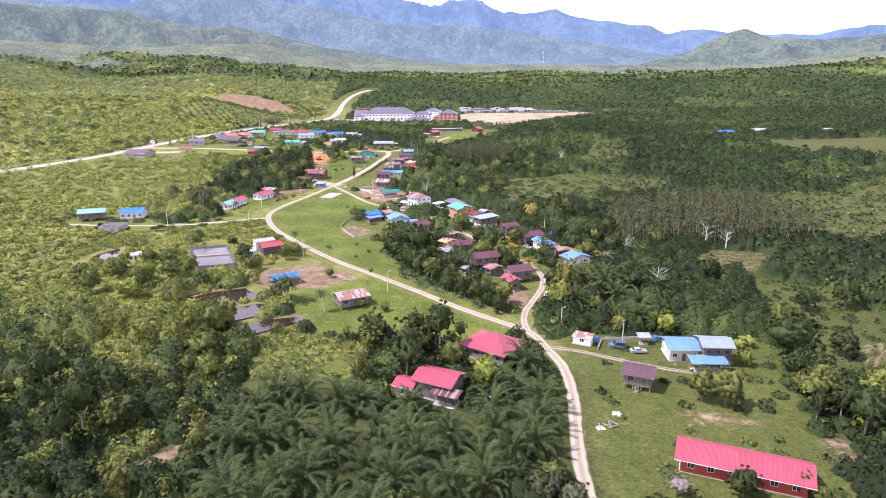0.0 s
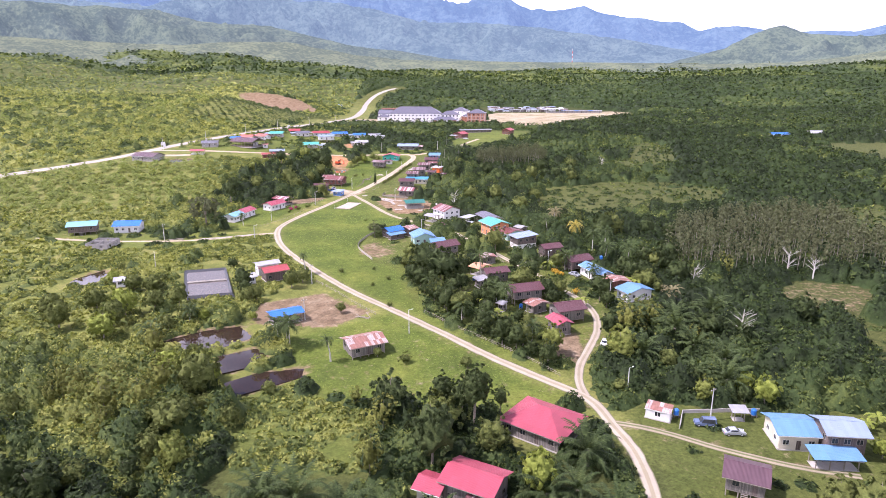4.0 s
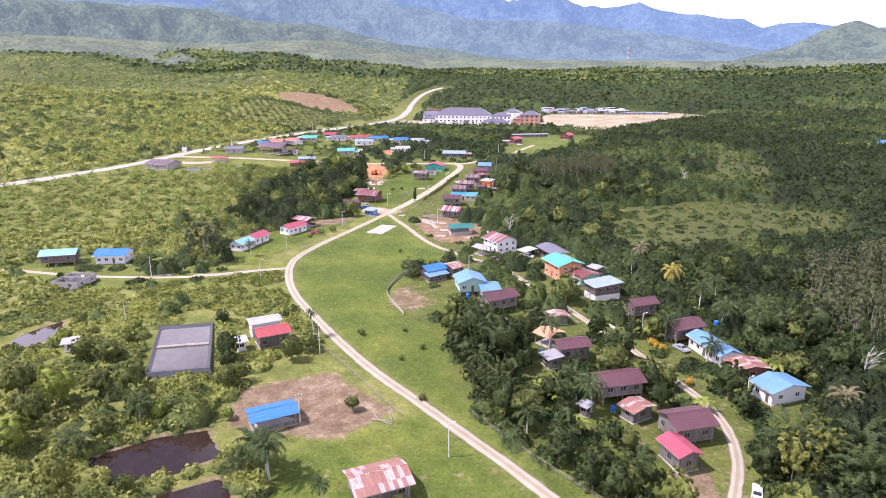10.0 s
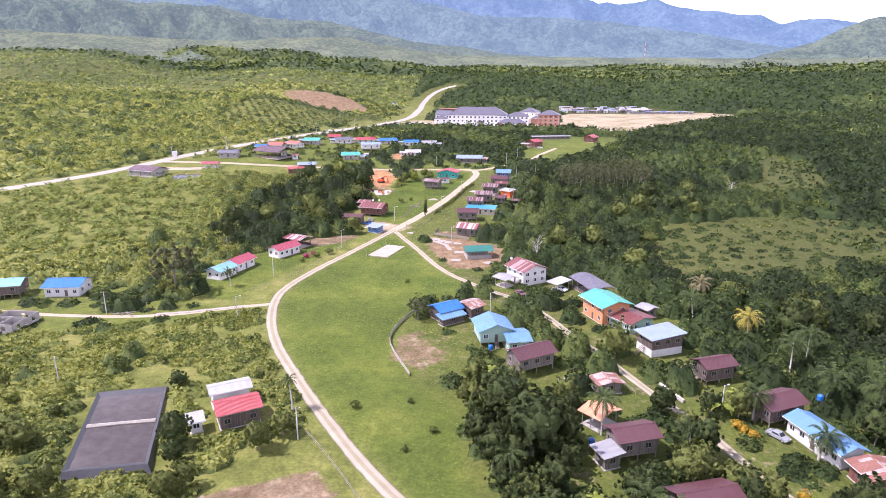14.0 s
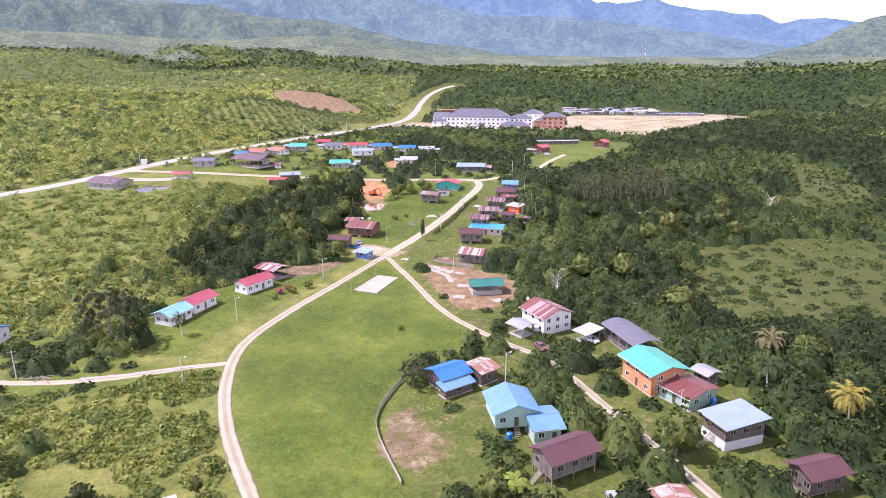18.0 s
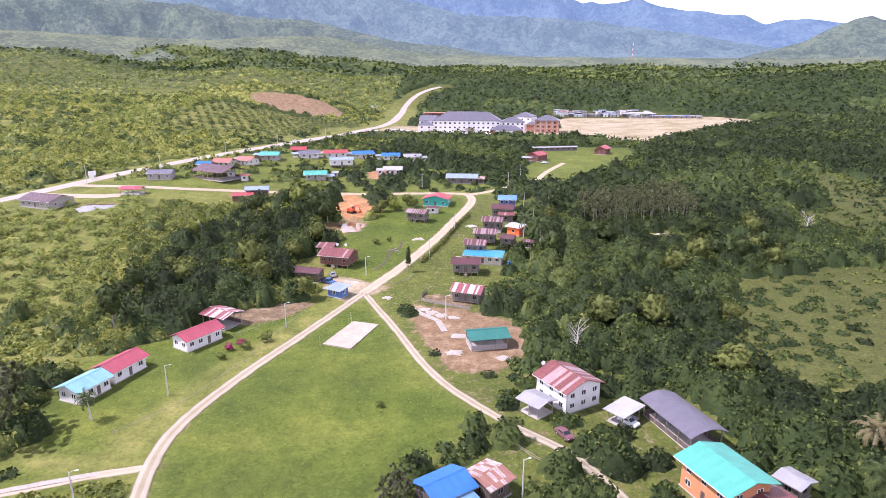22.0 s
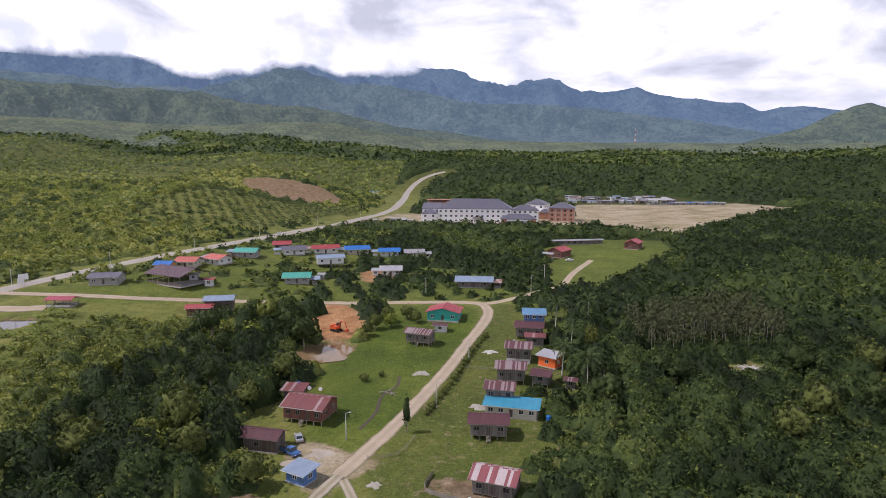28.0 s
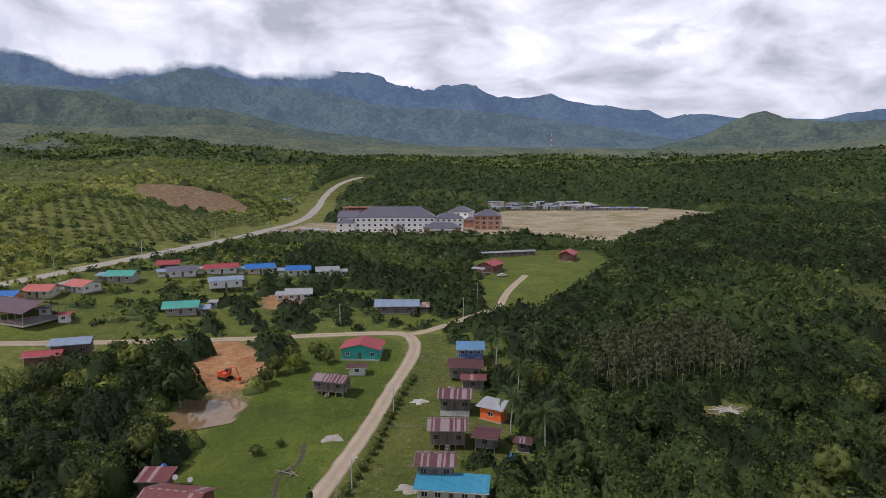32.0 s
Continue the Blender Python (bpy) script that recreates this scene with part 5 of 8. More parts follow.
annex("orange-roofed shelter in the yard", -12.3, 255.2, -40, 5.6, 7, 3.0, "r_orange", "wood", rise=0.8, open_sides=True)
house("plank house with maroon roof behind the orange shelter", -7, 246.2, -65, 6.6, 9, 4.4, "r_maroon", "wood", rise=1.2, stilt=1.3, front=2, turn=True)
annex("grey lean-to beside the plank house", -11.5, 242, -60, 5, 4.4, 2.8, "r_grey", "wood", kind="mono", rise=0.5)
house("raised plank house with maroon roof and white corner", 2.5, 229.4, -66, 7.6, 10.8, 4.6, "r_maroon", "wood", rise=1.5, stilt=2.1, front=2, side=3, turn=True)
annex("low annex with patched grey roof", 6, 221.6, -50, 5, 6.7, 2.8, "r_rust", "wood", rise=0.7)
annex("tiny hut with grey roof in the garden", -4.4, 220.5, -40, 3, 2.6, 2.6, "r_grey", "wood", kind="mono", rise=0.5)
house("plank house with broad maroon roof", 14.6, 216, -66, 8, 9.4, 4.0, "r_maroon", "wood", rise=1.5, stilt=0.9, front=2, turn=True)
annex("red-roofed front wing with an orange tarpaulin", 11.8, 207, -64, 7.2, 5.4, 3.4, "r_pink", "wood", rise=1.0)
house("long white house with pale blue roof", 28.1, 254.1, -66, 14, 6.4, 3.2, "r_sky", "white_wall", rise=1.2, front=5, side=1)
annex("rusty patchwork wing of the long white house", 33.4, 244.4, -74, 6.5, 8.5, 3.0, "r_rust", "wood_red", rise=0.8)
house("white house with pale blue roof at the forest edge", 37.6, 235.2, -62, 7, 10.6, 3.2, "r_sky", "white_wall", rise=1.3, front=2)
house("plank house with maroon roof under palms", 22.5, 263.8, -59, 7.2, 10.2, 4.0, "r_maroon", "wood_dark", rise=1.4, stilt=1.2, turn=True)
house("dark plank house with maroon roof among trees", 13.7, 278.7, -62, 6.2, 8.8, 4.0, "r_maroon", "wood_dark", rise=1.3, stilt=1.0, turn=True)
# along the main road
house("roadside building with purple-brown roof", -246.6, 450.6, -11, 18.6, 13, 3.0, "r_brown", "grey_wall", rise=2.0, front=5)
annex("open shelter with pink roof beside a pale pond", -222.4, 473.4, 8, 10.1, 6.5, 2.6, "r_pink", "white_wall", rise=0.9, open_sides=True, low=0.8)
house("roadside building with grey-blue roof", -226.7, 503, 16, 12.5, 10, 3.0, "r_slate", "grey_wall", rise=1.3)
house("large open hall with purple-brown roof", -200.9, 511.8, -20, 22, 16, 4.0, "r_brown", "wood_dark", rise=2.6, open_sides=True, low=1.2, name="hall", category="hall")
house("orange-walled shop with bright blue roof", -216.5, 526.8, 9, 8, 8, 3.0, "r_blue", "orange_wall", rise=1.2)
for lab, hx, hy, hr, hw, hd, hroof, hwall in (("shop with coral red roof", -211, 536.7, 5, 8.4, 9, "r_coral", "cream_wall"), ("shop house with coral red roof and grey yard", -201.8, 546.5, -20, 9, 8.9, "r_coral", "white_wall"),
                                              ("grey house with turquoise roof", -196.8, 565, 5, 10, 8, "r_teal", "grey_wall"), ("small house with red roof", -190.5, 592, 20, 8, 6, "r_red", "wood"),
                                              ("house with blue-grey roof", -180.5, 583, 30, 11, 8, "r_slate", "white_wall"), ("white house with bright red roof", -168, 596, 25, 13, 7, "r_red", "white_wall"),
                                              ("house with bright blue roof", -153, 604, 25, 12, 8, "r_blue", "cream_wall"), ("white-walled house with bright blue roof", -135.4, 606.4, 12, 10, 7, "r_blue", "white_wall"),
                                              ("small grey-roofed white house", -122, 608, 15, 9.5, 7, "r_grey", "white_wall"), ("house with turquoise and white roof", -158, 533, 18, 10.5, 8, "r_teal", "grey_wall"),
                                              ("white house with pale roof", -123.5, 562.5, 12, 9, 7.5, "r_white", "white_wall"), ("low house with white and blue roof behind bushes", -82.2, 547.6, 4, 14.9, 9, "r_bluewhite", "wood")):
    house(lab, hx, hy, hr, hw + 2.0, hd + 1.6, 2.75, hroof, hwall, rise=1.6, front=3, over=1.3)
    if hw > 8.5:
        off = pose(hx, hy, 0, 0, 0, hr) @ Vector(((hw / 2 + 2.6) * (1 if int(hw * 10) & 1 else -1), -1.2, 0))
        annex("open lean-to with weathered metal roof beside its house", off.x, off.y, hr, 4.2, hd * 0.7, 2.3, "r_grey" if hw < 10 else "r_rust" if hw > 12 else "r_bluewhite", hwall, kind="mono", rise=0.6, open_sides=hw > 9.6, low=0.9)
annex("small white kiosk with a red roof on the grass", -187.2, 511.8, 12, 4.6, 3.6, 2.7, "r_red", "white_wall", kind="mono", rise=0.4)
annex("small white shed beside the open hall", -196.8, 516.8, 5, 5.0, 3.4, 2.4, "r_grey", "white_wall", kind="mono", rise=0.4)
annex("lone shed with pale blue roof on the slope", -272.4, 1065.1, 3, 12, 6, 3.0, "r_sky", "white_wall", rise=1.0)
annex("small grey outhouse beside the turquoise roof", -150.2, 541.9, 8, 3.6, 3.0, 2.4, "r_grey", "grey_wall", kind="mono", rise=0.4)
house("raised two-storey house with pale grey roof", -155, 567, 25, 14, 8, 4.6, "r_bluewhite", "white_wall", rise=1.2, stilt=1.6)
house("raised house with pale roof above the dark trees", -169, 487, 20, 11, 7.8, 4.5, "r_bluewhite", "wood_dark", rise=1.2, stilt=1.2)
annex("maroon-roofed front wing near a coconut palm", -173, 480.5, 16, 10, 6, 3.0, "r_red", "wood_red", rise=0.9)
house("red-roofed school house on the lawn", -44.7, 622, -30, 10, 12, 3.5, "r_red", "wood_red", rise=1.8, turn=True)
annex("grey-roofed porch of the school house", -50, 614, -30, 7, 5, 2.8, "r_grey", "wood", rise=0.6, open_sides=True)
house("house with red roof at the lawn's edge", -2, 654, -20, 9, 13, 3.5, "r_red", "wood_red", rise=1.9, turn=True)
annex("long low shed with grey roof", -33.4, 664, 20, 33, 4, 2.5, "r_grey", "wood", rise=0.6, front=8)


# ---- the big building site ----
def big_block(label, x, y, rot, w, d, h, storeys, roof, wall, rise, front, side, name="school_building", turn=False):
    HOUSES.append((x, y, w / 2, d / 2))
    ob = thing(name, label, "building", x, y, rot)
    roof_part("roof", ob, w + 1.6, d + 1.6, h, rise, "hip", roof, 0.25)
    fh = h / storeys
    a, b = w / 2, d / 2
    for key, length, m, count in (("front", w, pose(0, -b, 0), front), ("back", w, pose(0, b, 0, 0, 0, 180), 0), ("east", d - 0.3, pose(a, 0, 0, 0, 0, 90), side), ("west", d - 0.3, pose(-a, 0, 0, 0, 0, -90), side)):
        s = Shape()
        ops = [(-length / 2 + length * (i + 0.5) / count - 0.85, -length / 2 + length * (i + 0.5) / count + 0.85, k * fh + 1.0, k * fh + 2.5) for k in range(storeys) for i in range(count)]
        wall_side(s, length, -1.0, h, ops, m, 0.25)
        for o in ops:
            window_part(ob, 1.7, 1.5, m @ pose((o[0] + o[1]) / 2, 0.06, (o[2] + o[3]) / 2))
        part("wall", s, wall, ob)
        for k in range(1, storeys):
            part("floor_band", Shape().box(-length / 2, length / 2, -0.2, -0.126, k * fh - 0.12, k * fh + 0.12, m), "frame" if wall != "brick" else "concrete", ob)
    return ob


big_block("three-storey white school building with grey-violet hipped roof", -111.5, 802, 4, 60, 24, 11.4, 3, "r_slate", "school_wall", 7.6, 14, 5)
big_block("white three-storey west wing of the school building", -149, 812, 4, 15, 28, 10.6, 3, "r_slate", "school_wall", 4.0, 3, 6)
big_block("white two-storey corner wing of the school building", -147.5, 789, 4, 13, 12, 7.4, 2, "r_slate", "school_wall", 3.2, 2, 2)
big_block("lower east wing of the white school building", -70.5, 808, 4, 21, 16, 10.2, 3, "r_slate", "school_wall", 4.0, 5, 3)
pavilion = big_block("low white pavilion with grey-violet roof and brick ends", -74.5, 781, 4, 27, 13, 4.8, 1, "r_slate", "school_wall", 3.6, 6, 3)
for px in (-11.4, 11.4):
    part("end_wall", Shape().box(px - 2.1, px + 2.1, -6.75, -6.63, -1.0, 4.7), "brick", pavilion, "bare orange brick end wall")
for px in np.linspace(-9, 9, 7):
    part("post", Shape().box(px - 0.15, px + 0.15, -8.2, -7.9, -1.0, 2.6), "school_wall", pavilion)
part("front_canopy", Shape().slab([(-9.6, -8.6, 2.6), (9.6, -8.6, 2.6), (9.6, -6.8, 3.1), (-9.6, -6.8, 3.1)], 0.15), "r_slate", pavilion)
stairs_block = big_block("square white stair block with grey-violet roof", -61, 853, -18, 18, 16, 12.5, 3, "r_slate", "school_wall", 4.2, 3, 3)
part("outer_stair", Shape().slab([(-6, -11.4, 0.2), (6.5, -11.4, 7.4), (6.5, -8.2, 7.4), (-6, -8.2, 0.2)], 0.5), "school_wall", stairs_block)
bricks = big_block("unfinished red brick block with grey-violet roof", -39.5, 825, -4, 21, 18, 11.0, 3, "r_slate", "brick", 4.6, 4, 4)
for px in np.linspace(-10.5, 10.5, 5):
    part("column", Shape().box(px - 0.3, px + 0.3, -9.3, -9.127, -1.0, 10.9), "concrete", bricks)
annex("low brick link with grey-violet roof between the blocks", -53.5, 838, -10, 11, 9, 6.4, "r_slate", "brick", kind="hip", rise=2.2)


def open_frame(label, x, y, rot, w, d, storeys, roof):
    """A bare concrete frame: floor slabs on columns, part of each storey walled in brick."""
    HOUSES.append((x, y, w / 2, d / 2))
    ob = thing("building_frame", label, "building", x, y, rot)
    for k in range(storeys + 1):
        part("floor_slab", Shape().box(-w / 2 - 0.4, w / 2 + 0.4, -d / 2 - 0.4, d / 2 + 0.4, k * 3.6 - 0.35, k * 3.6), "concrete" if k < storeys else roof, ob)
    for px in np.linspace(-w / 2 + 0.3, w / 2 - 0.3, 7):
        for py in (-d / 2 + 0.3, d / 2 - 0.3):
            part("column", Shape().box(px - 0.2, px + 0.2, py - 0.2, py + 0.2, -1.0, storeys * 3.6 - 0.35), "concrete", ob)
    for k in range(storeys):
        part("infill_wall", Shape().box(-w / 2 + 0.6, w / 2 - 0.6, -d / 2 + 0.25, -d / 2 + 0.45, k * 3.6, k * 3.6 + 1.3), "brick", ob)
        part("infill_wall", Shape().box(-w / 2 + 0.6, w / 2 - 0.6, d / 2 - 0.45, d / 2 - 0.25, k * 3.6, k * 3.6 + 3.2), "brick", ob)


open_frame("unfinished orange brick block behind the school", -154, 872, 4, 23, 10, 4, "brick")
open_frame("unfinished dark concrete frame behind the school", -114, 878, 4, 25, 10, 4, "r_maroon")
porch = thing("porch", "grey entrance porch of the school building", "porch", -107.5, 786.6, 4)
roof_part("roof", porch, 9, 9, 4.0, 2.4, "gable", "r_slate", at=pose(0, 0, 0, 0, 0, 90))
for px in (-3.4, 3.4):
    part("post", Shape().box(px - 0.25, px + 0.25, -3.7, -3.2, -0.5, 4), "school_wall", porch)


def site_hut(label, x, y, rot, w, d, h, roof, wall):
    """A small hut: four plain walls under a tilted metal sheet."""
    HOUSES.append((x, y, w / 2, d / 2))
    t = thing("site_hut", label, "hut", x, y, rot)
    part("wall", Shape().box(-w / 2, w / 2, -d / 2, d / 2, -0.4, h), wall, t)
    part("roof", Shape().slab([(-w / 2 - 0.4, -d / 2 - 0.5, h - 0.05), (w / 2 + 0.4, -d / 2 - 0.5, h - 0.05), (w / 2 + 0.4, d / 2 + 0.4, h + 0.55), (-w / 2 - 0.4, d / 2 + 0.4, h + 0.55)], 0.1), roof, t)
    part("door", Shape().box(-0.45, 0.45, -d / 2 - 0.05, -d / 2 - 0.01, 0.0, min(2.0, h - 0.3)), "wood_dark", t)


rng = random.Random(6)
for k in range(58):      # workers' huts beyond the sports ground
    site_hut("workers' hut with metal roof beyond the sports ground", -34 + 118 * rng.random(), 996 + 52 * rng.random() ** 1.3, rng.uniform(-25, 25), rng.uniform(4, 10), rng.uniform(3, 6), rng.uniform(2.2, 3.4), rng.choice(["r_grey", "r_white", "r_bluewhite", "r_rust", "r_slate"]),
             rng.choice(["grey_wall", "white_wall", "wood", "wood_dark"]))
for k in range(9):
    site_hut("blue-roofed site hut at the end of the sports ground", 78 + 6.5 * k, 988 + rng.uniform(-3, 3), rng.uniform(-8, 8), 6, 4, 2.6, "r_blue" if k % 3 == 0 else "r_grey", "grey_wall")
stand = thing("grandstand", "small grandstand under a white metal roof beside the sports ground", "grandstand", 66, 984, 4)
roof_part("roof", stand, 26, 9, 5.5, 1.2, "mono", "r_white")
for px in (-12, -6, 0, 6, 12):
    part("post", Shape().box(px - 0.2, px + 0.2, -3.9, -3.5, -0.4, 5.6), "steel", stand)
for k in range(3):
    part("step", Shape().box(-12.5, 12.5, -3 + 2.2 * k, -0.8 + 2.2 * k, -0.4, 0.6 + 0.6 * k), "concrete", stand)
for k in range(16):      # stacks of blocks, timber and pipes before the school
    sx, sy = -152 + 96 * rng.random(), 757 + 20 * rng.random()
    lab, mt = rng.choice([("stack of grey concrete blocks on the site ground", "grey_wall"), ("pile of pale timber on the site ground", "slab"), ("stack of orange bricks on the site ground", "brick")])
    st = thing("material_stack", lab, "building material", sx, sy, rng.uniform(0, 180))
    for j in range(3):
        part("layer", Shape().box(-2.2 + 0.3 * j, 2.2 - 0.25 * j, -1.1 + 0.1 * j, 1.1 - 0.12 * j, 0.45 * j - (0.3 if j == 0 else 0), 0.45 * (j + 1) - 0.02), mt, st)
rng = random.Random(5)
for k in range(9):      # site huts along the main road
    hx, hy = -196 + 34 * rng.random(), 745 + 45 * rng.random()
    annex("site hut with metal roof on the building ground", hx, hy, rng.uniform(-15, 15), rng.uniform(4, 9), rng.uniform(3, 5), rng.uniform(2.2, 3), rng.choice(["r_grey", "r_white", "r_bluewhite", "r_rust"]),
          rng.choice(["grey_wall", "white_wall", "wood"]), kind="mono", rise=0.4, category="hut", name="site_hut")

for lab, fx, fy, fr, fw, fd, froof in (("far house with bright blue roof on the eastern meadow", 240, 640, 8, 17, 9, "r_blue"), ("far white-roofed house on the eastern meadow", 276, 657, -5, 16, 10, "r_white"), ("far grey-roofed house at the eastern wood", 345, 661, 4, 12, 8, "r_grey")):
    house(lab, fx, fy, fr, fw, fd, 3.2, froof, "white_wall", rise=1.6, front=4, over=1.2)

# radio mast
mast = thing("radio_mast", "red and white lattice radio mast far off in the valley", "mast", 257.6, 2739, 0)
for k in range(8):
    s = Shape()
    z0, z1 = k * 9.0, (k + 1) * 9.0
    r0, r1 = 3.2 - k * 0.33, 3.2 - (k + 1) * 0.33
    for i in range(4):
        a0, a1 = math.pi / 4 + i * math.pi / 2, math.pi / 4 + (i + 1) * math.pi / 2
        p = [(r * math.cos(a), r * math.sin(a), z) for r, z in ((r0, z0), (r1, z1)) for a in (a0, a1)]
        s.tube([p[0], p[2]], [0.35, 0.35], 4).tube([p[0], p[3]], [0.2, 0.2], 4).tube([p[1], p[2]], [0.2, 0.2], 4).tube([p[2], p[3]], [0.2, 0.2], 4)
    part("mast_section", s, "red_mast" if k % 2 == 0 else "frame", mast)


# ---- plants ----
ICO_V = np.array([(0, 0, 1), *[(0.894 * math.cos(a), 0.894 * math.sin(a), 0.447) for a in np.arange(5) * 2 * math.pi / 5], *[(0.894 * math.cos(a), 0.894 * math.sin(a), -0.447) for a in (np.arange(5) + 0.5) * 2 * math.pi / 5], (0, 0, -1)])
ICO_F = np.array([(0, i + 1, (i + 1) % 5 + 1) for i in range(5)] + [(i + 1, i + 6, (i + 1) % 5 + 1) for i in range(5)] + [((i + 1) % 5 + 1, i + 6, (i + 1) % 5 + 6) for i in range(5)] + [(i + 6, 11, (i + 1) % 5 + 6) for i in range(5)])


def halved(v, f):
    """Each edge split once, on the unit ball."""
    pts, cut, out = [tuple(p) for p in v], {}, []
    def mid(a, b):
        k = (min(a, b), max(a, b))
        if k not in cut:
            p = np.array(pts[a]) + np.array(pts[b])
            pts.append(tuple(p / np.linalg.norm(p))); cut[k] = len(pts) - 1
        return cut[k]
    for a, b, c in f:
        d, e, g = mid(a, b), mid(b, c), mid(c, a)
        out += [(a, d, g), (d, b, e), (g, e, c), (d, e, g)]
    return np.array(pts), np.array(out)


ICO2 = halved(ICO_V, ICO_F)
ICO3 = halved(*ICO2)
BALLS = [(ICO_V, ICO_F), ICO2, ICO3]


def bough(rng, level, c, r, h, seed, lump=0.3, spike=0.2):
    """An uneven leafy mass: broad lumps, with every point pushed in or out on its own."""
    bv, bf = BALLS[level]
    k = np.array([1 + lump * 2.2 * noise.noise(Vector(p) * 1.9 + Vector((seed * 3.7, seed * 1.3, 0))) for p in bv]) * rng.uniform(1 - spike, 1 + spike, len(bv))
    v = bv * k[:, None] * np.array([r, r, h])
    v[:, 2] = np.where(v[:, 2] < 0, v[:, 2] * 0.75, v[:, 2])
    return v + np.array(c), bf


def crown_form(seed, r, height, base, clumps, each, size, level=1, shape="round", body_size=0.8):
    """A crown from base up to height: an uneven inner body and leafy tufts all over it with gaps between; each tuft is a spray of long leaves. Triangles."""
    rng = np.random.RandomState(seed)
    mid, half = (base + height) / 2, (height - base) / 2
    wide = {"round": 0.74, "cone": 0.6, "fan": 0.5, "flat": 0.78}[shape]
    body, bf = bough(rng, level, (0, 0, 0), r * wide * body_size, half * 0.9 * body_size, seed, 0.35, 0.2)
    cs, ds, rs = [], [], []
    for k in range(clumps):
        # spread evenly over the crown, few on its underside
        u = 1 - 1.6 * (k + 0.5) / clumps
        a = 2.39996 * k + rng.uniform(-0.4, 0.4)
        ring = math.sqrt(max(0.0, 1 - u * u))
        d = Vector((ring * math.cos(a), ring * math.sin(a), u))
        swell = (1 + 0.8 * noise.noise(d * 1.6 + Vector((seed * 3.7, seed * 1.3, 0)))) * rng.uniform(0.82, 1.12)
        px, py, pz = d.x * r * wide * swell, d.y * r * wide * swell, d.z * half * swell * 0.9
        if shape == "cone":
            px, py = px * (1.25 - 0.95 * (u + 1) / 2), py * (1.25 - 0.95 * (u + 1) / 2)
        if shape == "fan":
            px, py = px * (0.9 + 0.6 * u), py * (0.9 + 0.6 * u)
        cs.append((px, py, mid + pz)); ds.append((d.x, d.y, d.z * (2.2 if shape == "fan" else 1) + 0.35)); rs.append(r * rng.uniform(0.8, 1.2) * 0.85 / math.sqrt(clumps + 3))
    n = clumps * each
    which = np.repeat(np.arange(clumps), each)
    C, Dd, R = np.array(cs)[which], np.array(ds)[which], np.array(rs)[which]
    o = Dd + rng.normal(size=(n, 3)) * 0.75
    o /= np.linalg.norm(o, axis=1)[:, None]
    p = C + o * (R * rng.uniform(0.35, 1.1, n))[:, None]
    nn = o * 0.8 + Dd * 0.5 + rng.normal(size=(n, 3)) * 0.35
    nn /= np.linalg.norm(nn, axis=1)[:, None]
    t = np.cross(nn, rng.normal(size=(n, 3))); t /= np.linalg.norm(t, axis=1)[:, None] + 1e-9
    b = np.cross(nn, t)
    sz = (size * rng.uniform(0.6, 1.4, n))[:, None]
    kk = rng.uniform(0.38, 0.7, n)[:, None]
    q = np.stack([p - t * sz, p - b * sz * kk + nn * sz * 0.15, p + t * sz - nn * sz * 0.25, p + b * sz * kk + nn * sz * 0.1], 1).reshape(-1, 3)
    f = np.arange(n * 4).reshape(-1, 4)
    if body_size <= 0:
        return q, np.concatenate([f[:, [0, 1, 2]], f[:, [0, 2, 3]]]), cs
    f = f + len(body)
    return np.concatenate([body + np.array([0, 0, mid]), q]), np.concatenate([bf, f[:, [0, 1, 2]], f[:, [0, 2, 3]]]), cs


def trunk_shape(seed, height, r0, lobes, lean=0.3, limbs=5):
    rng = random.Random(seed)
    s = Shape()
    tip = Vector((rng.uniform(-lean, lean), rng.uniform(-lean, lean), height))
    pts = [Vector((0, 0, -0.5)), Vector((0, 0, 0.15)), tip * 0.5 + Vector((rng.uniform(-0.15, 0.15), rng.uniform(-0.15, 0.15), 0)), tip]
    s.tube(pts, [r0 * 1.5, r0 * 1.05, r0 * 0.8, r0 * 0.35], 7)
    for k, c in enumerate(lobes[:limbs]):
        st = tip * rng.uniform(0.4, 0.85)
        end = Vector(c) * 0.9 + Vector((0, 0, -0.2))
        s.tube([st, (st + end) / 2 + Vector((0, 0, 0.25)), end], [r0 * 0.45, r0 * 0.3, r0 * 0.12], 5)
    return s


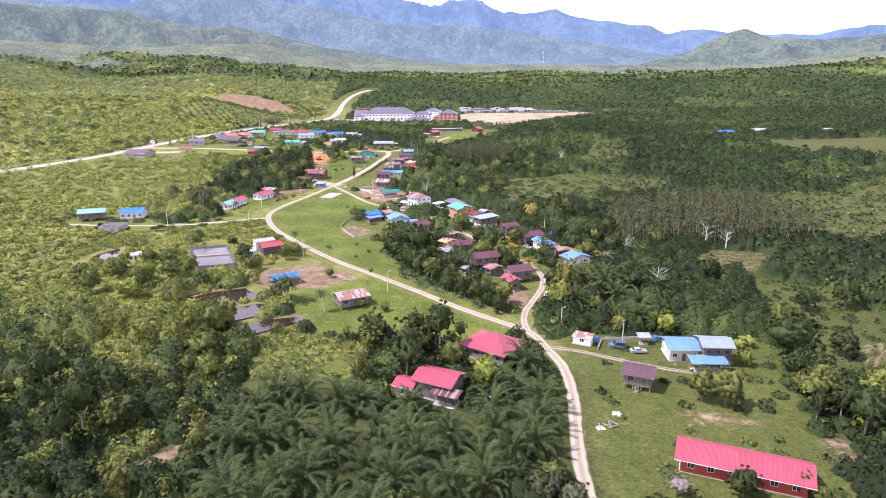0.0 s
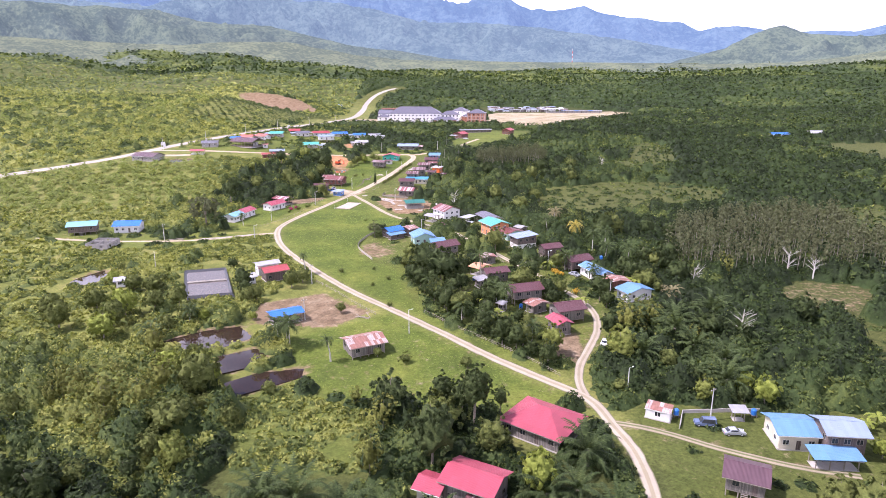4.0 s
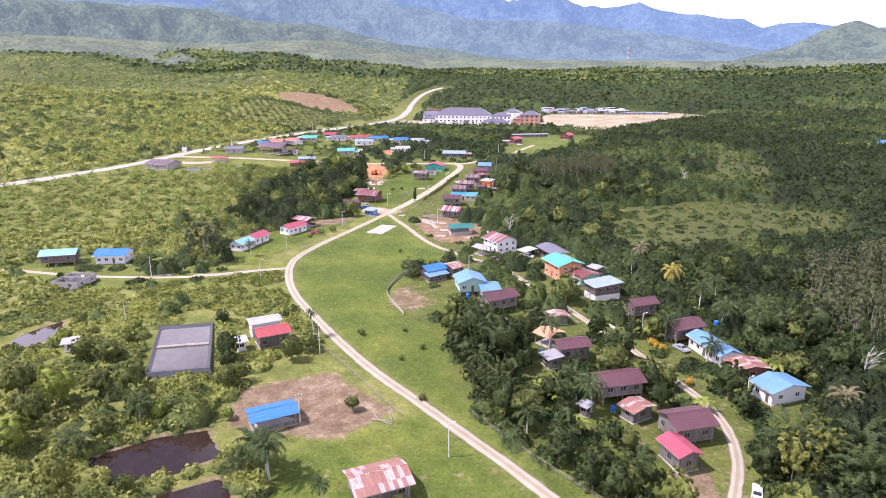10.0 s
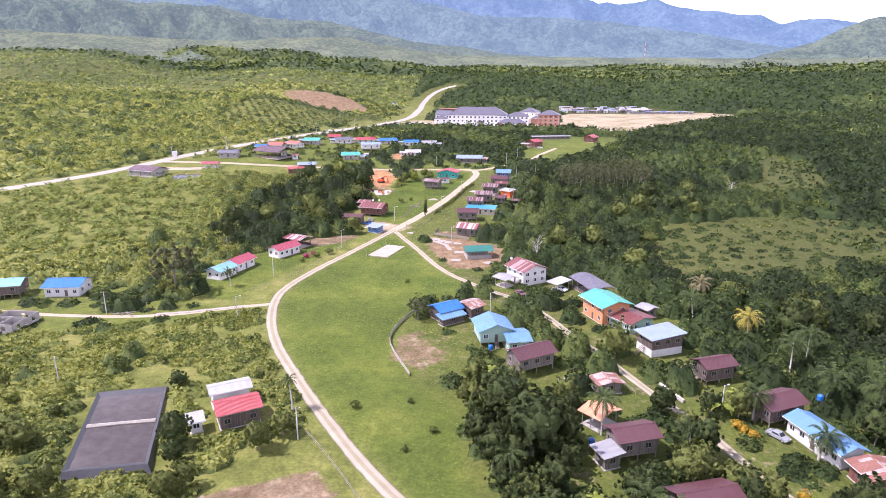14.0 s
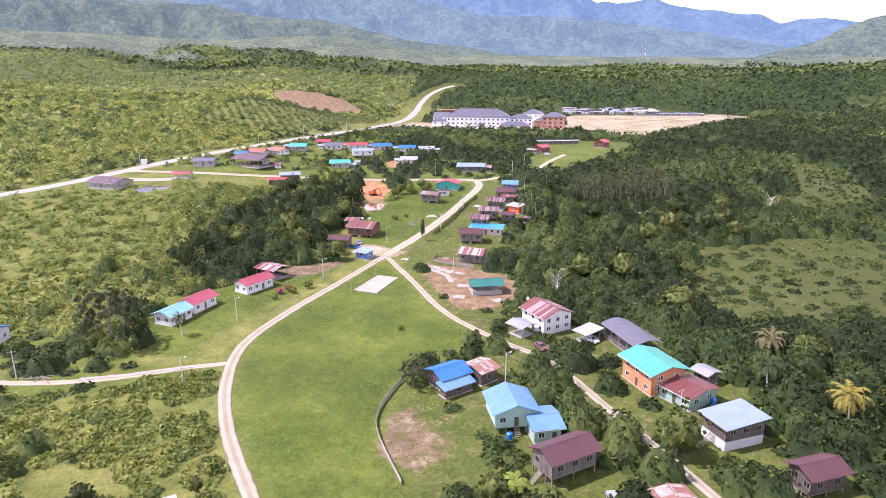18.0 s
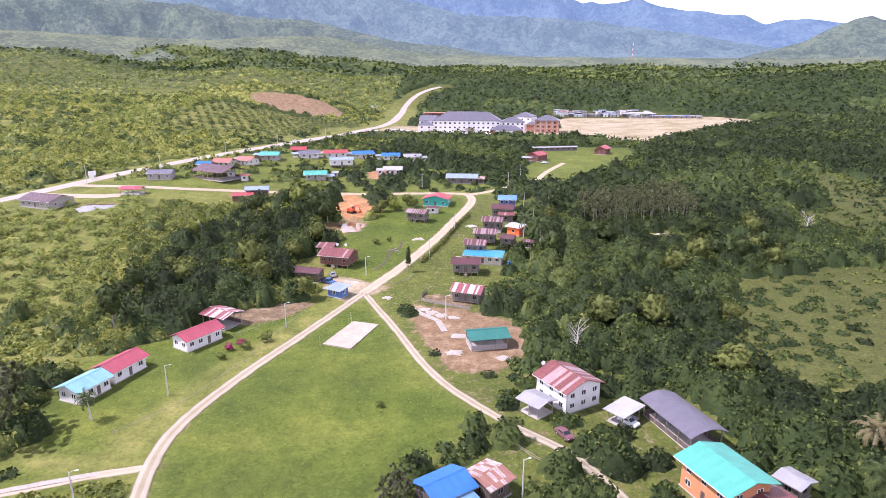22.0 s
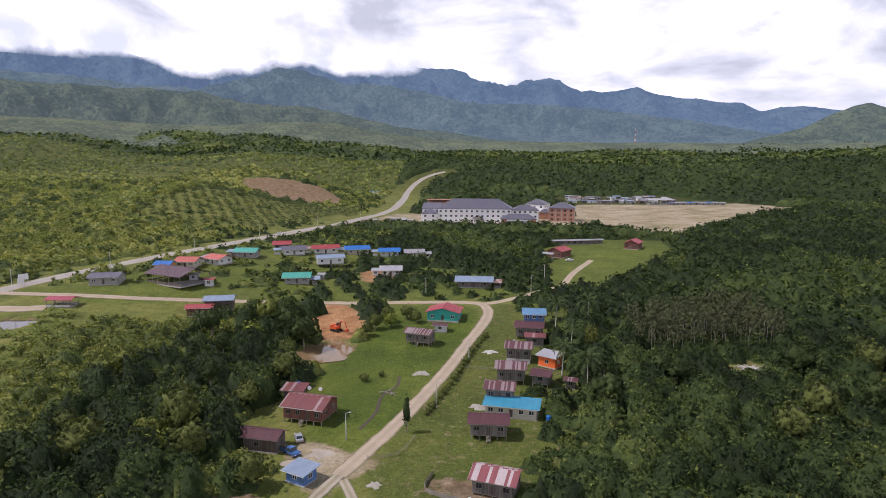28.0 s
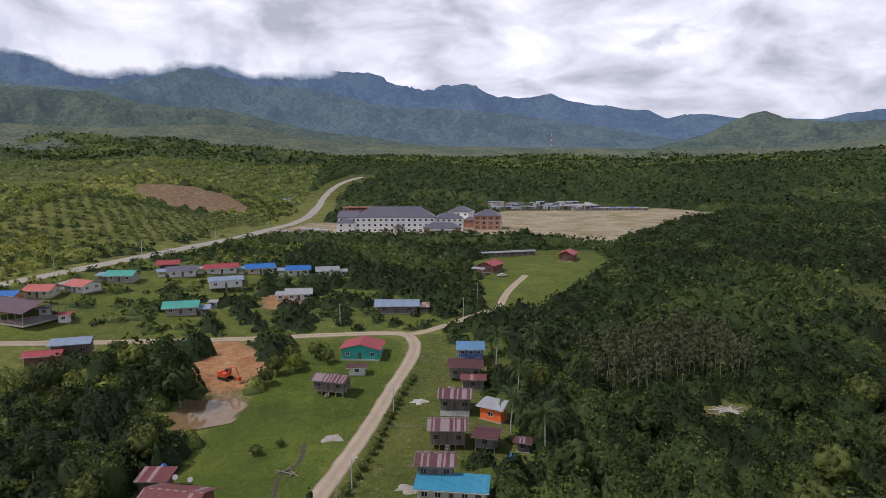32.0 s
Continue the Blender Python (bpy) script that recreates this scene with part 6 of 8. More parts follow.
def frond_form(seed, count, length, droop, rise, leaflets=9, width=0.75, z=0.0):
    """Palm fronds: an arching rib with two rows of leaflets. Returns triangles."""
    rng = np.random.RandomState(seed)
    vs, fs = [], []
    for k in range(count):
        az = k * 2.39996 + rng.uniform(-0.2, 0.2)
        tilt = rise * (1 - 1.5 * (k / count)) + rng.uniform(-0.12, 0.12)
        L = length * rng.uniform(0.82, 1.08)
        h = np.array([math.cos(az), math.sin(az), 0]); sd = np.array([-math.sin(az), math.cos(az), 0])
        tw = rng.uniform(-0.3, 0.3)
        pts = []
        for i in range(leaflets + 2):
            u = i / (leaflets + 1)
            ang = tilt - droop * u * u
            pts.append((h * math.cos(ang) + np.array([0, 0, math.sin(ang)])) * L / (leaflets + 1))
        pts = np.cumsum(pts, 0) + np.array([0, 0, z])
        for i in range(1, leaflets + 1):
            u = i / (leaflets + 1)
            step = pts[i + 1] - pts[i - 1]
            for sgn in (-1, 1):
                wl = width * (math.sin(math.pi * min(1, u * 0.85 + 0.15)) * 0.9 + 0.25) * rng.uniform(0.8, 1.15)
                tip = pts[i] + sgn * sd * wl * math.cos(0.5 + tw * sgn) + np.array([0, 0, -wl * 0.5 * rng.uniform(0.4, 1.2)]) + step * 0.55
                n = len(vs)
                vs += [pts[i] - step * 0.24, pts[i] + step * 0.26, tip]
                fs.append((n, n + 1, n + 2) if sgn > 0 else (n + 1, n, n + 2))
        for i in range(0, leaflets, 2):
            n = len(vs)
            vs += [pts[i] + sd * 0.06, pts[i] - sd * 0.06, pts[min(i + 2, leaflets + 1)]]
            fs.append((n, n + 1, n + 2))
    return np.array(vs), np.array(fs)


# the area of each kind of growth
def masks(x, y):
    d = {}
    clear = np.zeros(x.shape, bool)
    for pts, w in ROADS:
        clear |= line_dist(x, y, pts) < w / 2 + 2.2
    for poly, level in PONDS.values():
        clear |= in_or_near(x, y, poly) < 2.5
    for hx, hy, a, b in HOUSES:
        clear |= np.hypot(x - hx, y - hy) < (a + b) / 2 + 2.6
    for key, poly in DIRT.items():
        clear |= inside(x, y, poly)
    clear |= inside(x, y, COURT)
    lined = [(-117.4, 246), (-105.2, 250.9), (-92.1, 226), (-104.4, 221.3)]
    clear |= in_or_near(x, y, lined) < 2
    open_ = inside(x, y, FIELD) | inside(x, y, GRASS_W) | inside(x, y, EAST_LAWN)
    for poly in MEADOWS:
        open_ |= inside(x, y, poly)
    bare = np.zeros(x.shape, bool)
    for poly in BARE:
        bare |= inside(x, y, poly)
    d["clear"], d["open"], d["bare"] = clear, open_, bare
    homes = np.zeros(x.shape, bool)
    for poly in (VILLAGE, PLATEAU, SCHOOL, HOMES_SW):
        homes |= inside(x, y, poly)
    d["homes"] = homes
    d["lawns"] = inside(x, y, WEST) | inside(x, y, NORTH)
    d["palms"] = inside(x, y, PALM_FIELD)
    d["grove"], d["grove_e"] = inside(x, y, GROVE), inside(x, y, GROVE_E)
    d["marsh"] = inside(x, y, [(-60, 172), (-30, 160), (-28, 140), (-52, 135), (-60, 150)])
    d["rubber"] = inside(x, y, [(52, 262), (75, 330), (120, 352), (175, 345), (150, 275), (120, 262)]) | inside(x, y, RUBBER_N)
    d["scrub"] = inside(x, y, [(-190, 300), (-120, 285), (-104, 290), (-70, 245), (-60, 215), (-90, 205), (-100, 175), (-180, 185), (-260, 270)]) | inside(x, y, [(-260, 300), (-140, 340), (-170, 350), (-210, 345), (-300, 330)])
    d["view"] = (x > -(y + 40) * 0.98) & (x < (y + 70) * 0.78)
    return d


def jitter_grid(seed, x0, x1, y0, y1, step):
    rng = np.random.RandomState(seed)
    xs, ys = np.meshgrid(np.arange(x0, x1, step), np.arange(y0, y1, step))
    xs = xs + (np.arange(xs.shape[0]) % 2)[:, None] * step / 2
    return (xs + rng.uniform(-0.42, 0.42, xs.shape) * step).ravel(), (ys + rng.uniform(-0.42, 0.42, ys.shape) * step).ravel()


FORMS = {
    "broad": [crown_form(10 + k, 3.8 + 0.4 * (k % 3), 7.6 + 0.5 * k, 1.2, 80, 30, 0.33, 2, body_size=0.8) for k in range(5)],
    "tall": [crown_form(30 + k, 3.2, 12.0, 3.4, 66, 28, 0.33, 2, body_size=0.76) for k in range(3)],
    "bamboo": [crown_form(40 + k, 3.8, 9.5, 0.3, 56, 24, 0.25, 1, "fan", 0.5) for k in range(3)],
    "lo_slim": [crown_form(88 + k, 1.7, 10.5, 4.2, 16, 7, 0.40, 0, body_size=0.4) for k in range(3)],
}


def stuff(name, label, category, mat, places, forms, seed):
    """Many plants in one mesh. places: x, y, size."""
    rng = np.random.RandomState(seed)
    out_v, out_f, n = [], [], 0
    forms = [(f[0], f[1]) for f in forms]
    px = np.array([p[0] for p in places]); py = np.array([p[1] for p in places])
    zs = gz(px, py)
    for (x, y, s), z in zip(places, zs):
        v, f = forms[rng.randint(len(forms))]
        a = rng.uniform(0, 6.283)
        c, si = math.cos(a) * s, math.sin(a) * s
        R = np.array([[c, si, 0], [-si, c, 0], [0, 0, s * rng.uniform(0.85, 1.2)]])
        out_v.append(v @ R + np.array([x, y, z - 0.05])); out_f.append(f + n); n += len(v)
    if not out_v:
        return None
    me = quick_mesh(name, np.concatenate(out_v), np.concatenate(out_f), M[mat])
    me.polygons.foreach_set("use_smooth", [True] * len(me.polygons))
    return tagged(new(name, me), label, category, kind="stuff")


def leaf_mass(name, label, category, plants, step, density, size, mat, seed, rough=0.13, lobes=6):
    """Growth that closes over the ground: a lobed dome for each plant (x, y, height, radius, tone), roughened and set with loose leaf sprays all over."""
    rng = np.random.RandomState(seed)
    p = np.array(plants, float)
    p[:, 2] = np.minimum(p[:, 2], p[:, 3] * 1.7)
    p = np.column_stack([p[:, :2], np.zeros(len(p)), p[:, 2:]])          # x, y, base, rise, radius, tone
    big = p[p[:, 4] > 2.0] if lobes else p[:0]
    if len(big):
        big = np.repeat(big, lobes, 0)
        a, o = rng.uniform(0, 2 * math.pi, len(big)), rng.uniform(0.25, 0.8, len(big))
        r = big[:, 4] * rng.uniform(0.3, 0.52, len(big))
        hz = big[:, 3] * np.sqrt(1 - o * o) * rng.uniform(0.85, 1.12, len(big))
        rise = np.minimum(r * 0.95, hz)
        p = np.concatenate([p, np.column_stack([big[:, 0] + np.cos(a) * o * big[:, 4], big[:, 1] + np.sin(a) * o * big[:, 4], hz - rise * 0.7, rise, r, big[:, 5] + rng.normal(size=len(big)) * 0.07])])
    x0, y0 = p[:, 0].min() - 12, p[:, 1].min() - 12
    gw, gh = int((p[:, 0].max() + 12 - x0) / step) + 2, int((p[:, 1].max() + 12 - y0) / step) + 2
    xs, ys = x0 + np.arange(gw) * step, y0 + np.arange(gh) * step
    H, T = np.full((gh, gw), -0.5), np.full((gh, gw), 0.3)
    for x, y, base, h, r, t in p:
        i0, i1, j0, j1 = int((x - r - x0) / step), int((x + r - x0) / step) + 2, int((y - r - y0) / step), int((y + r - y0) / step) + 2
        d2 = ((xs[i0:i1] - x) / r)[None, :] ** 2 + ((ys[j0:j1] - y) / r)[:, None] ** 2
        z = np.where(d2 < 1, base + h * np.sqrt(np.clip(1 - d2, 0, 1)), -0.5)
        m = z > H[j0:j1, i0:i1]
        H[j0:j1, i0:i1][m] = z[m]; T[j0:j1, i0:i1][m] = t
    xx, yy = np.meshgrid(xs, ys)
    xx, yy = xx + rng.uniform(-0.3, 0.3, xx.shape) * step, yy + rng.uniform(-0.3, 0.3, xx.shape) * step
    up = np.maximum(H, 0)
    body = np.stack([xx, yy, gz(xx, yy) + H * 0.82 + rng.normal(size=H.shape) * rough * np.minimum(up, 6)], -1).reshape(-1, 3)
    ix = np.arange(gw * gh).reshape(gh, gw)
    q = np.stack([ix[:-1, :-1], ix[:-1, 1:], ix[1:, 1:], ix[1:, :-1]], -1).reshape(-1, 4)
    q = q[(H.ravel()[q] > 0.1).any(1)]
    used, q = np.unique(q, return_inverse=True)
    q = q.reshape(-1, 4)
    body, tone = body[used], T.ravel()[used]
    # the loose sprays
    k = np.repeat(np.arange(len(p)), rng.poisson(density * math.pi * p[:, 4] ** 2))
    lz, a = rng.uniform(0.05, 1.0, len(k)), rng.uniform(0, 2 * math.pi, len(k))
    P = p[k]
    flat = np.sqrt(1 - lz * lz) * 1.05
    lx, ly = flat * np.cos(a), flat * np.sin(a)
    cx, cy, cz = P[:, 0] + lx * P[:, 4], P[:, 1] + ly * P[:, 4], P[:, 2] + P[:, 3] * lz
    keep = cz > H[np.clip(((cy - y0) / step + 0.5).astype(int), 0, gh - 1), np.clip(((cx - x0) / step + 0.5).astype(int), 0, gw - 1)] - 0.45
    P, lx, ly, lz, cx, cy, cz = (v[keep] for v in (P, lx, ly, lz, cx, cy, cz))
    n = len(P)
    sz = size * rng.uniform(0.55, 1.4, n)
    c = np.stack([cx, cy, gz(cx, cy) + cz + rng.uniform(-0.3, 0.9, n) * sz], -1)
    nn = np.stack([lx, ly, lz + 0.2], -1) + rng.normal(size=(n, 3)) * 0.6
    nn /= np.linalg.norm(nn, axis=1)[:, None]
    t = np.cross(nn, rng.normal(size=(n, 3))); t /= np.linalg.norm(t, axis=1)[:, None] + 1e-9
    b = np.cross(nn, t)
    s1, kk = sz[:, None], rng.uniform(0.4, 0.75, n)[:, None]
    leaves = np.stack([c - t * s1, c - b * s1 * kk + nn * s1 * 0.2, c + t * s1 - nn * s1 * 0.3, c + b * s1 * kk + nn * s1 * 0.12], 1).reshape(-1, 3)
    me = quick_mesh(name, np.concatenate([body, leaves]), np.concatenate([q, np.arange(n * 4).reshape(-1, 4) + len(body)]), M[mat])
    me.polygons.foreach_set("use_smooth", [True] * len(me.polygons))
    at = me.attributes.new("tone", "FLOAT", "POINT")
    at.data.foreach_set("value", np.concatenate([tone, np.repeat(P[:, 5] + rng.normal(size=n) * 0.13, 4)]).astype(np.float32))
    return tagged(new(name, me), label, category, kind="stuff")


def trunks_stuff(name, label, mat, places, height, r):
    """Bare stems under the crowns of the woods."""
    s = Shape()
    rng = random.Random(3)
    vs, fs = [], []
    for x, y, k in places:
        z = ground_at(x, y)
        n = len(vs)
        dx, dy = rng.uniform(-0.4, 0.4), rng.uniform(-0.4, 0.4)
        for (ox, oy, zz, rr) in ((0, 0, -0.3, r * k), (dx, dy, height * k, r * k * 0.4)):
            vs += [(x + ox + rr * math.cos(t), y + oy + rr * math.sin(t), z + zz) for t in (0, 1.57, 3.14, 4.71)]
        fs += [(n + i, n + (i + 1) % 4, n + 4 + (i + 1) % 4, n + 4 + i) for i in range(4)]
    return tagged(new(name, mesh_of(name, vs, fs, M[mat])), label, "tree trunks", kind="stuff")


X, Y = jitter_grid(1, -420, 420, 62, 760, 5.0)
D = masks(X, Y)
rng = np.random.RandomState(8)
U, V = rng.uniform(size=X.shape), rng.uniform(size=X.shape)
patch = np.sin(X / 23 + 1.7 * np.sin(Y / 31)) * np.sin(Y / 27 + 0.8) + 0.6 * np.sin(X / 9 + Y / 13)
patch2 = np.sin(X / 37 + 2 * np.sin(Y / 53) + 2) * np.sin(Y / 41 + 0.5 * np.sin(X / 19))
free = ~D["clear"] & ~D["open"] & D["view"] & ~D["bare"]
for pts, w in ROADS:
    free &= line_dist(X, Y, pts) > w / 2 + np.where(D["homes"] & (Y < 345), 2.2, 4.2)
for hx, hy, a, b in HOUSES:
    free &= np.hypot(X - hx, (Y - hy + 4.0) / 1.6) > (a + b) / 2 + 3.0
for poly, level in PONDS.values():
    free &= (in_or_near(X, Y, poly) > 4) & (in_or_near(X, Y + 6, poly) > 3)
for poly in MEADOWS:
    free &= ~inside(X, Y + 7, poly)
wooded = free & ~D["homes"] & ~D["lawns"] & ~D["palms"] & ~D["grove"] & ~D["marsh"] & ~D["scrub"] & ~D["rubber"] & (~D["grove_e"] | (U < 0.55))
west_far = (X < -150) & (Y > 300) & ~((Y < 460) & (X > -200) & (Y > 372))
wooded &= ~west_far | (U < 0.12)
wooded &= ~((X > 60) & (Y > 230) & (patch2 > 0.2) & (U > 0.25))          # thin places in the eastern forest
road_side = line_dist(X, Y, HIGHWAY) < 26
wooded &= ~road_side | (U < 0.08)
wooded &= ~((Y > 748) & (X < 30))
wooded &= ~inside(X, Y, LOW_GROWTH) | (U < 0.06)
wooded &= ~inside(X, Y, PALM_HILL)
homes = free & D["homes"] & (U < np.where(X < -105, np.where(Y > 500, 0.34, 0.12), np.where(Y > 500, 0.26, np.where(Y > 262, 0.46, 0.6))))
free &= ~inside(X, Y, [(-94, 394), (-63, 394), (-61, 425), (-63, 520), (-76, 522), (-86, 455)])
free &= ~((X > -150) & (X < -104) & (Y > 279) & (Y < 301))
free &= ~((X > -128) & (X < -104) & (Y > 296) & (Y < 345))
free &= ~((X > -80) & (X < -40) & (Y > 198) & (Y < 246))
wooded &= free
scr = free & D["scrub"] & (U < np.where((X < -100) & (Y > 250), 0.04, 0.14))
lawn_trees = free & D["lawns"] & (U < 0.02)

tree_places = {"broad": [], "tall": [], "bamboo": []}
near_plants, mid_plants = [], []
for x, y, u, v, p, q, a, b, c, l in zip(X, Y, U, V, patch, patch2, wooded, homes, scr, lawn_trees):
    if not (a or b or c or l):
        continue
    close = (y < 170 and -110 < x < 105) or (b and y < 345) or (c and y < 265 and x > -150) or (a and y < 290 and -95 < x < 58) or (-140 < x < -95 and 360 < y < 440) or l
    size = 0.4 + 0.95 * v * v + 0.12 * (p > 0)
    if b or l:
        size = (0.5 if y < 262 else 0.36) + 0.45 * v
    if c:
        size = 0.25 + 0.4 * v
    if -150 < x < -95 and 360 < y < 480:
        size *= 1.2
    off = abs(x - float(np.interp(y - 100, [0, 320], [0, -56])))
    tall_one = a and off < 110 and 215 < y < 480 and (u * 331) % 1 < 0.06
    if tall_one:
        size = 0.85 + 0.5 * v
    kind = "bamboo" if (p > (0.2 if x < -20 and y < 172 else 0.62 if x < 20 else 0.85) and not b) else "tall" if (p < -0.8 and not b) else "broad"
    if x > 20 and u < 0.2:
        kind = "broad"
    if tall_one or close and (b or l or (u * 613) % 1 < 0.42) and sum(map(len, tree_places.values())) < 330:
        tree_places[kind].append((x, y, size, u))
        continue
    edge_bamboo = -46 < x < -8 and 372 < y < 500 and u * 977 % 1 < 0.6
    # east of x = 10 most plants turn dark, which paints in cloud shade
    tone = 0.50 if kind == "bamboo" or edge_bamboo else 0.36 if q + 0.5 * p + 0.8 * (u * 577 % 1) > (0.6 if x < 10 else 0.9) else 0.14
    if x < -60 and y < 500:
        tone += 0.32
    if x < -40 and y < 130:
        tone = 0.2
    if -165 < x < -98 and 352 < y < 505:
        tone, size = 0.15 + 0.22 * (u * 977 % 1), size * 1.15
    elif x < -150:
        tone, size = 0.6 + 0.25 * (u * 977 % 1), size * 0.6
    if y > 600 and -220 < x < -20:
        size *= 0.75
    tall = {"broad": 7.6, "bamboo": 7.4, "tall": 10.0}[kind] * size
    (near_plants if off < 140 and y < 490 else mid_plants).append((x, y, tall, (2.6 if kind != "broad" else 3.5) * (0.45 + 0.6 * size), tone + 0.16 * ((u * 313) % 1 - 0.5)))

TREE_LABEL = {"broad": "round-crowned broadleaf tree with dense green leaves", "tall": "tall forest tree with a high dark crown", "bamboo": "feathery yellow-green bamboo clump"}
for kind, places in tree_places.items():
    forms = FORMS[kind]
    parents = []
    mats = ["leaf", "leaf_dark", "leaf", "leaf_lime", "scrub"] if kind == "broad" else ["leaf_dark"] if kind == "tall" else ["bamboo"]
    protos = {}
    for i, (v, f, cs) in enumerate(forms):
        tr = trunk_shape(i, {"broad": 6.0, "tall": 9.5, "bamboo": 6}[kind], {"broad": 0.22, "tall": 0.24, "bamboo": 0.1}[kind], cs)
        tm = tr.mesh("trunk", M["trunk"])
        for mt in set(mats):
            cm = quick_mesh("crown", v, f, M[mt])
            cm.polygons.foreach_set("use_smooth", [True] * len(cm.polygons))
            protos[i, mt] = (tm, cm)
    rr = random.Random(12)
    for x, y, s, u in places:
        i = rr.randrange(len(forms))
        mt = rr.choice(mats) if kind != "broad" or not (x < -45 and (y < 265 or 350 < y < 500)) else rr.choice(["leaf", "leaf", "leaf_lime", "scrub"]) if y > 135 else rr.choice(["leaf_dark", "leaf_dark", "leaf"])
        # dark kinds prevail here, also to stand for the cloud shade
        if kind == "broad" and x > -45 and y > 200:
            mt = rr.choice(["leaf_dark", "leaf_dark", "leaf"])
        tm, cm = protos[i, mt]
        nm = {"broad": "tree", "tall": "tree", "bamboo": "bamboo_clump"}[kind]
        t = tagged(new(nm, tm), TREE_LABEL[kind], "bamboo" if kind == "bamboo" else "tree", group="trees around the village")
        t.matrix_world = pose(x, y, ground_at(x, y), 0, 0, rr.uniform(0, 360)) @ Matrix.Diagonal((s, s, s * rr.uniform(0.85, 1.15), 1))
        c = new("crown", cm); c.parent = t

Xr, Yr = (np.concatenate(v) for v in zip(jitter_grid(2, 48, 180, 258, 356, 4.4), jitter_grid(3, -30, 30, 464, 516, 3.6)))
Dr = masks(Xr, Yr)
rubber = [(x, y, 0.8 + 0.4 * u) for x, y, u, ok in zip(Xr, Yr, np.random.RandomState(3).uniform(size=Xr.shape), Dr["rubber"] & ~Dr["open"]) if ok]
stuff("rubber_plantation", "slender grey-green rubber trees in a stand", "forest", "leaf_grey", rubber, FORMS["lo_slim"], 5)
trunks_stuff("rubber_stems", "pale slender stems of the rubber trees", "timber", rubber, 8, 0.11)

# oil palms
palm_v = [frond_form(200 + k, 32, 6.0, 1.45, 1.38, 17, 0.85, 2.8) for k in range(4)]
palm_m = [quick_mesh("fronds", v, f, M["frond"]) for v, f in palm_v]
palm_t = [Shape().tube([(0, 0, -0.4), (0, 0, 0.6), (0, 0, 2.7)], [0.42, 0.36, 0.3], 8).mesh("trunk", M["trunk"]) for _ in range(1)]
Xp, Yp = jitter_grid(4, -70, 120, 80, 226, 8.3)
Dp = masks(Xp, Yp)
rr = random.Random(2)
for x, y, ok, east in zip(Xp, Yp, (Dp["grove"] | Dp["grove_e"]) & ~Dp["clear"], Dp["grove_e"]):
    if ok and (not east or rr.random() < 0.5):
        s = rr.uniform(0.9, 1.3)
        t = tagged(new("oil_palm", palm_t[0]), "oil palm with arching dark green fronds", "palm", group="oil palms of the grove")
        t.matrix_world = pose(x, y, ground_at(x, y), rr.uniform(-5, 5), rr.uniform(-5, 5), rr.uniform(0, 360)) @ Matrix.Diagonal((s, s, s, 1))
        c = new("fronds", rr.choice(palm_m)); c.parent = t
lo_palm = [frond_form(220 + k, 18, 3.4, 1.5, 1.2, 5, 0.9, 1.0) for k in range(4)]
Xf, Yf = jitter_grid(5, -330, -160, 315, 480, 7.4)
Df = masks(Xf, Yf)
stuff("young_oil_palms", "young oil palms in rows on a slope", "palms", "palm_young", [(x, y, 0.8 + 0.25 * u) for x, y, u, ok in zip(Xf, Yf, np.random.RandomState(6).uniform(size=Xf.shape), Df["palms"] & ~Df["clear"]) if ok], lo_palm, 6)
Xh, Yh = np.meshgrid(np.arange(-345, -205, 8.8), np.arange(620, 880, 12.5))
ok = inside(Xh, Yh, PALM_HILL) & (line_dist(Xh, Yh, HIGHWAY) > 16)
stuff("plantation_palms", "oil palms planted in rows on the hillside", "palms", "frond", [(x, y, 0.9) for x, y in zip(Xh[ok] + rng.uniform(-0.8, 0.8, ok.sum()), Yh[ok] + rng.uniform(-0.8, 0.8, ok.sum()))], lo_palm, 7)
Xo, Yo = jitter_grid(28, -560, -240, 440, 800, 10.5)
ok = (Xo > -(Yo + 40) * 0.96) & (line_dist(Xo, Yo, HIGHWAY) > 22) & ~inside(Xo, Yo, PALM_HILL) & ~inside(Xo, Yo, PALM_FIELD) & ~inside(Xo, Yo, PLATEAU) & (Xo < np.interp(Yo, [440, 560, 700, 800], [-280, -240, -250, -330]))
ok &= np.sin(Xo / 31 + 1.2 * np.sin(Yo / 43)) + np.sin(Yo / 29 + Xo / 70) > -0.5
stuff("plantation_palms", "grown oil palms among brush beyond the main road", "palms", "palm_young", [(x, y, 0.95 + 0.4 * u) for x, y, u in zip(Xo[ok], Yo[ok], np.random.RandomState(29).uniform(size=ok.sum()))], lo_palm, 8)


def coconut(x, y, height, label, mat="frond", size=1.0, seed=0, name="coconut_palm"):
    rr = random.Random(seed)
    lx, ly = rr.uniform(-0.8, 0.8), rr.uniform(-0.8, 0.8)
    s = Shape().tube([(0, 0, -0.4), (lx * 0.15, ly * 0.15, height * 0.4), (lx * 0.6, ly * 0.6, height * 0.75), (lx, ly, height)], [0.24, 0.17, 0.14, 0.12], 8)
    t = tagged(new(name, s.mesh("trunk", M["pale_trunk"])), label, "palm")
    t.matrix_world = pose(x, y, ground_at(x, y), 0, 0, rr.uniform(0, 360))
    v, f = frond_form(seed, 24, 4.3 * size, 1.9, 1.1, 11, 0.75 * size, height)
    c = new("fronds", quick_mesh("fronds", v + np.array([lx, ly, 0]), f, M[mat])); c.parent = t


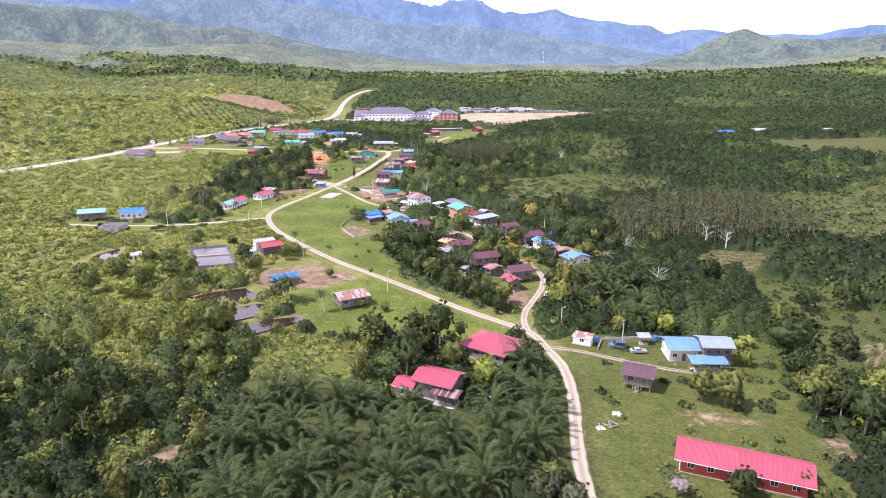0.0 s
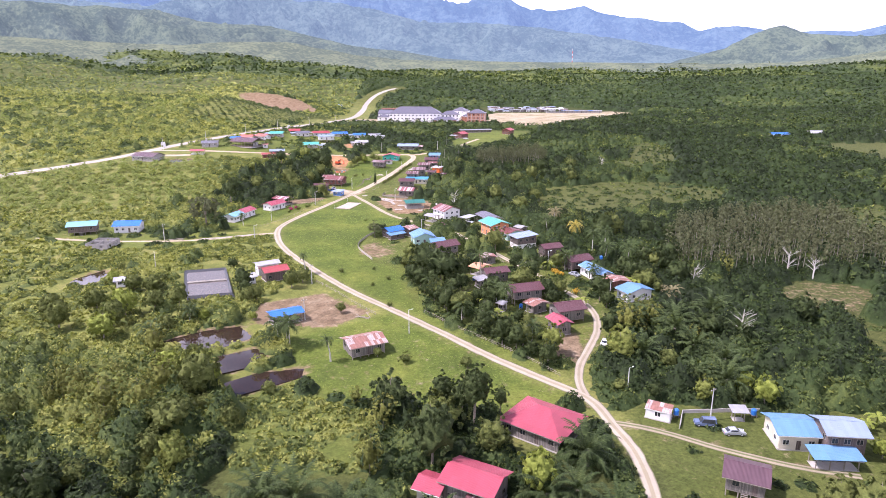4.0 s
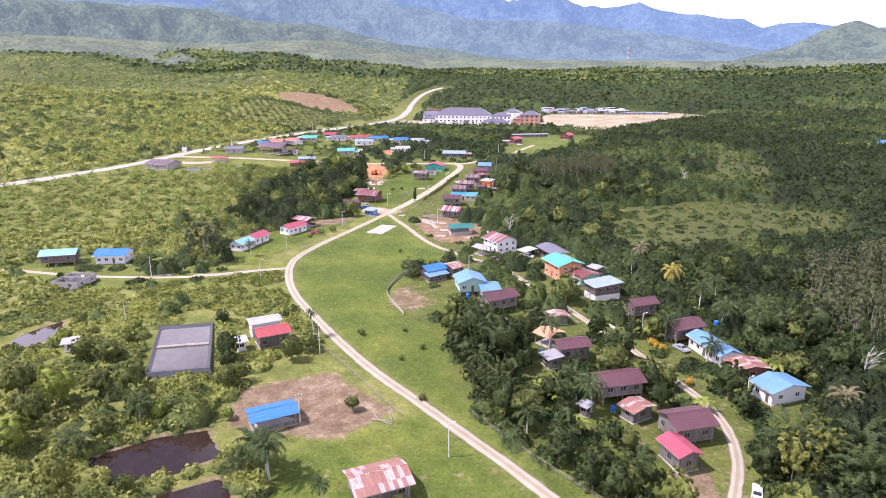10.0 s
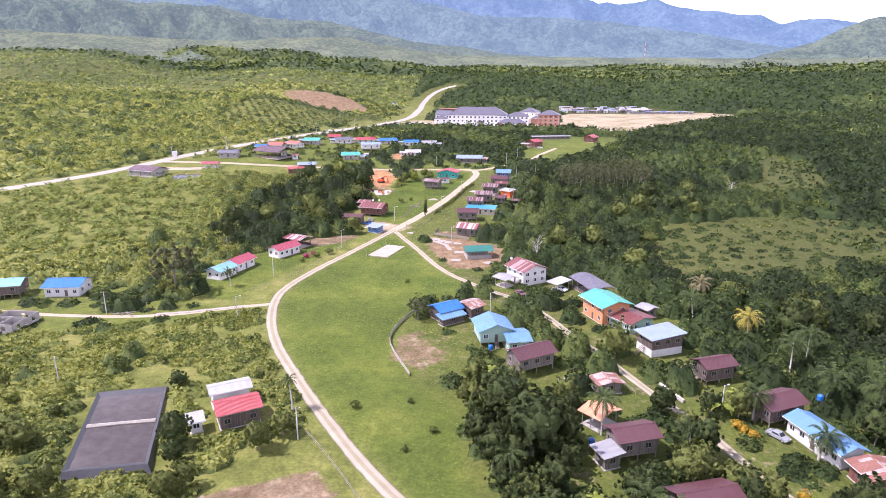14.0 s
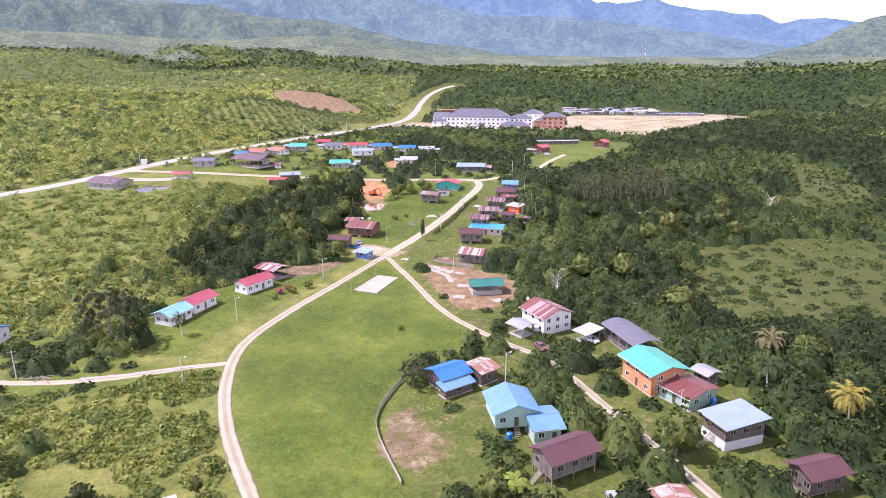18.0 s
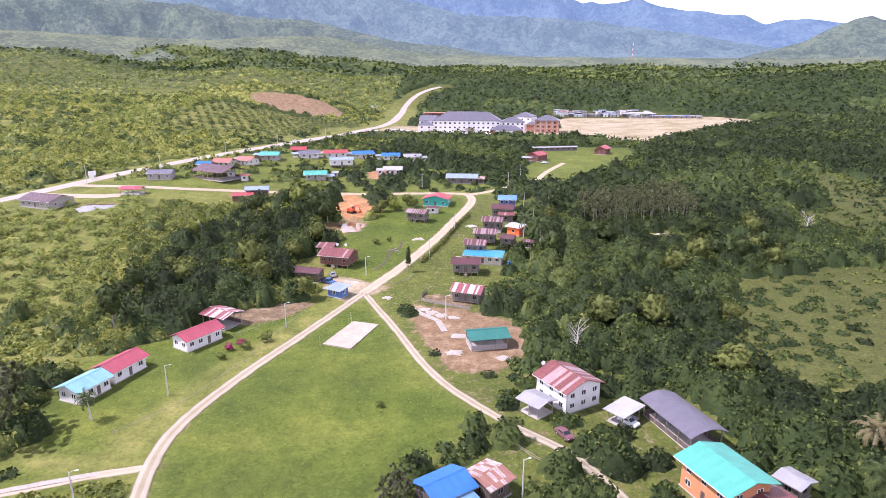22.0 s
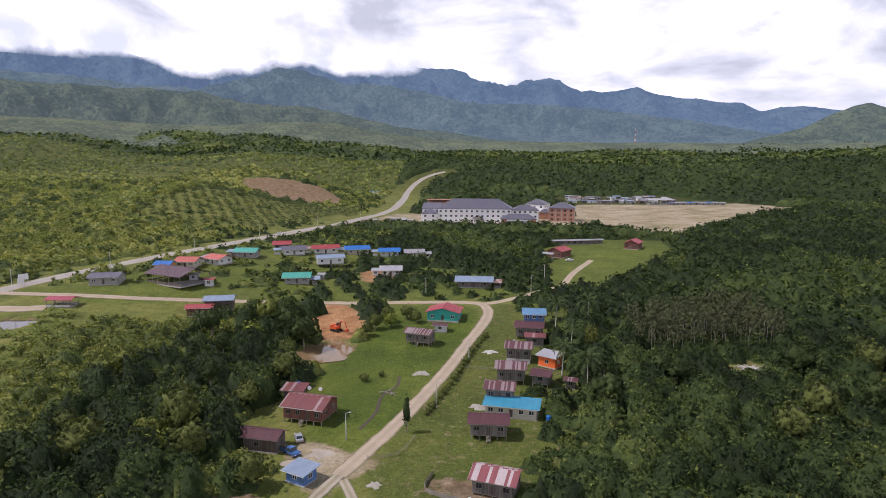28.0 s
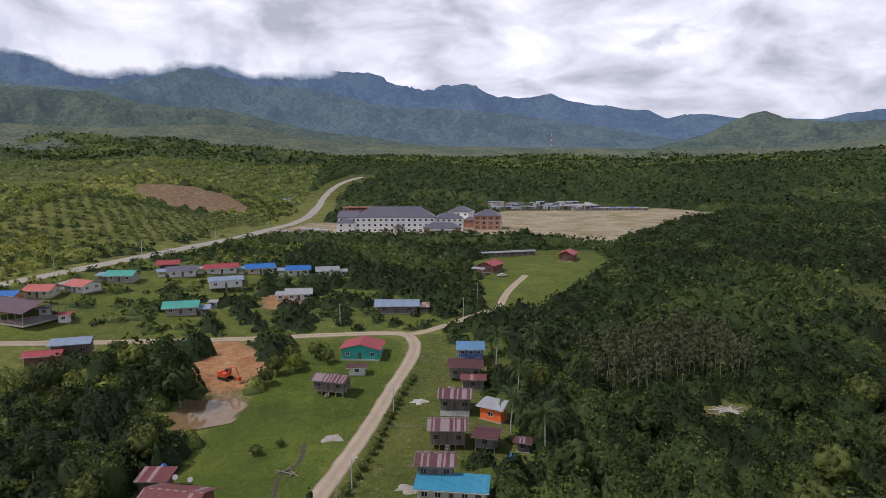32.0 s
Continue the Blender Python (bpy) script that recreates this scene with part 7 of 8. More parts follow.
for k, (x, y, h, m, s) in enumerate([(-60.3, 190, 7.5, "frond", 1), (-65, 194, 5, "frond", 1), (-47.4, 183.4, 6, "frond", 0.55), (14.6, 309, 8, "frond", 1), (25.5, 297, 8, "frond_yellow", 1.05), (-47.6, 490, 10.5, "frond", 1.25),
                                     (-36.9, 489, 11.5, "frond", 1.25), (-39.5, 441, 10.5, "frond", 1.3), (-162.6, 463, 6, "frond", 1.2), (33, 268, 8, "frond", 1), (40, 262, 9, "frond", 1), (46, 226, 6, "frond_dry", 0.9), (94, 141, 9, "frond_dry", 1.1),
                                     (84, 118, 9, "frond_dry", 1), (-3, 222, 7, "frond", 0.95), (-12, 251, 8, "frond", 0.9), (-74, 248, 7, "frond", 0.5), (-125, 316, 5, "frond", 0.6), (30, 280, 9, "frond", 1.0), (18, 322, 8, "frond_dry", 1.0),
                                     (36, 288, 8.5, "frond", 1), (3, 246, 6, "frond", 0.8), (-8, 208, 4, "frond", 0.9), (4, 200, 4, "frond", 0.9), (-16, 212, 4.5, "frond", 1), (-22, 222, 5, "frond", 1), (-28, 234, 5, "frond", 0.9), (-6, 226, 6, "frond", 1), (-99, 191, 3.5, "frond", 1.1), (-61.6, 191.7, 6, "frond", 1), (-66.7, 190, 3, "frond", 0.9),
                                     (-46, 452, 9, "frond", 1.1), (-43, 470, 9.5, "frond", 1.1), (18, 262, 6, "frond", 0.9), (26, 250, 5, "frond", 0.9), (-95, 204, 4, "frond", 0.9)]):
    coconut(x, y, h, "coconut palm with yellow drooping fronds" if m == "frond_yellow" else "coconut palm with ragged dry fronds" if m == "frond_dry" else "slender palm with feathery green fronds", m, s, 300 + k)

# the cypress at the road, dead and lone trees
v, f, cs = crown_form(401, 1.6, 9.5, 0.3, 60, 14, 0.2, shape="cone")
cy = tagged(new("cypress", trunk_shape(4, 8, 0.14, cs, 0.05, 0).mesh("trunk", M["trunk"])), "narrow dark green cypress beside the gravel road", "tree")
cy.matrix_world = pose(-82.4, 414.3, ground_at(-82.4, 414.3))
c = new("crown", quick_mesh("crown", v, f, M["leaf_dark"])); c.parent = cy
for k, (x, y, s, m, lab) in enumerate([(-27.7, 157.2, 1.15, "leaf_dark", "large dark round tree beside the grass bank"), (-138.2, 307, 1.7, "leaf_grey", "grey-green spreading tree with bare stems"), (-59.5, 299.8, 0.75, "leaf_grey", "grey-leaved tree at the field fence"),
                                       (-25, 241, 1.5, "leaf_dark", "large dark round mango tree"), (-32, 252, 1.3, "leaf_dark", "large dark round mango tree"), (-7.5, 284, 1.0, "leaf", "leafy garden tree beside the lane"),
                                       (-107.5, 386.5, 0.85, "leaf", "dense round tree at the road junction"), (-124.5, 392.5, 1.1, "leaf", "dense round tree at the road junction"), (-128, 465, 1.3, "leaf_dark", "tall dark tree beside the muddy pond"), (-135, 470, 1.25, "leaf_dark", "tall dark tree beside the muddy pond"),
                                       (-91, 233, 0.75, "leaf_dark", "dark bushy tree at the lined pond"), (-52.7, 214.5, 0.4, "leaf", "small round tree in the dry yard"), (-36, 187, 0.3, "leaf", "small bush in front of the plank hut")]):
    airy = m == "leaf_grey"
    v, f, cs = crown_form(420 + k, 4.4, 9.0, 2.6 if airy else 1.2, 96, 24 if airy else 30, 0.33, 2, body_size=0.0 if airy else 0.8)
    t = tagged(new("tree", trunk_shape(30 + k, 6, 0.25, cs).mesh("trunk", M["trunk"])), lab, "tree")
    t.matrix_world = pose(x, y, ground_at(x, y), 0, 0, 40 * k) @ Matrix.Diagonal((s, s, s, 1))
    c = new("crown", quick_mesh("crown", v, f, M[m])); c.parent = t
for k, (x, y, h) in enumerate([(-29.7, 358.6, 9), (60, 205, 9), (58, 244, 8), (95, 262, 9), (102, 258, 8), (60, 470, 9)]):
    s = Shape(); rr = random.Random(k)
    s.tube([(0, 0, -0.4), (0.1, 0, h * 0.5), (0.3, 0.2, h)], [0.28, 0.2, 0.05], 6)
    for j in range(14):
        z = h * rr.uniform(0.35, 0.9); a = rr.uniform(0, 6.28); L = rr.uniform(1.2, 3.2)
        p = Vector((0.2, 0.1, z)); q = p + Vector((math.cos(a) * L, math.sin(a) * L, L * rr.uniform(0.5, 1.1)))
        s.tube([p, (p + q) / 2 + Vector((0, 0, 0.1)), q], [0.09, 0.06, 0.02], 4)
        for w in range(3):
            e = q + Vector((rr.uniform(-1, 1), rr.uniform(-1, 1), rr.uniform(0, 1)))
            s.tube([(p + q) / 2 + (q - p) * 0.15 * w, e], [0.03, 0.012], 3)
    t = tagged(new("dead_tree", s.mesh("dead_tree", M["pale_trunk"])), "bare pale dead tree standing in the forest", "tree")
    t.matrix_world = pose(x, y, ground_at(x, y))

# single trees round the ponds, on the eastern grass and beside the digging
singles = [crown_form(440 + k, 4.2, 8.0, 0.8, 80, 30, 0.33, 2, body_size=0.8) for k in range(4)]
single_meshes = {}
rr = random.Random(21)
for x, y, s, m in [(-125, 226, 0.8, "leaf"), (-118.2, 226, 0.85, "leaf"), (-136.5, 233, 0.6, "leaf_lime"), (-103, 253, 0.55, "leaf_dark"), (-83.5, 218.5, 0.7, "leaf"), (-81.9, 222, 0.6, "leaf"), (-74.6, 234.5, 0.75, "leaf"), (-72.5, 240, 0.7, "leaf"), (-88, 228, 0.6, "leaf_dark"),
                   (-127, 209, 0.9, "leaf"), (-116, 206, 1.0, "leaf_lime"), (-114.5, 197.5, 1.05, "leaf"), (-109.7, 211.5, 0.9, "leaf"), (-103.8, 215, 0.8, "leaf"), (-113, 190.5, 1.0, "leaf_lime"), (-97, 207, 0.7, "leaf"), (-137, 203, 0.9, "leaf"), (-130, 196, 1.0, "leaf"), (-91, 205, 0.5, "leaf_lime"), (-98, 197, 0.7, "leaf"), (-83, 182.5, 0.55, "leaf"), (-73, 171, 0.6, "leaf_lime"), (-77, 207, 0.35, "leaf_lime"), (-60, 183, 0.4, "leaf"), (-57, 166, 0.5, "leaf"), (-70, 162, 0.75, "leaf_dark"),
                   (56.3, 132, 1.0, "leaf"), (51.9, 134.5, 0.85, "leaf"), (83, 154.3, 0.8, "leaf_dark"), (88, 176.8, 1.0, "leaf"), (69, 153.4, 0.55, "leaf_lime"), (101.6, 191.4, 1.0, "leaf_dark"), (76, 139, 0.7, "leaf"), (97, 160, 1.0, "leaf_dark"), (47.5, 99.5, 0.72, "leaf_dark"), (58.5, 101, 0.5, "leaf"), (60.5, 98.5, 0.45, "leaf"), (12, 94, 0.95, "leaf_grey"), (7, 97, 0.8, "leaf_dark"), (17, 92, 0.75, "leaf_grey"), (83, 141, 0.8, "leaf"), (82, 127, 0.85, "leaf_dark"), (116, 195, 1.2, "leaf_dark"), (78, 110, 0.8, "leaf"),
                   (-109.7, 485.4, 0.7, "leaf"), (-107.3, 492.8, 0.75, "leaf"), (-101, 497.8, 0.7, "leaf"), (-110.6, 478.5, 0.6, "leaf"), (-105, 488, 0.7, "leaf_lime"), (-97, 494, 0.6, "leaf"), (-89, 475, 0.35, "leaf_lime")]:
    k = rr.randrange(4)
    if (k, m) not in single_meshes:
        v, f, cs = singles[k]
        cm = quick_mesh("crown", v, f, M[m]); cm.polygons.foreach_set("use_smooth", [True] * len(cm.polygons))
        single_meshes[k, m] = (trunk_shape(60 + k, 5.5, 0.22, cs).mesh("trunk", M["trunk"]), cm)
    tm, cm = single_meshes[k, m]
    t = tagged(new("tree", tm), {"leaf": "bushy green tree standing alone on rough grass", "leaf_grey": "grey-green bushy tree beside the palm grove", "leaf_lime": "bushy bright green tree on rough grass", "leaf_dark": "dark bushy tree standing on rough grass"}[m], "tree", group="single trees on the grass")
    t.matrix_world = pose(x, y, ground_at(x, y), 0, 0, rr.uniform(0, 360)) @ Matrix.Diagonal((s, s, s * rr.uniform(0.9, 1.1), 1))
    c = new("crown", cm); c.parent = t

# bushes, ferns and creepers that fill the woods, the scrub and the gardens
Xb, Yb = jitter_grid(9, -330, 260, 66, 745, 3.1)
Db = masks(Xb, Yb)
Ub, Vb, Wb = np.random.RandomState(10).uniform(size=(3, len(Xb)))
pb = np.sin(Xb / 11 + np.sin(Yb / 7)) * np.sin(Yb / 9 + 1.3)
p2 = np.sin(Xb / 37 + 2 * np.sin(Yb / 53) + 2) * np.sin(Yb / 41 + 0.5 * np.sin(Xb / 19))
okb = ~Db["clear"] & Db["view"] & ~inside(Xb, Yb, FIELD) & ~inside(Xb, Yb, GRASS_W) & ~Db["lawns"] & ~Db["grove"]
weeds = inside(Xb, Yb, [(-165, 252), (-106, 252), (-84, 268), (-103, 298), (-165, 284)])
okb &= ~inside(Xb, Yb, [(-80, 198), (-40, 198), (-40, 222), (-68, 246), (-80, 232)])
okb &= ~inside(Xb, Yb, PALM_HILL) | (Ub < 0.05)
okb &= ~Db["bare"] | (Db["marsh"])
okb &= (line_dist(Xb, Yb, HIGHWAY) > 14) | (Ub < 0.15)
okb &= ~((Xb > -96) & (Xb < -62) & (Yb > 396) & (Yb < 522))
loose = Db["scrub"] | Db["palms"] | Db["marsh"]
meadow_b = Db["open"]
in_homes = Db["homes"]
dens = np.where(Db["palms"], 0.2, np.where(meadow_b, np.where(Yb < 170, 0.12, 0.4), np.where(in_homes, np.where(Yb > 480, 0.16, np.where(Yb > 262, 0.3, 0.5)), np.where(loose, np.where(pb < -0.45, 0.3, 0.75), np.where(Xb < -145, 0.7, 0.92)))))
okb &= Ub < dens
hb = np.where(meadow_b, 0.22 + 0.4 * Vb ** 2 + 1.2 * (Vb > 0.97), np.where(in_homes, 0.5 + 1.3 * Vb ** 2, np.where(loose, 0.5 + 1.5 * Vb ** 2, 0.9 + 2.4 * Vb)))
hb = np.where(weeds, 0.25 + 0.6 * Vb ** 2, np.where(Db["palms"], 0.3 + 0.8 * Vb ** 2, hb))
# meadow and eastern tones are lowered too, in place of cloud shade
tb = np.where(meadow_b, 0.40 + 0.1 * np.sin(Xb / 14 + Yb / 19), np.where(in_homes, 0.34, np.where((loose | (Xb < -60)) & ((Yb < 480) | (Xb < -230)), 0.86, np.where(p2 > 0.2, 0.46, 0.28)))) + 0.3 * (Wb - 0.5)
rb = np.where(meadow_b, 1.1, 1.7) + 0.9 * Vb
for x, y, h, r, t in zip(Xb[okb], Yb[okb], hb[okb], rb[okb], tb[okb]):
    off = abs(x - float(np.interp(y - 100, [0, 320], [0, -56])))
    (near_plants if off < 140 and y < 490 else mid_plants).append((x, y, h, r, t))
# the brush on the plain beyond the main road
Xw, Yw = jitter_grid(26, -760, -150, 300, 960, 5.6)
Uw, Vw, Ww = np.random.RandomState(27).uniform(size=(3, len(Xw)))
pw = np.sin(Xw / 47 + 1.3 * np.sin(Yw / 39)) * np.sin(Yw / 53 + Xw / 140)
okw = (Xw > -(Yw + 60) * 0.98) & (line_dist(Xw, Yw, HIGHWAY) > 15) & ~inside(Xw, Yw, DIRT["slope"]) & ~inside(Xw, Yw, PLATEAU) & ~inside(Xw, Yw, PALM_FIELD) & ~inside(Xw, Yw, DIRT["site"])
okw &= (line_dist(Xw, Yw, HIGHWAY) > 40) | (Xw < np.interp(Yw, [300, 440, 560, 700, 960], [-460, -280, -232, -206, -212]))
okw &= (Xw < -262) | (Yw > 560)
D_west = masks(Xw, Yw)["bare"]
for hx, hy, a, b in HOUSES:
    okw &= np.hypot(Xw - hx, Yw - hy) > a + 2
hill = inside(Xw, Yw, PALM_HILL)
okw &= ~D_west
okw &= Uw < np.where(hill, 0.02, np.where(pw > 0.2, 0.22, 0.55))
for x, y, h, r, t in zip(Xw[okw], Yw[okw], (np.where(hill, 0.5, 1.0) + 3.6 * Vw ** 2)[okw], (2.6 + 1.8 * Vw)[okw], (1.08 - 0.55 * (Vw > 0.74) + 0.3 * (Ww - 0.5))[okw]):
    mid_plants.append((x, y, h, r, t))
leaf_mass("woods", "mixed forest, bamboo and bushes round the village", "forest", near_plants, 1.2, 3.7, 0.40, "cover_near", 41, 0.16)
leaf_mass("woods", "mixed green forest and brush on the valley floor", "forest", mid_plants, 2.2, 0.85, 0.8, "cover_mid", 42, 0.2, 3)
# grass tufts
Xt, Yt = jitter_grid(16, -150, 60, 150, 470, 1.15)
Dt = masks(Xt, Yt)
tuft_ok = (Dt["open"] & (Xt < 6) | Dt["lawns"] | Dt["homes"]) & ~Dt["clear"] & (np.random.RandomState(4).uniform(size=Xt.shape) < 0.5 + 0.5 * (np.sin(Xt / 9 + np.sin(Yt / 6)) * np.sin(Yt / 8) > 0))
rt = np.random.RandomState(7)
TUFTS = []
for k in range(5):
    tv, tf = [], []
    for j in range(5):
        ang, ln = rt.uniform(0, 6.28), rt.uniform(0.18, 0.42)
        base_p = np.array([rt.uniform(-0.3, 0.3), rt.uniform(-0.3, 0.3), 0])
        out_p = np.array([math.cos(ang), math.sin(ang), 0])
        side_p = np.array([-math.sin(ang), math.cos(ang), 0]) * rt.uniform(0.08, 0.2)
        tv += [base_p - side_p, base_p + side_p, base_p + out_p * ln + np.array([0, 0, ln * rt.uniform(0.4, 0.9)])]
        tf.append((3 * j, 3 * j + 1, 3 * j + 2))
    TUFTS.append((np.array(tv), np.array(tf)))
stuff("grass", "short tufted grass on the field and lawns", "grass", "grass", [(x, y, 0.45 + 0.6 * u) for x, y, u in zip(Xt[tuft_ok], Yt[tuft_ok], rt.uniform(size=tuft_ok.sum()))], TUFTS, 17)

# far woods
def far_places(seed, x0, x1, y0, y1, step, high):
    x, y = jitter_grid(seed, x0, x1, y0, y1, step)
    r = np.random.RandomState(seed)
    p = np.sin(x / 83 + 1.4 * np.sin(y / 67)) * np.sin(y / 91 + 0.4 * np.sin(x / 55)) + 0.5 * np.sin(x / 31 + y / 37)
    ok = (x > -(y + 40) * 0.98) & (x < (y + 70) * 0.78) & (line_dist(x, y, HIGHWAY) > 24)
    for poly in (*MEADOWS, DIRT["sports"], DIRT["site"], DIRT["slope"], PLATEAU, SCHOOL):
        ok &= ~inside(x, y, poly)
    ok &= ~inside(x, y, [(-560, 540), (-225, 540), (-215, 700), (-235, 880), (-600, 880)])
    ok &= ~inside(x, y, [(-215, 735), (20, 720), (30, 830), (-60, 850), (-200, 860)])
    ok &= ~inside(x, y, [(-45, 975), (140, 975), (150, 1012), (95, 1062), (-45, 1066)])
    for hx, hy, a, b in HOUSES:
        ok &= np.hypot(x - hx, y - hy) > a + 3
    west = (x < -215 - (y - 760) * 0.12) & (y < 1500)
    dens = np.where(west, 0.30 + 0.35 * (p > 0.2), 0.95) * np.where(p > 1.0, 0.4, 1)
    ok &= r.uniform(size=x.shape) < dens
    # pale tones of western and farthest woods are raised to stand for haze
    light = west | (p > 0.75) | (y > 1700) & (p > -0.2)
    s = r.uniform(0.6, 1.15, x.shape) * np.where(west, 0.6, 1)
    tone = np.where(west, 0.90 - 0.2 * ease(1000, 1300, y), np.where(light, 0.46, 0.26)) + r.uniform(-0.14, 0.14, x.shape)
    return [(a, b, k * step * high, k * step * 0.82, t) for a, b, k, t in zip(x[ok], y[ok], s[ok], tone[ok])]


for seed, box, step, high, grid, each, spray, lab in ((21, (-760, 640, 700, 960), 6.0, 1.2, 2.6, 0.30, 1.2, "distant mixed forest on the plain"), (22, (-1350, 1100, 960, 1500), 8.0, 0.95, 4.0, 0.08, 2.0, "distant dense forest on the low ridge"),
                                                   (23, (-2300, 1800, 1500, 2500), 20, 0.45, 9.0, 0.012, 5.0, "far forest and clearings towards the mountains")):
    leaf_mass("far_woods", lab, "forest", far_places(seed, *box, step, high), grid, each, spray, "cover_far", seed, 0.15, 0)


# ---- small things ----
def slab_thing(name, label, category, outline, thick, mat, lift=0.0, kind=""):
    cx, cy = sum(p[0] for p in outline) / len(outline), sum(p[1] for p in outline) / len(outline)
    z = max(ground_at(x, y) for x, y in outline)
    s = Shape().prism([(x - cx, y - cy) for x, y in outline], -thick - 0.6, lift)
    ob = tagged(new(name, s.mesh(name, M[mat])), label, category, kind=kind)
    ob.matrix_world = pose(cx, cy, z)
    return ob


slab_thing("court_slab", "pale concrete sports court on the grass field", "court", COURT, 0.1, "slab", 0.08)
for px, py in ((-85.3, 372.5), (-88.1, 356.4)):
    t = thing("net_post", "thin metal net post at the concrete court", "post", px - 4.3 if py < 360 else px - 4, py, group="net posts")
    part("pole", Shape().tube([(0, 0, -0.2), (0, 0, 2.6)], [0.05, 0.05], 6), "steel", t)

# pond with a black liner
lined = [(-117.4, 246), (-105.2, 250.9), (-92.1, 226), (-104.4, 221.3)]
lc = Vector((sum(p[0] for p in lined) / 4, sum(p[1] for p in lined) / 4))
lz = max(ground_at(*p) for p in lined) + 0.5
pond = thing("lined_pond", "square fish pond with a black plastic liner", "pond", lc.x, lc.y, 0, lz)
def loop(k):
    return [(Vector(p) - lc) * k for p in lined]
for i in range(4):
    o0, o1, m0, m1, n0, n1 = *(loop(1.16)[j % 4] for j in (i, i + 1)), *(loop(1.07)[j % 4] for j in (i, i + 1)), *(loop(0.9)[j % 4] for j in (i, i + 1))
    s = Shape().add([(*o0, -1.2), (*o1, -1.2), (*m0, 0.25), (*m1, 0.25), (*n0, -0.6), (*n1, -0.6)], [(0, 1, 3, 2), (2, 3, 5, 4)])
    part("liner_bank", s, "liner", pond)
a, b, c, d2 = loop(0.97)
mid0, mid1 = a.lerp(d2, 0.46), b.lerp(c, 0.46)
part("water", Shape().prism([a, b, mid1, mid0], -0.5, -0.28), "pond_pale", pond, "silty grey-brown water")
part("water", Shape().prism([mid0, mid1, c, d2], -0.5, -0.33), "pond_pale", pond, "silty grey-brown water")
s = Shape().tube([(*mid0, -0.35), (*mid0.lerp(mid1, 0.5), -0.25), (*mid1, -0.35)], [0.55, 0.45, 0.55], 6)
part("divider", s, "rubble", pond, "narrow earth divider")

# unfinished house of concrete blocks
HOUSES.append((-167.7, 275.3, 5, 5))
bh = thing("block_house", "roofless unfinished house of grey concrete blocks", "house", -167.7, 275.3, 5)
for length, m, ops in ((8.9, pose(0, -5, 0), [(-3, -1.8, 0.9, 2.0), (1.2, 2.4, 0.9, 2.0)]), (8.9, pose(0, 5, 0), [(-1, 0.2, 0.0, 2.0)]), (9.7, pose(4.4, 0, 0, 0, 0, 90), [(-3.4, -2.2, 0.9, 2.0), (-0.6, 0.6, 0.9, 2.0), (2.2, 3.4, 0.9, 2.0)]),
                       (9.7, pose(-4.4, 0, 0, 0, 0, -90), [(-2, -0.8, 0.9, 2.0)]), (8.6, pose(0, 0.6, 0), [(-3, -2, 0.0, 2.0)]), (4.8, pose(0.3, -2.2, 0, 0, 0, 90), [])):
    s = Shape()
    wall_side(s, length, -0.4, 2.7, ops, m, 0.16)
    part("wall", s, "grey_wall", bh)
part("floor", Shape().box(-4.4, 4.4, -5, 5, -0.5, 0.05), "concrete", bh)


def fence(label, pts, gap, height, rails, mat="timber", rail_mat=None, solid=False):
    line = smooth_line(pts, gap)
    x0, y0 = line[0].x, line[0].y
    z0 = ground_at(x0, y0)
    f = thing("fence", label, "fence", x0, y0, 0, z0)
    prev = None
    rr = random.Random(len(pts) * 7)
    for p in line:
        z = ground_at(p.x, p.y) - z0
        q = Vector((p.x - x0, p.y - y0, z))
        lean = Vector((rr.uniform(-0.06, 0.06), rr.uniform(-0.06, 0.06), height * rr.uniform(0.92, 1.1)))
        part("post", Shape().tube([q - Vector((0, 0, 0.3)), q + lean], [0.06, 0.05], 5), mat, f)
        if prev is not None:
            for h in rails:
                s = Shape()
                if solid:
                    s.slab([prev + Vector((0, 0, h + 0.25)), q + Vector((0, 0, h + 0.25)), q + Vector((0, 0, h - 0.2)), prev + Vector((0, 0, h - 0.2))], 0.05)
                else:
                    s.tube([prev + Vector((0, 0, h)), q + Vector((0, 0, h + rr.uniform(-0.05, 0.05)))], [0.045, 0.04], 4)
                part("rail", s, rail_mat or mat, f)
        prev = q
    return f


fence("grey timber fence along the village gardens", [(-27.5, 216.9), (-13.8, 203.4), (-0.3, 191.6), (10, 180.7)], 2.2, 1.1, (0.45, 0.9))
fence("pale weathered board fence at the field's edge", [(-60.9, 306), (-63, 300), (-63.4, 284.5), (-54, 267.4)], 2.2, 1.0, (0.35, 0.8), solid=True, rail_mat="rubble")
fence("sparse post fence of the western lawn", [(-117, 312), (-110.5, 325), (-107, 345), (-106, 362), (-104, 378)], 3.0, 1.1, (0.8,))
fence("timber rail fence beside the dry yard", [(-68, 241), (-59, 232), (-50, 222), (-42, 214)], 2.4, 1.0, (0.4, 0.85))
fence("board fence round a vegetable patch", [(-73, 397.5), (-73.4, 391), (-66, 388.3), (-58.2, 386)], 1.6, 1.1, (0.3, 0.75), solid=True)
fence("timber fence beside the gravel road", [(-88, 401), (-82, 404), (-80, 412)], 2.2, 1.1, (0.5, 0.9))
fence("timber fence of the white house garden", [(-44, 322), (-34, 314), (-27, 320), (-22, 327)], 2.2, 1.0, (0.5, 0.9))
fence("wire fence posts below the striped shed", [(-116, 358), (-110, 368), (-106, 380)], 2.2, 1.1, (0.9,))
fence("timber fence along the village lane", [(-30, 310), (-20, 296), (-12, 282), (-4, 268)], 2.6, 1.0, (0.5, 0.9))
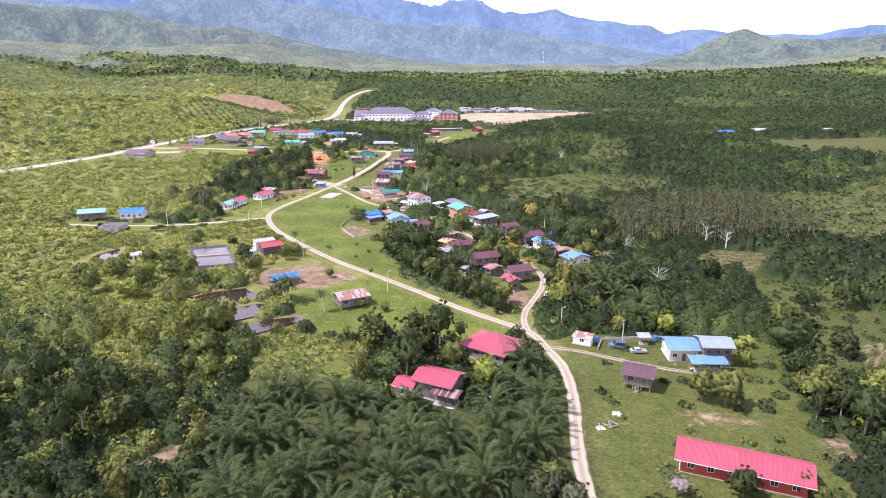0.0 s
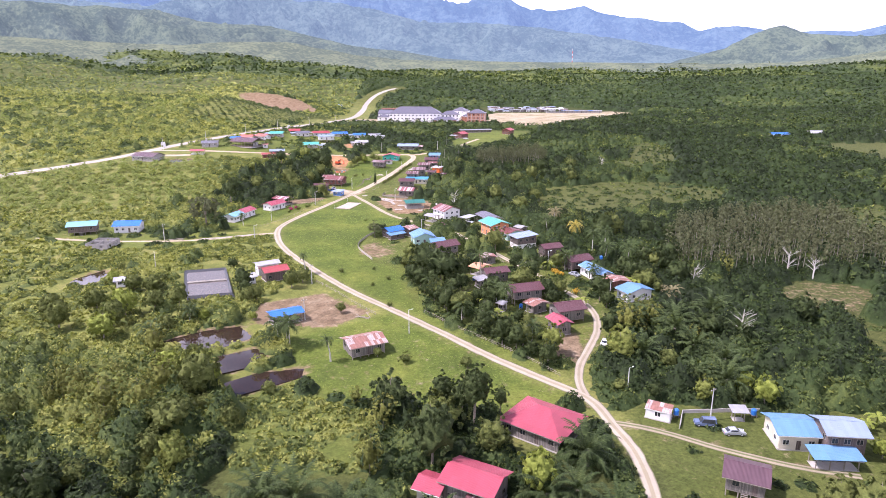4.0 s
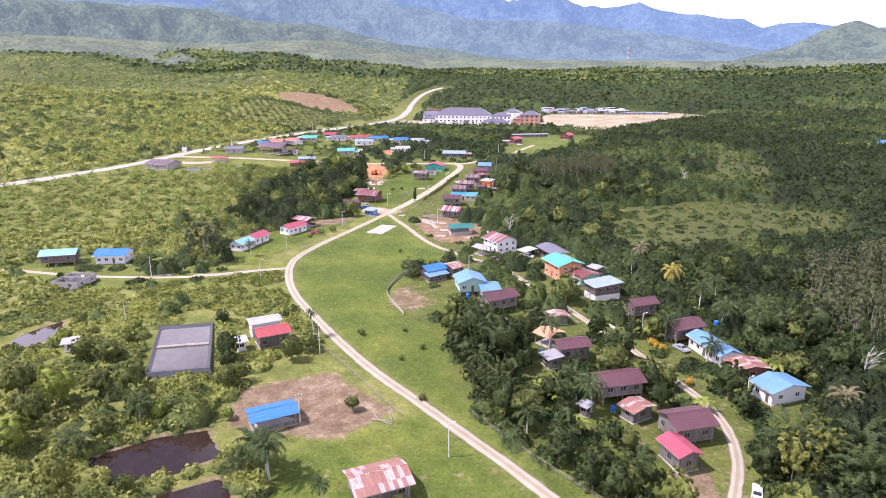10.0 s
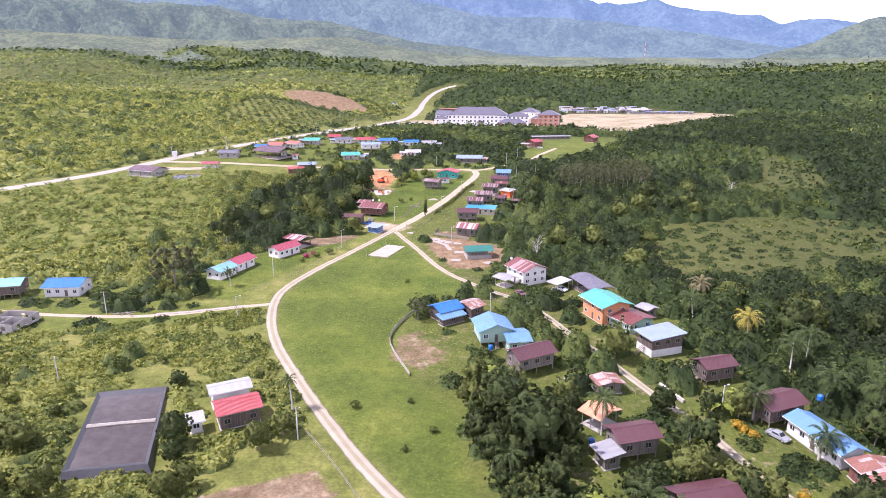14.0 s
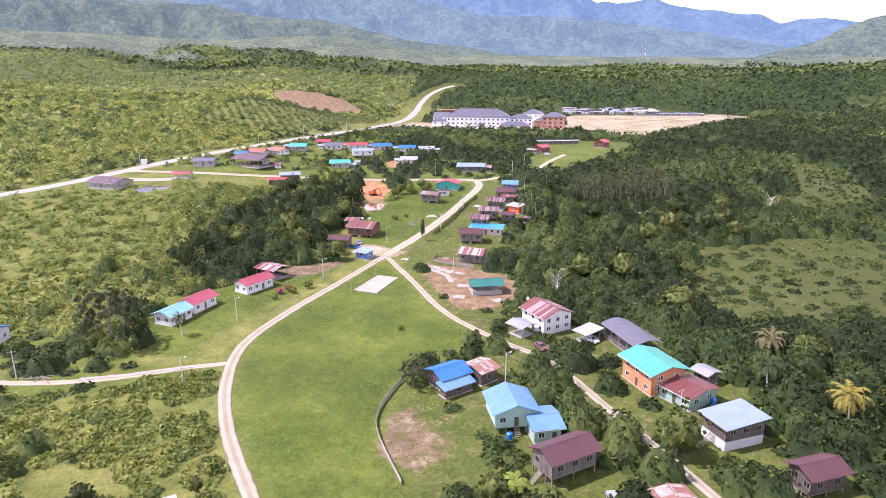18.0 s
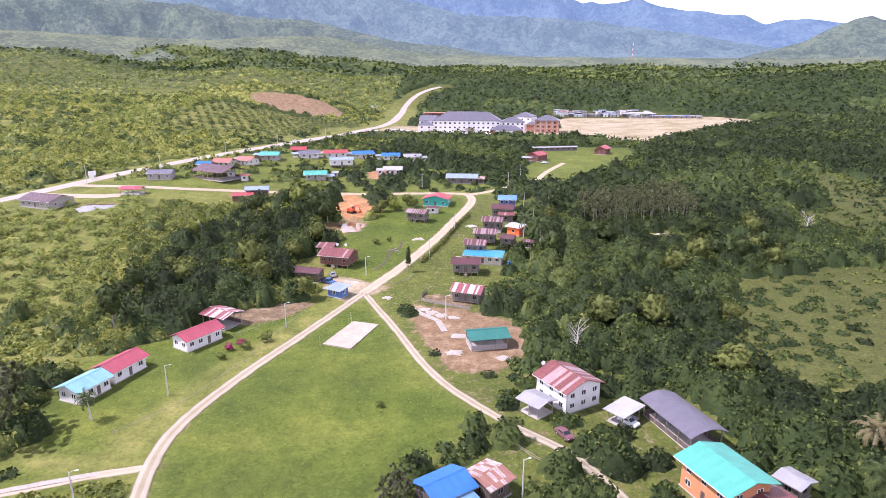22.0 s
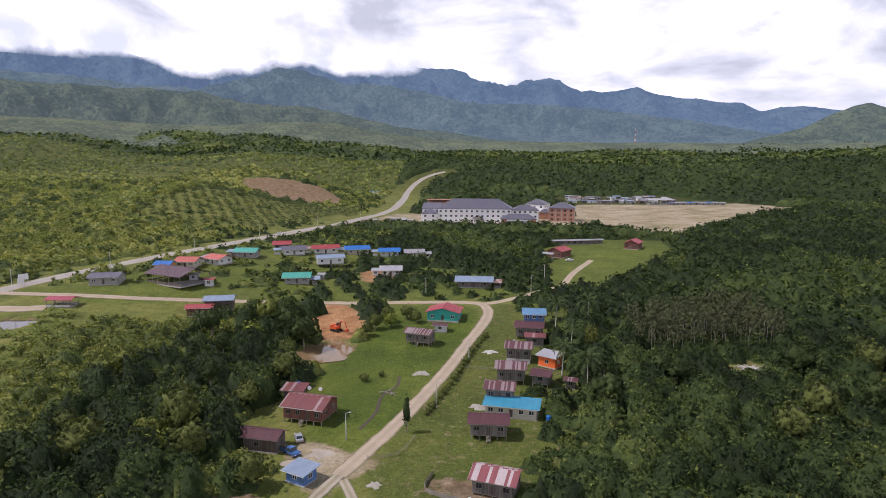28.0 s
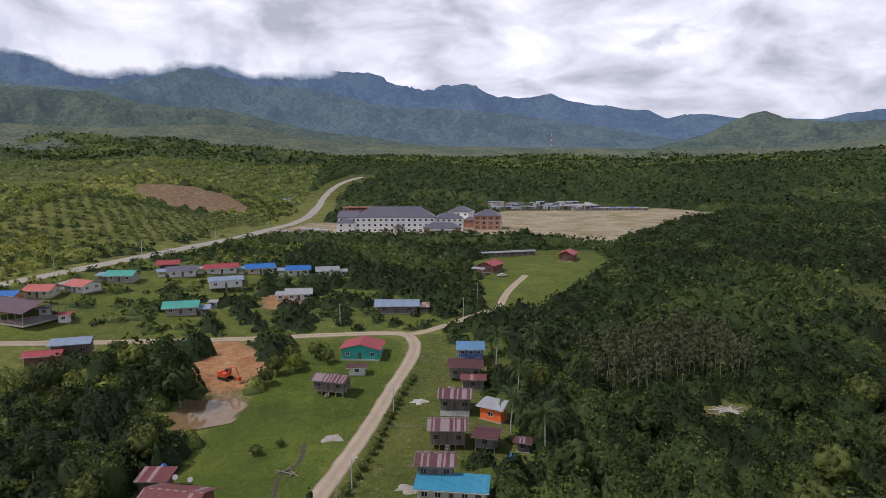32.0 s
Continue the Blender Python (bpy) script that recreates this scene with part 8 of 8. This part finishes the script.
fence("garden fence across the row's lawn", [(-76, 455), (-66, 455), (-62, 456)], 1.6, 1.1, (0.5, 0.9))


def low_wall(label, pts, height, thick, mat):
    x0, y0 = pts[0]
    z0 = ground_at(x0, y0)
    w = thing("low_wall", label, "wall", x0, y0, 0, z0)
    for (ax, ay), (bx, by) in zip(pts, pts[1:]):
        d = Vector((bx - ax, by - ay)); n = int(d.length / 1.6) + 1
        for k in range(n):
            m = Matrix.Translation((ax - x0 + d.x * (k + 0.5) / n, ay - y0 + d.y * (k + 0.5) / n, ground_at(ax + d.x * (k + 0.5) / n, ay + d.y * (k + 0.5) / n) - z0)) @ pose(0, 0, 0, 0, 0, math.degrees(math.atan2(d.y, d.x)))
            part("block", Shape().box(-d.length / n / 2 + 0.01, d.length / n / 2 - 0.01, -thick / 2, thick / 2, -0.4, height + 0.02 * (k % 3), m), mat, w)


low_wall("broken pale concrete strip along the dirt lot", [(-76.5, 386), (-72, 381.5), (-66, 377), (-63, 370)], 0.12, 1.7, "rubble")
low_wall("low concrete wall round the parking yard", [(33, 160.5), (35.2, 166.8), (46, 168.3), (52, 168.9)], 0.8, 0.18, "concrete")
low_wall("low wall of rough stones beside the lane", [(1.6, 273.2), (5.6, 266.2)], 0.7, 0.5, "stone")
low_wall("broken pale concrete edging along the sandy lane", [(-112, 300.6), (-125, 293.6), (-134, 290)], 0.18, 1.3, "rubble")


def utility_pole(x, y, h, arm=True, label="slim concrete utility pole"):
    t = thing("utility_pole", label, "pole", x, y, 35, group="utility poles")
    part("pole", Shape().tube([(0, 0, -0.5), (0, 0, h)], [0.15, 0.09], 8), "post", t)
    if arm:
        part("crossarm", Shape().box(-0.8, 0.8, -0.05, 0.05, h - 0.5, h - 0.38), "timber", t)
        for k in (-0.7, 0, 0.7):
            part("insulator", Shape().tube([(k, 0, h - 0.38), (k, 0, h - 0.2)], [0.05, 0.03], 6), "frame", t)
    else:
        part("lamp_arm", Shape().tube([(0, 0, h - 0.2), (0.5, 0, h), (1.0, 0, h)], [0.04, 0.04, 0.04], 5), "steel", t)
        part("lamp", Shape().box(0.85, 1.35, -0.1, 0.1, h - 0.06, h + 0.06), "frame", t)


for x, y, h, arm in ((-30, 201.8, 7, False), (24.8, 174.2, 6.5, False), (40.3, 164.4, 7.5, True), (28.7, 227.3, 8, False), (-61.9, 208.4, 6.5, True), (-69, 239, 7, True), (-148.2, 287.8, 7, True), (-115.6, 327.4, 7, False),
                     (-110.4, 293, 6, False), (-105.4, 366.2, 7, False), (-77.9, 428.4, 7, False), (-73.8, 462.2, 7, False), (-57.3, 537.6, 8, True), (-131, 250, 6.5, True), (-95.5, 409, 6.5, False), (-64, 378, 7, False), (-40, 306, 7, False),
                     (-5, 296, 7, True), (12, 262, 7, False), (-255, 486, 9, True), (-238, 520, 9, True), (-222, 560, 9, True), (-212, 610, 9, True), (-204, 680, 9, True), (-198, 760, 9, True), (-52, 560, 8, True), (-100, 528, 8, True)):
    utility_pole(x, y, h, arm, "concrete pole with a street lamp" if not arm else "slim concrete utility pole with a crossarm")


# vehicles
def car(label, x, y, rot, mat, kind="sedan", z=None):
    """A car along its x axis, front to +x."""
    L, W, H = {"sedan": (4.3, 1.7, 1.42), "van": (4.4, 1.75, 1.85), "pickup": (5.0, 1.8, 1.75)}[kind]
    t = thing("car" if kind != "pickup" else "pickup_truck", label, "car", x, y, rot, z)
    prof = {"sedan": [(-2.15, 0.35), (-2.15, 0.85), (-1.55, 0.95), (-1.0, 1.38), (0.35, 1.42), (1.0, 0.95), (2.0, 0.82), (2.15, 0.6), (2.15, 0.35)],
            "van": [(-2.2, 0.4), (-2.2, 1.1), (-2.05, 1.82), (0.5, 1.85), (1.15, 1.15), (2.1, 1.0), (2.2, 0.75), (2.2, 0.4)],
            "pickup": [(-2.5, 0.45), (-2.5, 1.02), (-0.6, 1.02), (-0.55, 1.72), (0.75, 1.75), (1.35, 1.12), (2.4, 1.0), (2.5, 0.8), (2.5, 0.45)]}[kind]
    n = len(prof)
    inner = [(px, pz) for px, pz in prof]
    vs = []
    for yy, k in ((-W / 2, 0), (W / 2, 0)):
        for px, pz in inner:
            sh = 0.16 if pz > 1.05 else 0.0
            vs.append((px, yy + (sh if yy < 0 else -sh), pz))
    fs = [tuple(range(n))[::-1], tuple(range(n, 2 * n))] + [(i, (i + 1) % n, n + (i + 1) % n, n + i) for i in range(n)]
    body = part("body", Shape().add(vs, fs), mat, t)
    zt = H - 0.08
    x0, x1 = {"sedan": (-1.0, 0.55), "van": (-1.9, 0.7), "pickup": (-0.45, 0.95)}[kind]
    for sgn in (-1, 1):
        part("side_window", Shape().slab([(x0, sgn * (W / 2 - 0.02), 1.0), (x1 + 0.2, sgn * (W / 2 - 0.02), 1.0), (x1 - 0.25, sgn * (W / 2 - 0.13), zt), (x0 + 0.2, sgn * (W / 2 - 0.13), zt)][::sgn], -0.02), "glass", t)
    f0, f1 = {"sedan": ((0.42, 1.40), (1.02, 0.97)), "van": ((0.54, 1.80), (1.17, 1.17)), "pickup": ((0.80, 1.70), (1.37, 1.14))}[kind]
    part("windscreen", Shape().slab([(f1[0] + 0.02, -W / 2 + 0.15, f1[1] + 0.02), (f1[0] + 0.02, W / 2 - 0.15, f1[1] + 0.02), (f0[0] + 0.02, W / 2 - 0.25, f0[1] + 0.0), (f0[0] + 0.02, -W / 2 + 0.25, f0[1])], 0.02), "glass", t)
    r0, r1 = {"sedan": ((-1.58, 0.97), (-1.06, 1.36)), "van": ((-2.19, 1.15), (-2.08, 1.75)), "pickup": ((-0.6, 1.1), (-0.58, 1.66))}[kind]
    part("rear_window", Shape().slab([(r0[0] - 0.02, W / 2 - 0.15, r0[1]), (r0[0] - 0.02, -W / 2 + 0.15, r0[1]), (r1[0] - 0.02, -W / 2 + 0.25, r1[1]), (r1[0] - 0.02, W / 2 - 0.25, r1[1])], 0.02), "glass", t)
    if kind == "pickup":
        part("load_bed", Shape().box(-2.4, -0.7, -0.75, 0.75, 1.0, 1.04), "liner", t)
    for wx in (-L / 2 + 0.8, L / 2 - 0.8):
        for sgn in (-1, 1):
            w = part("wheel", Shape().tube([(wx, sgn * (W / 2 - 0.2), 0.31), (wx, sgn * (W / 2 + 0.01), 0.31)], [0.32, 0.32], 12), "tyre", t)
            part("rim", Shape().tube([(wx, sgn * (W / 2 + 0.01), 0.31), (wx, sgn * (W / 2 + 0.03), 0.31)], [0.19, 0.16], 10), "steel", w)
    for sgn in (-1, 1):
        part("headlight", Shape().box(L / 2 - 0.05, L / 2 + 0.02, sgn * 0.6 - 0.18, sgn * 0.6 + 0.18, 0.62, 0.76), "frame", t)
        part("tail_light", Shape().box(-L / 2 - 0.02, -L / 2 + 0.05, sgn * 0.65 - 0.12, sgn * 0.65 + 0.12, 0.65, 0.82), "red_mast", t)
    return t


car("blue-grey van parked in the walled yard", 38.6, 162.3, 178, "car_blue", "van")
car("silver sedan parked on the yard grass", 43.5, 159.4, 4, "car_silver")
car("small white car at the lane's edge", 23.4, 199.8, 72, "car_white")
car("white car beside the palm grove house", 3.2, 131.0, 60, "car_white")
car("blue pickup truck on the pale yard", -105.6, 401.0, -30, "car_pickup", "pickup")
car("silver car beside the brown carport", -106.4, 407.4, 120, "car_silver")
car("silver van under garden trees", -19.0, 268.9, 110, "car_silver", "van")
car("white car under the carport roof", -20.6, 331.5, -42, "car_white")
car("faded maroon car wreck on the lawn", -33.0, 325.0, -55, "car_maroon")
car("silver car beside the raised plank house", 21.0, 256.0, -50, "car_silver")
car("white car in front of the school house", -39.5, 609, 20, "car_white")
for cx, cy in ((-120, 788), (-98, 789), (-90, 785), (-130, 782)):
    car("small truck on the building site", cx, cy, random.Random(int(cx)).uniform(0, 360), "car_white", "pickup")

ex = thing("excavator", "orange-red excavator standing on the dug clay", "excavator", -122.7, 481.5, -25)
for sgn in (-1, 1):
    part("track", Shape().prism([(-1.7, sgn * 1.0 - 0.3), (1.7, sgn * 1.0 - 0.3), (1.7, sgn * 1.0 + 0.3), (-1.7, sgn * 1.0 + 0.3)], -0.05, 0.75), "tyre", ex)
part("house", Shape().box(-1.8, 1.1, -1.2, 1.2, 0.85, 1.9).box(-1.8, -0.9, -1.15, 1.15, 1.9, 2.2), "digger", ex)
cab = part("cab", Shape().box(0.0, 1.2, 0.1, 1.15, 1.9, 2.9), "liner", ex, "black glazed cab")
part("boom", Shape().tube([(1.0, -0.2, 1.6), (2.6, -0.2, 3.9), (4.4, -0.2, 3.9)], [0.28, 0.3, 0.2], 6), "digger", ex)
part("arm", Shape().tube([(4.3, -0.2, 4.0), (5.2, -0.2, 1.6)], [0.22, 0.15], 6), "digger", ex)
part("bucket", Shape().prism([(4.7, -0.75), (5.5, -0.75), (5.5, 0.35), (4.7, 0.35)], 0.6, 1.5), "digger", ex)


def tank(x, y, lift=1.2, r=0.6):
    t = thing("water_tank", "blue plastic water tank on a timber stand", "water tank", x, y, 0, group="blue water tanks")
    part("stand", Shape().box(-0.6, 0.6, -0.6, 0.6, lift - 0.12, lift).box(-0.55, -0.45, -0.55, -0.45, -0.3, lift).box(0.45, 0.55, -0.55, -0.45, -0.3, lift).box(-0.55, -0.45, 0.45, 0.55, -0.3, lift).box(0.45, 0.55, 0.45, 0.55, -0.3, lift), "timber", t)
    part("barrel", Shape().tube([(0, 0, lift), (0, 0, lift + 0.1), (0, 0, lift + 1.1), (0, 0, lift + 1.3)], [r * 0.92, r, r, r * 0.6], 14), "tank", t)
    part("lid", Shape().tube([(0, 0, lift + 1.3), (0, 0, lift + 1.4)], [r * 0.35, r * 0.3], 10), "tank", t)


for x, y, l in ((-116.5, 432.5, 1.6), (33.4, 165.2, 0.6), (50.0, 166.8, 0.5), (-12.2, 139.2, 2.2), (-49.6, 424.4, 0.5), (2.8, 303.2, 0.6), (31.6, 266.8, 3.0), (37.2, 246.8, 0.6), (-37.2, 283.2, 0.6), (-27.6, 346.6, 1.2), (-14.0, 246.8, 0.5), (1.5, 222.6, 0.4), (-46.5, 441, 0.5)):
    tank(x, y, l)
for x, y, z in ((-106.6, 422.5, 7.1), (-110.2, 424.2, 6.6), (-60.5, 466, 9.3), (-37.5, 342.5, 5.2)):
    t = thing("satellite_dish", "white satellite dish on a roof", "satellite dish", x, y, 0, z + 0.2, group="satellite dishes")
    part("dish", Shape().tube([(0, 0, 0.4), (0.05, -0.1, 0.42), (0.2, -0.35, 0.5)], [0.1, 0.35, 0.5], 12), "frame", t)
    part("mast", Shape().tube([(0, 0, -0.5), (0, 0, 0.4)], [0.04, 0.04], 5), "steel", t)

# bushes with colour, hedges, banana plants
v, f, cs = crown_form(500, 1.1, 1.7, 0.0, 24, 12, 0.16, 1)
def bush_thing(x, y, s, mat, label, name="bush", group=""):
    t = tagged(new(name, quick_mesh("leaves", v, f, M[mat])), label, "bush", group)
    t.matrix_world = pose(x, y, ground_at(x, y), 0, 0, (x * 37) % 360) @ Matrix.Diagonal((s, s, s, 1))


for x, y in ((-113.6, 350.5), (-111.8, 353.5), (3.2, 141.5), (5.0, 142.6)):
    bush_thing(x, y, 1.1, "bloom", "pink flowering bush beside the house")
for x, y in ((15.0, 256.5), (16.2, 255.0), (14.2, 258.2), (19.5, 237.5)):
    bush_thing(x, y, 1.1, "gold", "yellow-orange flowering bush at the lane")
for k, p in enumerate(smooth_line([(-79.5, 424), (-75.8, 446), (-73.2, 470), (-70.6, 484)], 2.6)):
    bush_thing(p.x, p.y, 0.7 + 0.5 * ((k * 0.37) % 1), "leaf", "low green hedge bush along the gravel road", "hedge_bush", "hedge along the road")
for x, y, s in ((-101, 442, 1.4), (-97, 446, 1.0), (-110, 352, 1.3), (-113, 345.5, 1.0), (-107, 357, 1.5), (-39, 221, 0.9), (-62, 252, 1.0), (-13, 184, 1.6), (-28.5, 184.5, 1.6), (-70, 330, 0.8), (-48, 239, 0.7), (-44, 246, 0.8), (-51, 256, 0.7)):
    bush_thing(x, y, s, "leaf", "round green garden bush on the grass")


def banana(x, y, s, seed):
    t = thing("banana_plant", "banana plant with broad torn leaves", "plant", x, y, seed * 50, group="banana plants")
    part("stem", Shape().tube([(0, 0, -0.2), (0, 0, 2.0 * s)], [0.16 * s, 0.1 * s], 6), "leaf_lime", t)
    rr = random.Random(seed)
    for k in range(8):
        a = k * 2.4 + rr.uniform(-0.3, 0.3)
        h = Vector((math.cos(a), math.sin(a), 0)); sd = Vector((-math.sin(a), math.cos(a), 0))
        pts = [Vector((0, 0, 1.9 * s)) + h * u * 2.0 * s + Vector((0, 0, (1.5 * u - 2.0 * u * u * rr.uniform(0.7, 1.2)) * s)) for u in (0, 0.3, 0.6, 0.85, 1)]
        wd = [0.05, 0.32, 0.36, 0.26, 0.03]
        vs = [q for p, w in zip(pts, wd) for q in (p - sd * w * s - Vector((0, 0, w * 0.3)), p, p + sd * w * s - Vector((0, 0, w * 0.3)))]
        fs = [q for i in range(4) for q in ((3 * i, 3 * i + 1, 3 * i + 4, 3 * i + 3), (3 * i + 1, 3 * i + 2, 3 * i + 5, 3 * i + 4))]
        part("leaf", Shape().add(vs, fs), "leaf_lime", t)


for k, (x, y) in enumerate(((38.5, 248.5), (40.5, 245.5), (41.5, 249), (-33, 262), (-30.5, 259), (-35, 268), (-20.5, 244), (16.5, 268), (12, 262), (-14, 229), (-10, 224), (-6, 213), (71, 163), (74, 165), (4, 297), (-150, 470), (20, 226), (-38, 260.5))):
    banana(x, y, 1.1 + 0.2 * (k % 3), k)

# heaps, logs and litter
def heap(x, y, r, h, mat, label, name="mound"):
    rr = random.Random(int(x * 3 + y))
    n = 14
    out = [r * rr.uniform(0.55, 1.35) for _ in range(n)]
    ring = [(2 * math.pi * k / n, out[k]) for k in range(n)]
    vs = [(0, 0, h)] + [(0.55 * q * math.cos(a) * 1.25, 0.55 * q * math.sin(a), h * rr.uniform(0.35, 0.8)) for a, q in ring]
    vs += [(q * math.cos(a) * 1.25, q * math.sin(a), -0.15) for a, q in ring]
    fs = [(0, 1 + k, 1 + (k + 1) % n) for k in range(n)] + [(1 + k, n + 1 + k, n + 1 + (k + 1) % n, 1 + (k + 1) % n) for k in range(n)]
    ob = tagged(new(name, Shape().add(vs, fs).mesh(name, M[mat], True)), label, "heap")
    ob.matrix_world = pose(x, y, ground_at(x, y))


for x, y, r, h, m, lab in ((-86, 450, 2.2, 0.5, "rubble", "pale heap of sand on the lawn"), (-67.5, 430.5, 1.8, 0.5, "rubble", "pale heap of sand beside the blue-roofed house"), (-68, 470, 2.0, 0.5, "stone", "grey heap of gravel beside the road"),
                           (-84, 392, 1.6, 0.3, "rubble", "white rubble on the grass"), (-58.5, 358, 2.2, 0.4, "rubble", "white rubble beside the half-built house"), (-46.5, 357, 2.0, 0.4, "rubble", "white rubble beside the half-built house"), (-59, 368, 2.0, 0.4, "rubble", "white rubble beside the half-built house"),
                           (-71.5, 384.6, 1.8, 0.3, "rubble", "white rubble along the dirt lot"), (-68.5, 382.6, 1.8, 0.3, "rubble", "white rubble along the dirt lot"), (-65.4, 381, 1.8, 0.3, "rubble", "white rubble along the dirt lot"), (-62, 380, 1.6, 0.3, "rubble", "white rubble along the dirt lot"),
                           (31.5, 127, 1.4, 0.4, "stone", "grey stone heap on the grass"), (26.8, 121, 1.2, 0.3, "stone", "grey stone heap on the grass"), (-102.5, 397.5, 3.2, 0.25, "slab", "pale gravel heap in the yard"), (-99.5, 402.5, 3.0, 0.2, "slab", "pale gravel heap in the yard")):
    heap(x, y, r, h, m, lab)
rr = random.Random(31)
for cx, cy, n, L, lab in ((-143, 289.5, 9, 4.5, "dark timber pile beside the sandy lane"), (-45.5, 212, 5, 4.0, "loose timber poles on bare soil"), (8.5, 467, 16, 8, "felled pale tree trunks in a clearing"), (28, 122.5, 6, 3, "grey planks on the grass"), (-92, 436, 5, 4, "old logs in the ditch")):
    t = thing("log_pile", lab, "logs", cx, cy)
    for k in range(n):
        a = rr.uniform(0, 3.14); p = Vector((rr.uniform(-2, 2), rr.uniform(-1.5, 1.5), 0.12 + 0.05 * (k % 4)))
        q = Vector((math.cos(a), math.sin(a), 0)) * L / 2 * rr.uniform(0.6, 1)
        part("log", Shape().tube([p - q, p + q], [0.14, 0.1], 6), "pale_trunk" if "pale" in lab else "timber", t)
ribbon("ditch", [(-92, 447), (-91, 440), (-93.5, 433), (-92.5, 424), (-94, 414)], 1.2, M["mud"], 0.05, "dark eroded ditch across the lawn", "ditch", 1.5)
for x, y, w, h in ((-262, 499, 4, 2.4), (-258.5, 494, 2.6, 2.2), (-208, 628, 3, 2)):
    t = thing("roadside_board", "white roadside board on two posts", "sign", x, y, 70)
    for k in (-1, 1):
        part("post", Shape().box(k * w / 2 * 0.8 - 0.06, k * w / 2 * 0.8 + 0.06, -0.06, 0.06, -0.4, 1.2 + h), "steel", t)
    part("board", Shape().box(-w / 2, w / 2, -0.1, -0.06, 1.0, 1.0 + h), "frame", t)
vv, ff, cs = crown_form(510, 2.6, 3.6, 0.1, 40, 14, 0.16)
t = tagged(new("dry_shrub", quick_mesh("twigs", vv, ff, M["dry_brush"])), "leafless grey shrub beside the red long house", "bush")
t.matrix_world = pose(36.5, 99.5, ground_at(36.5, 99.5))
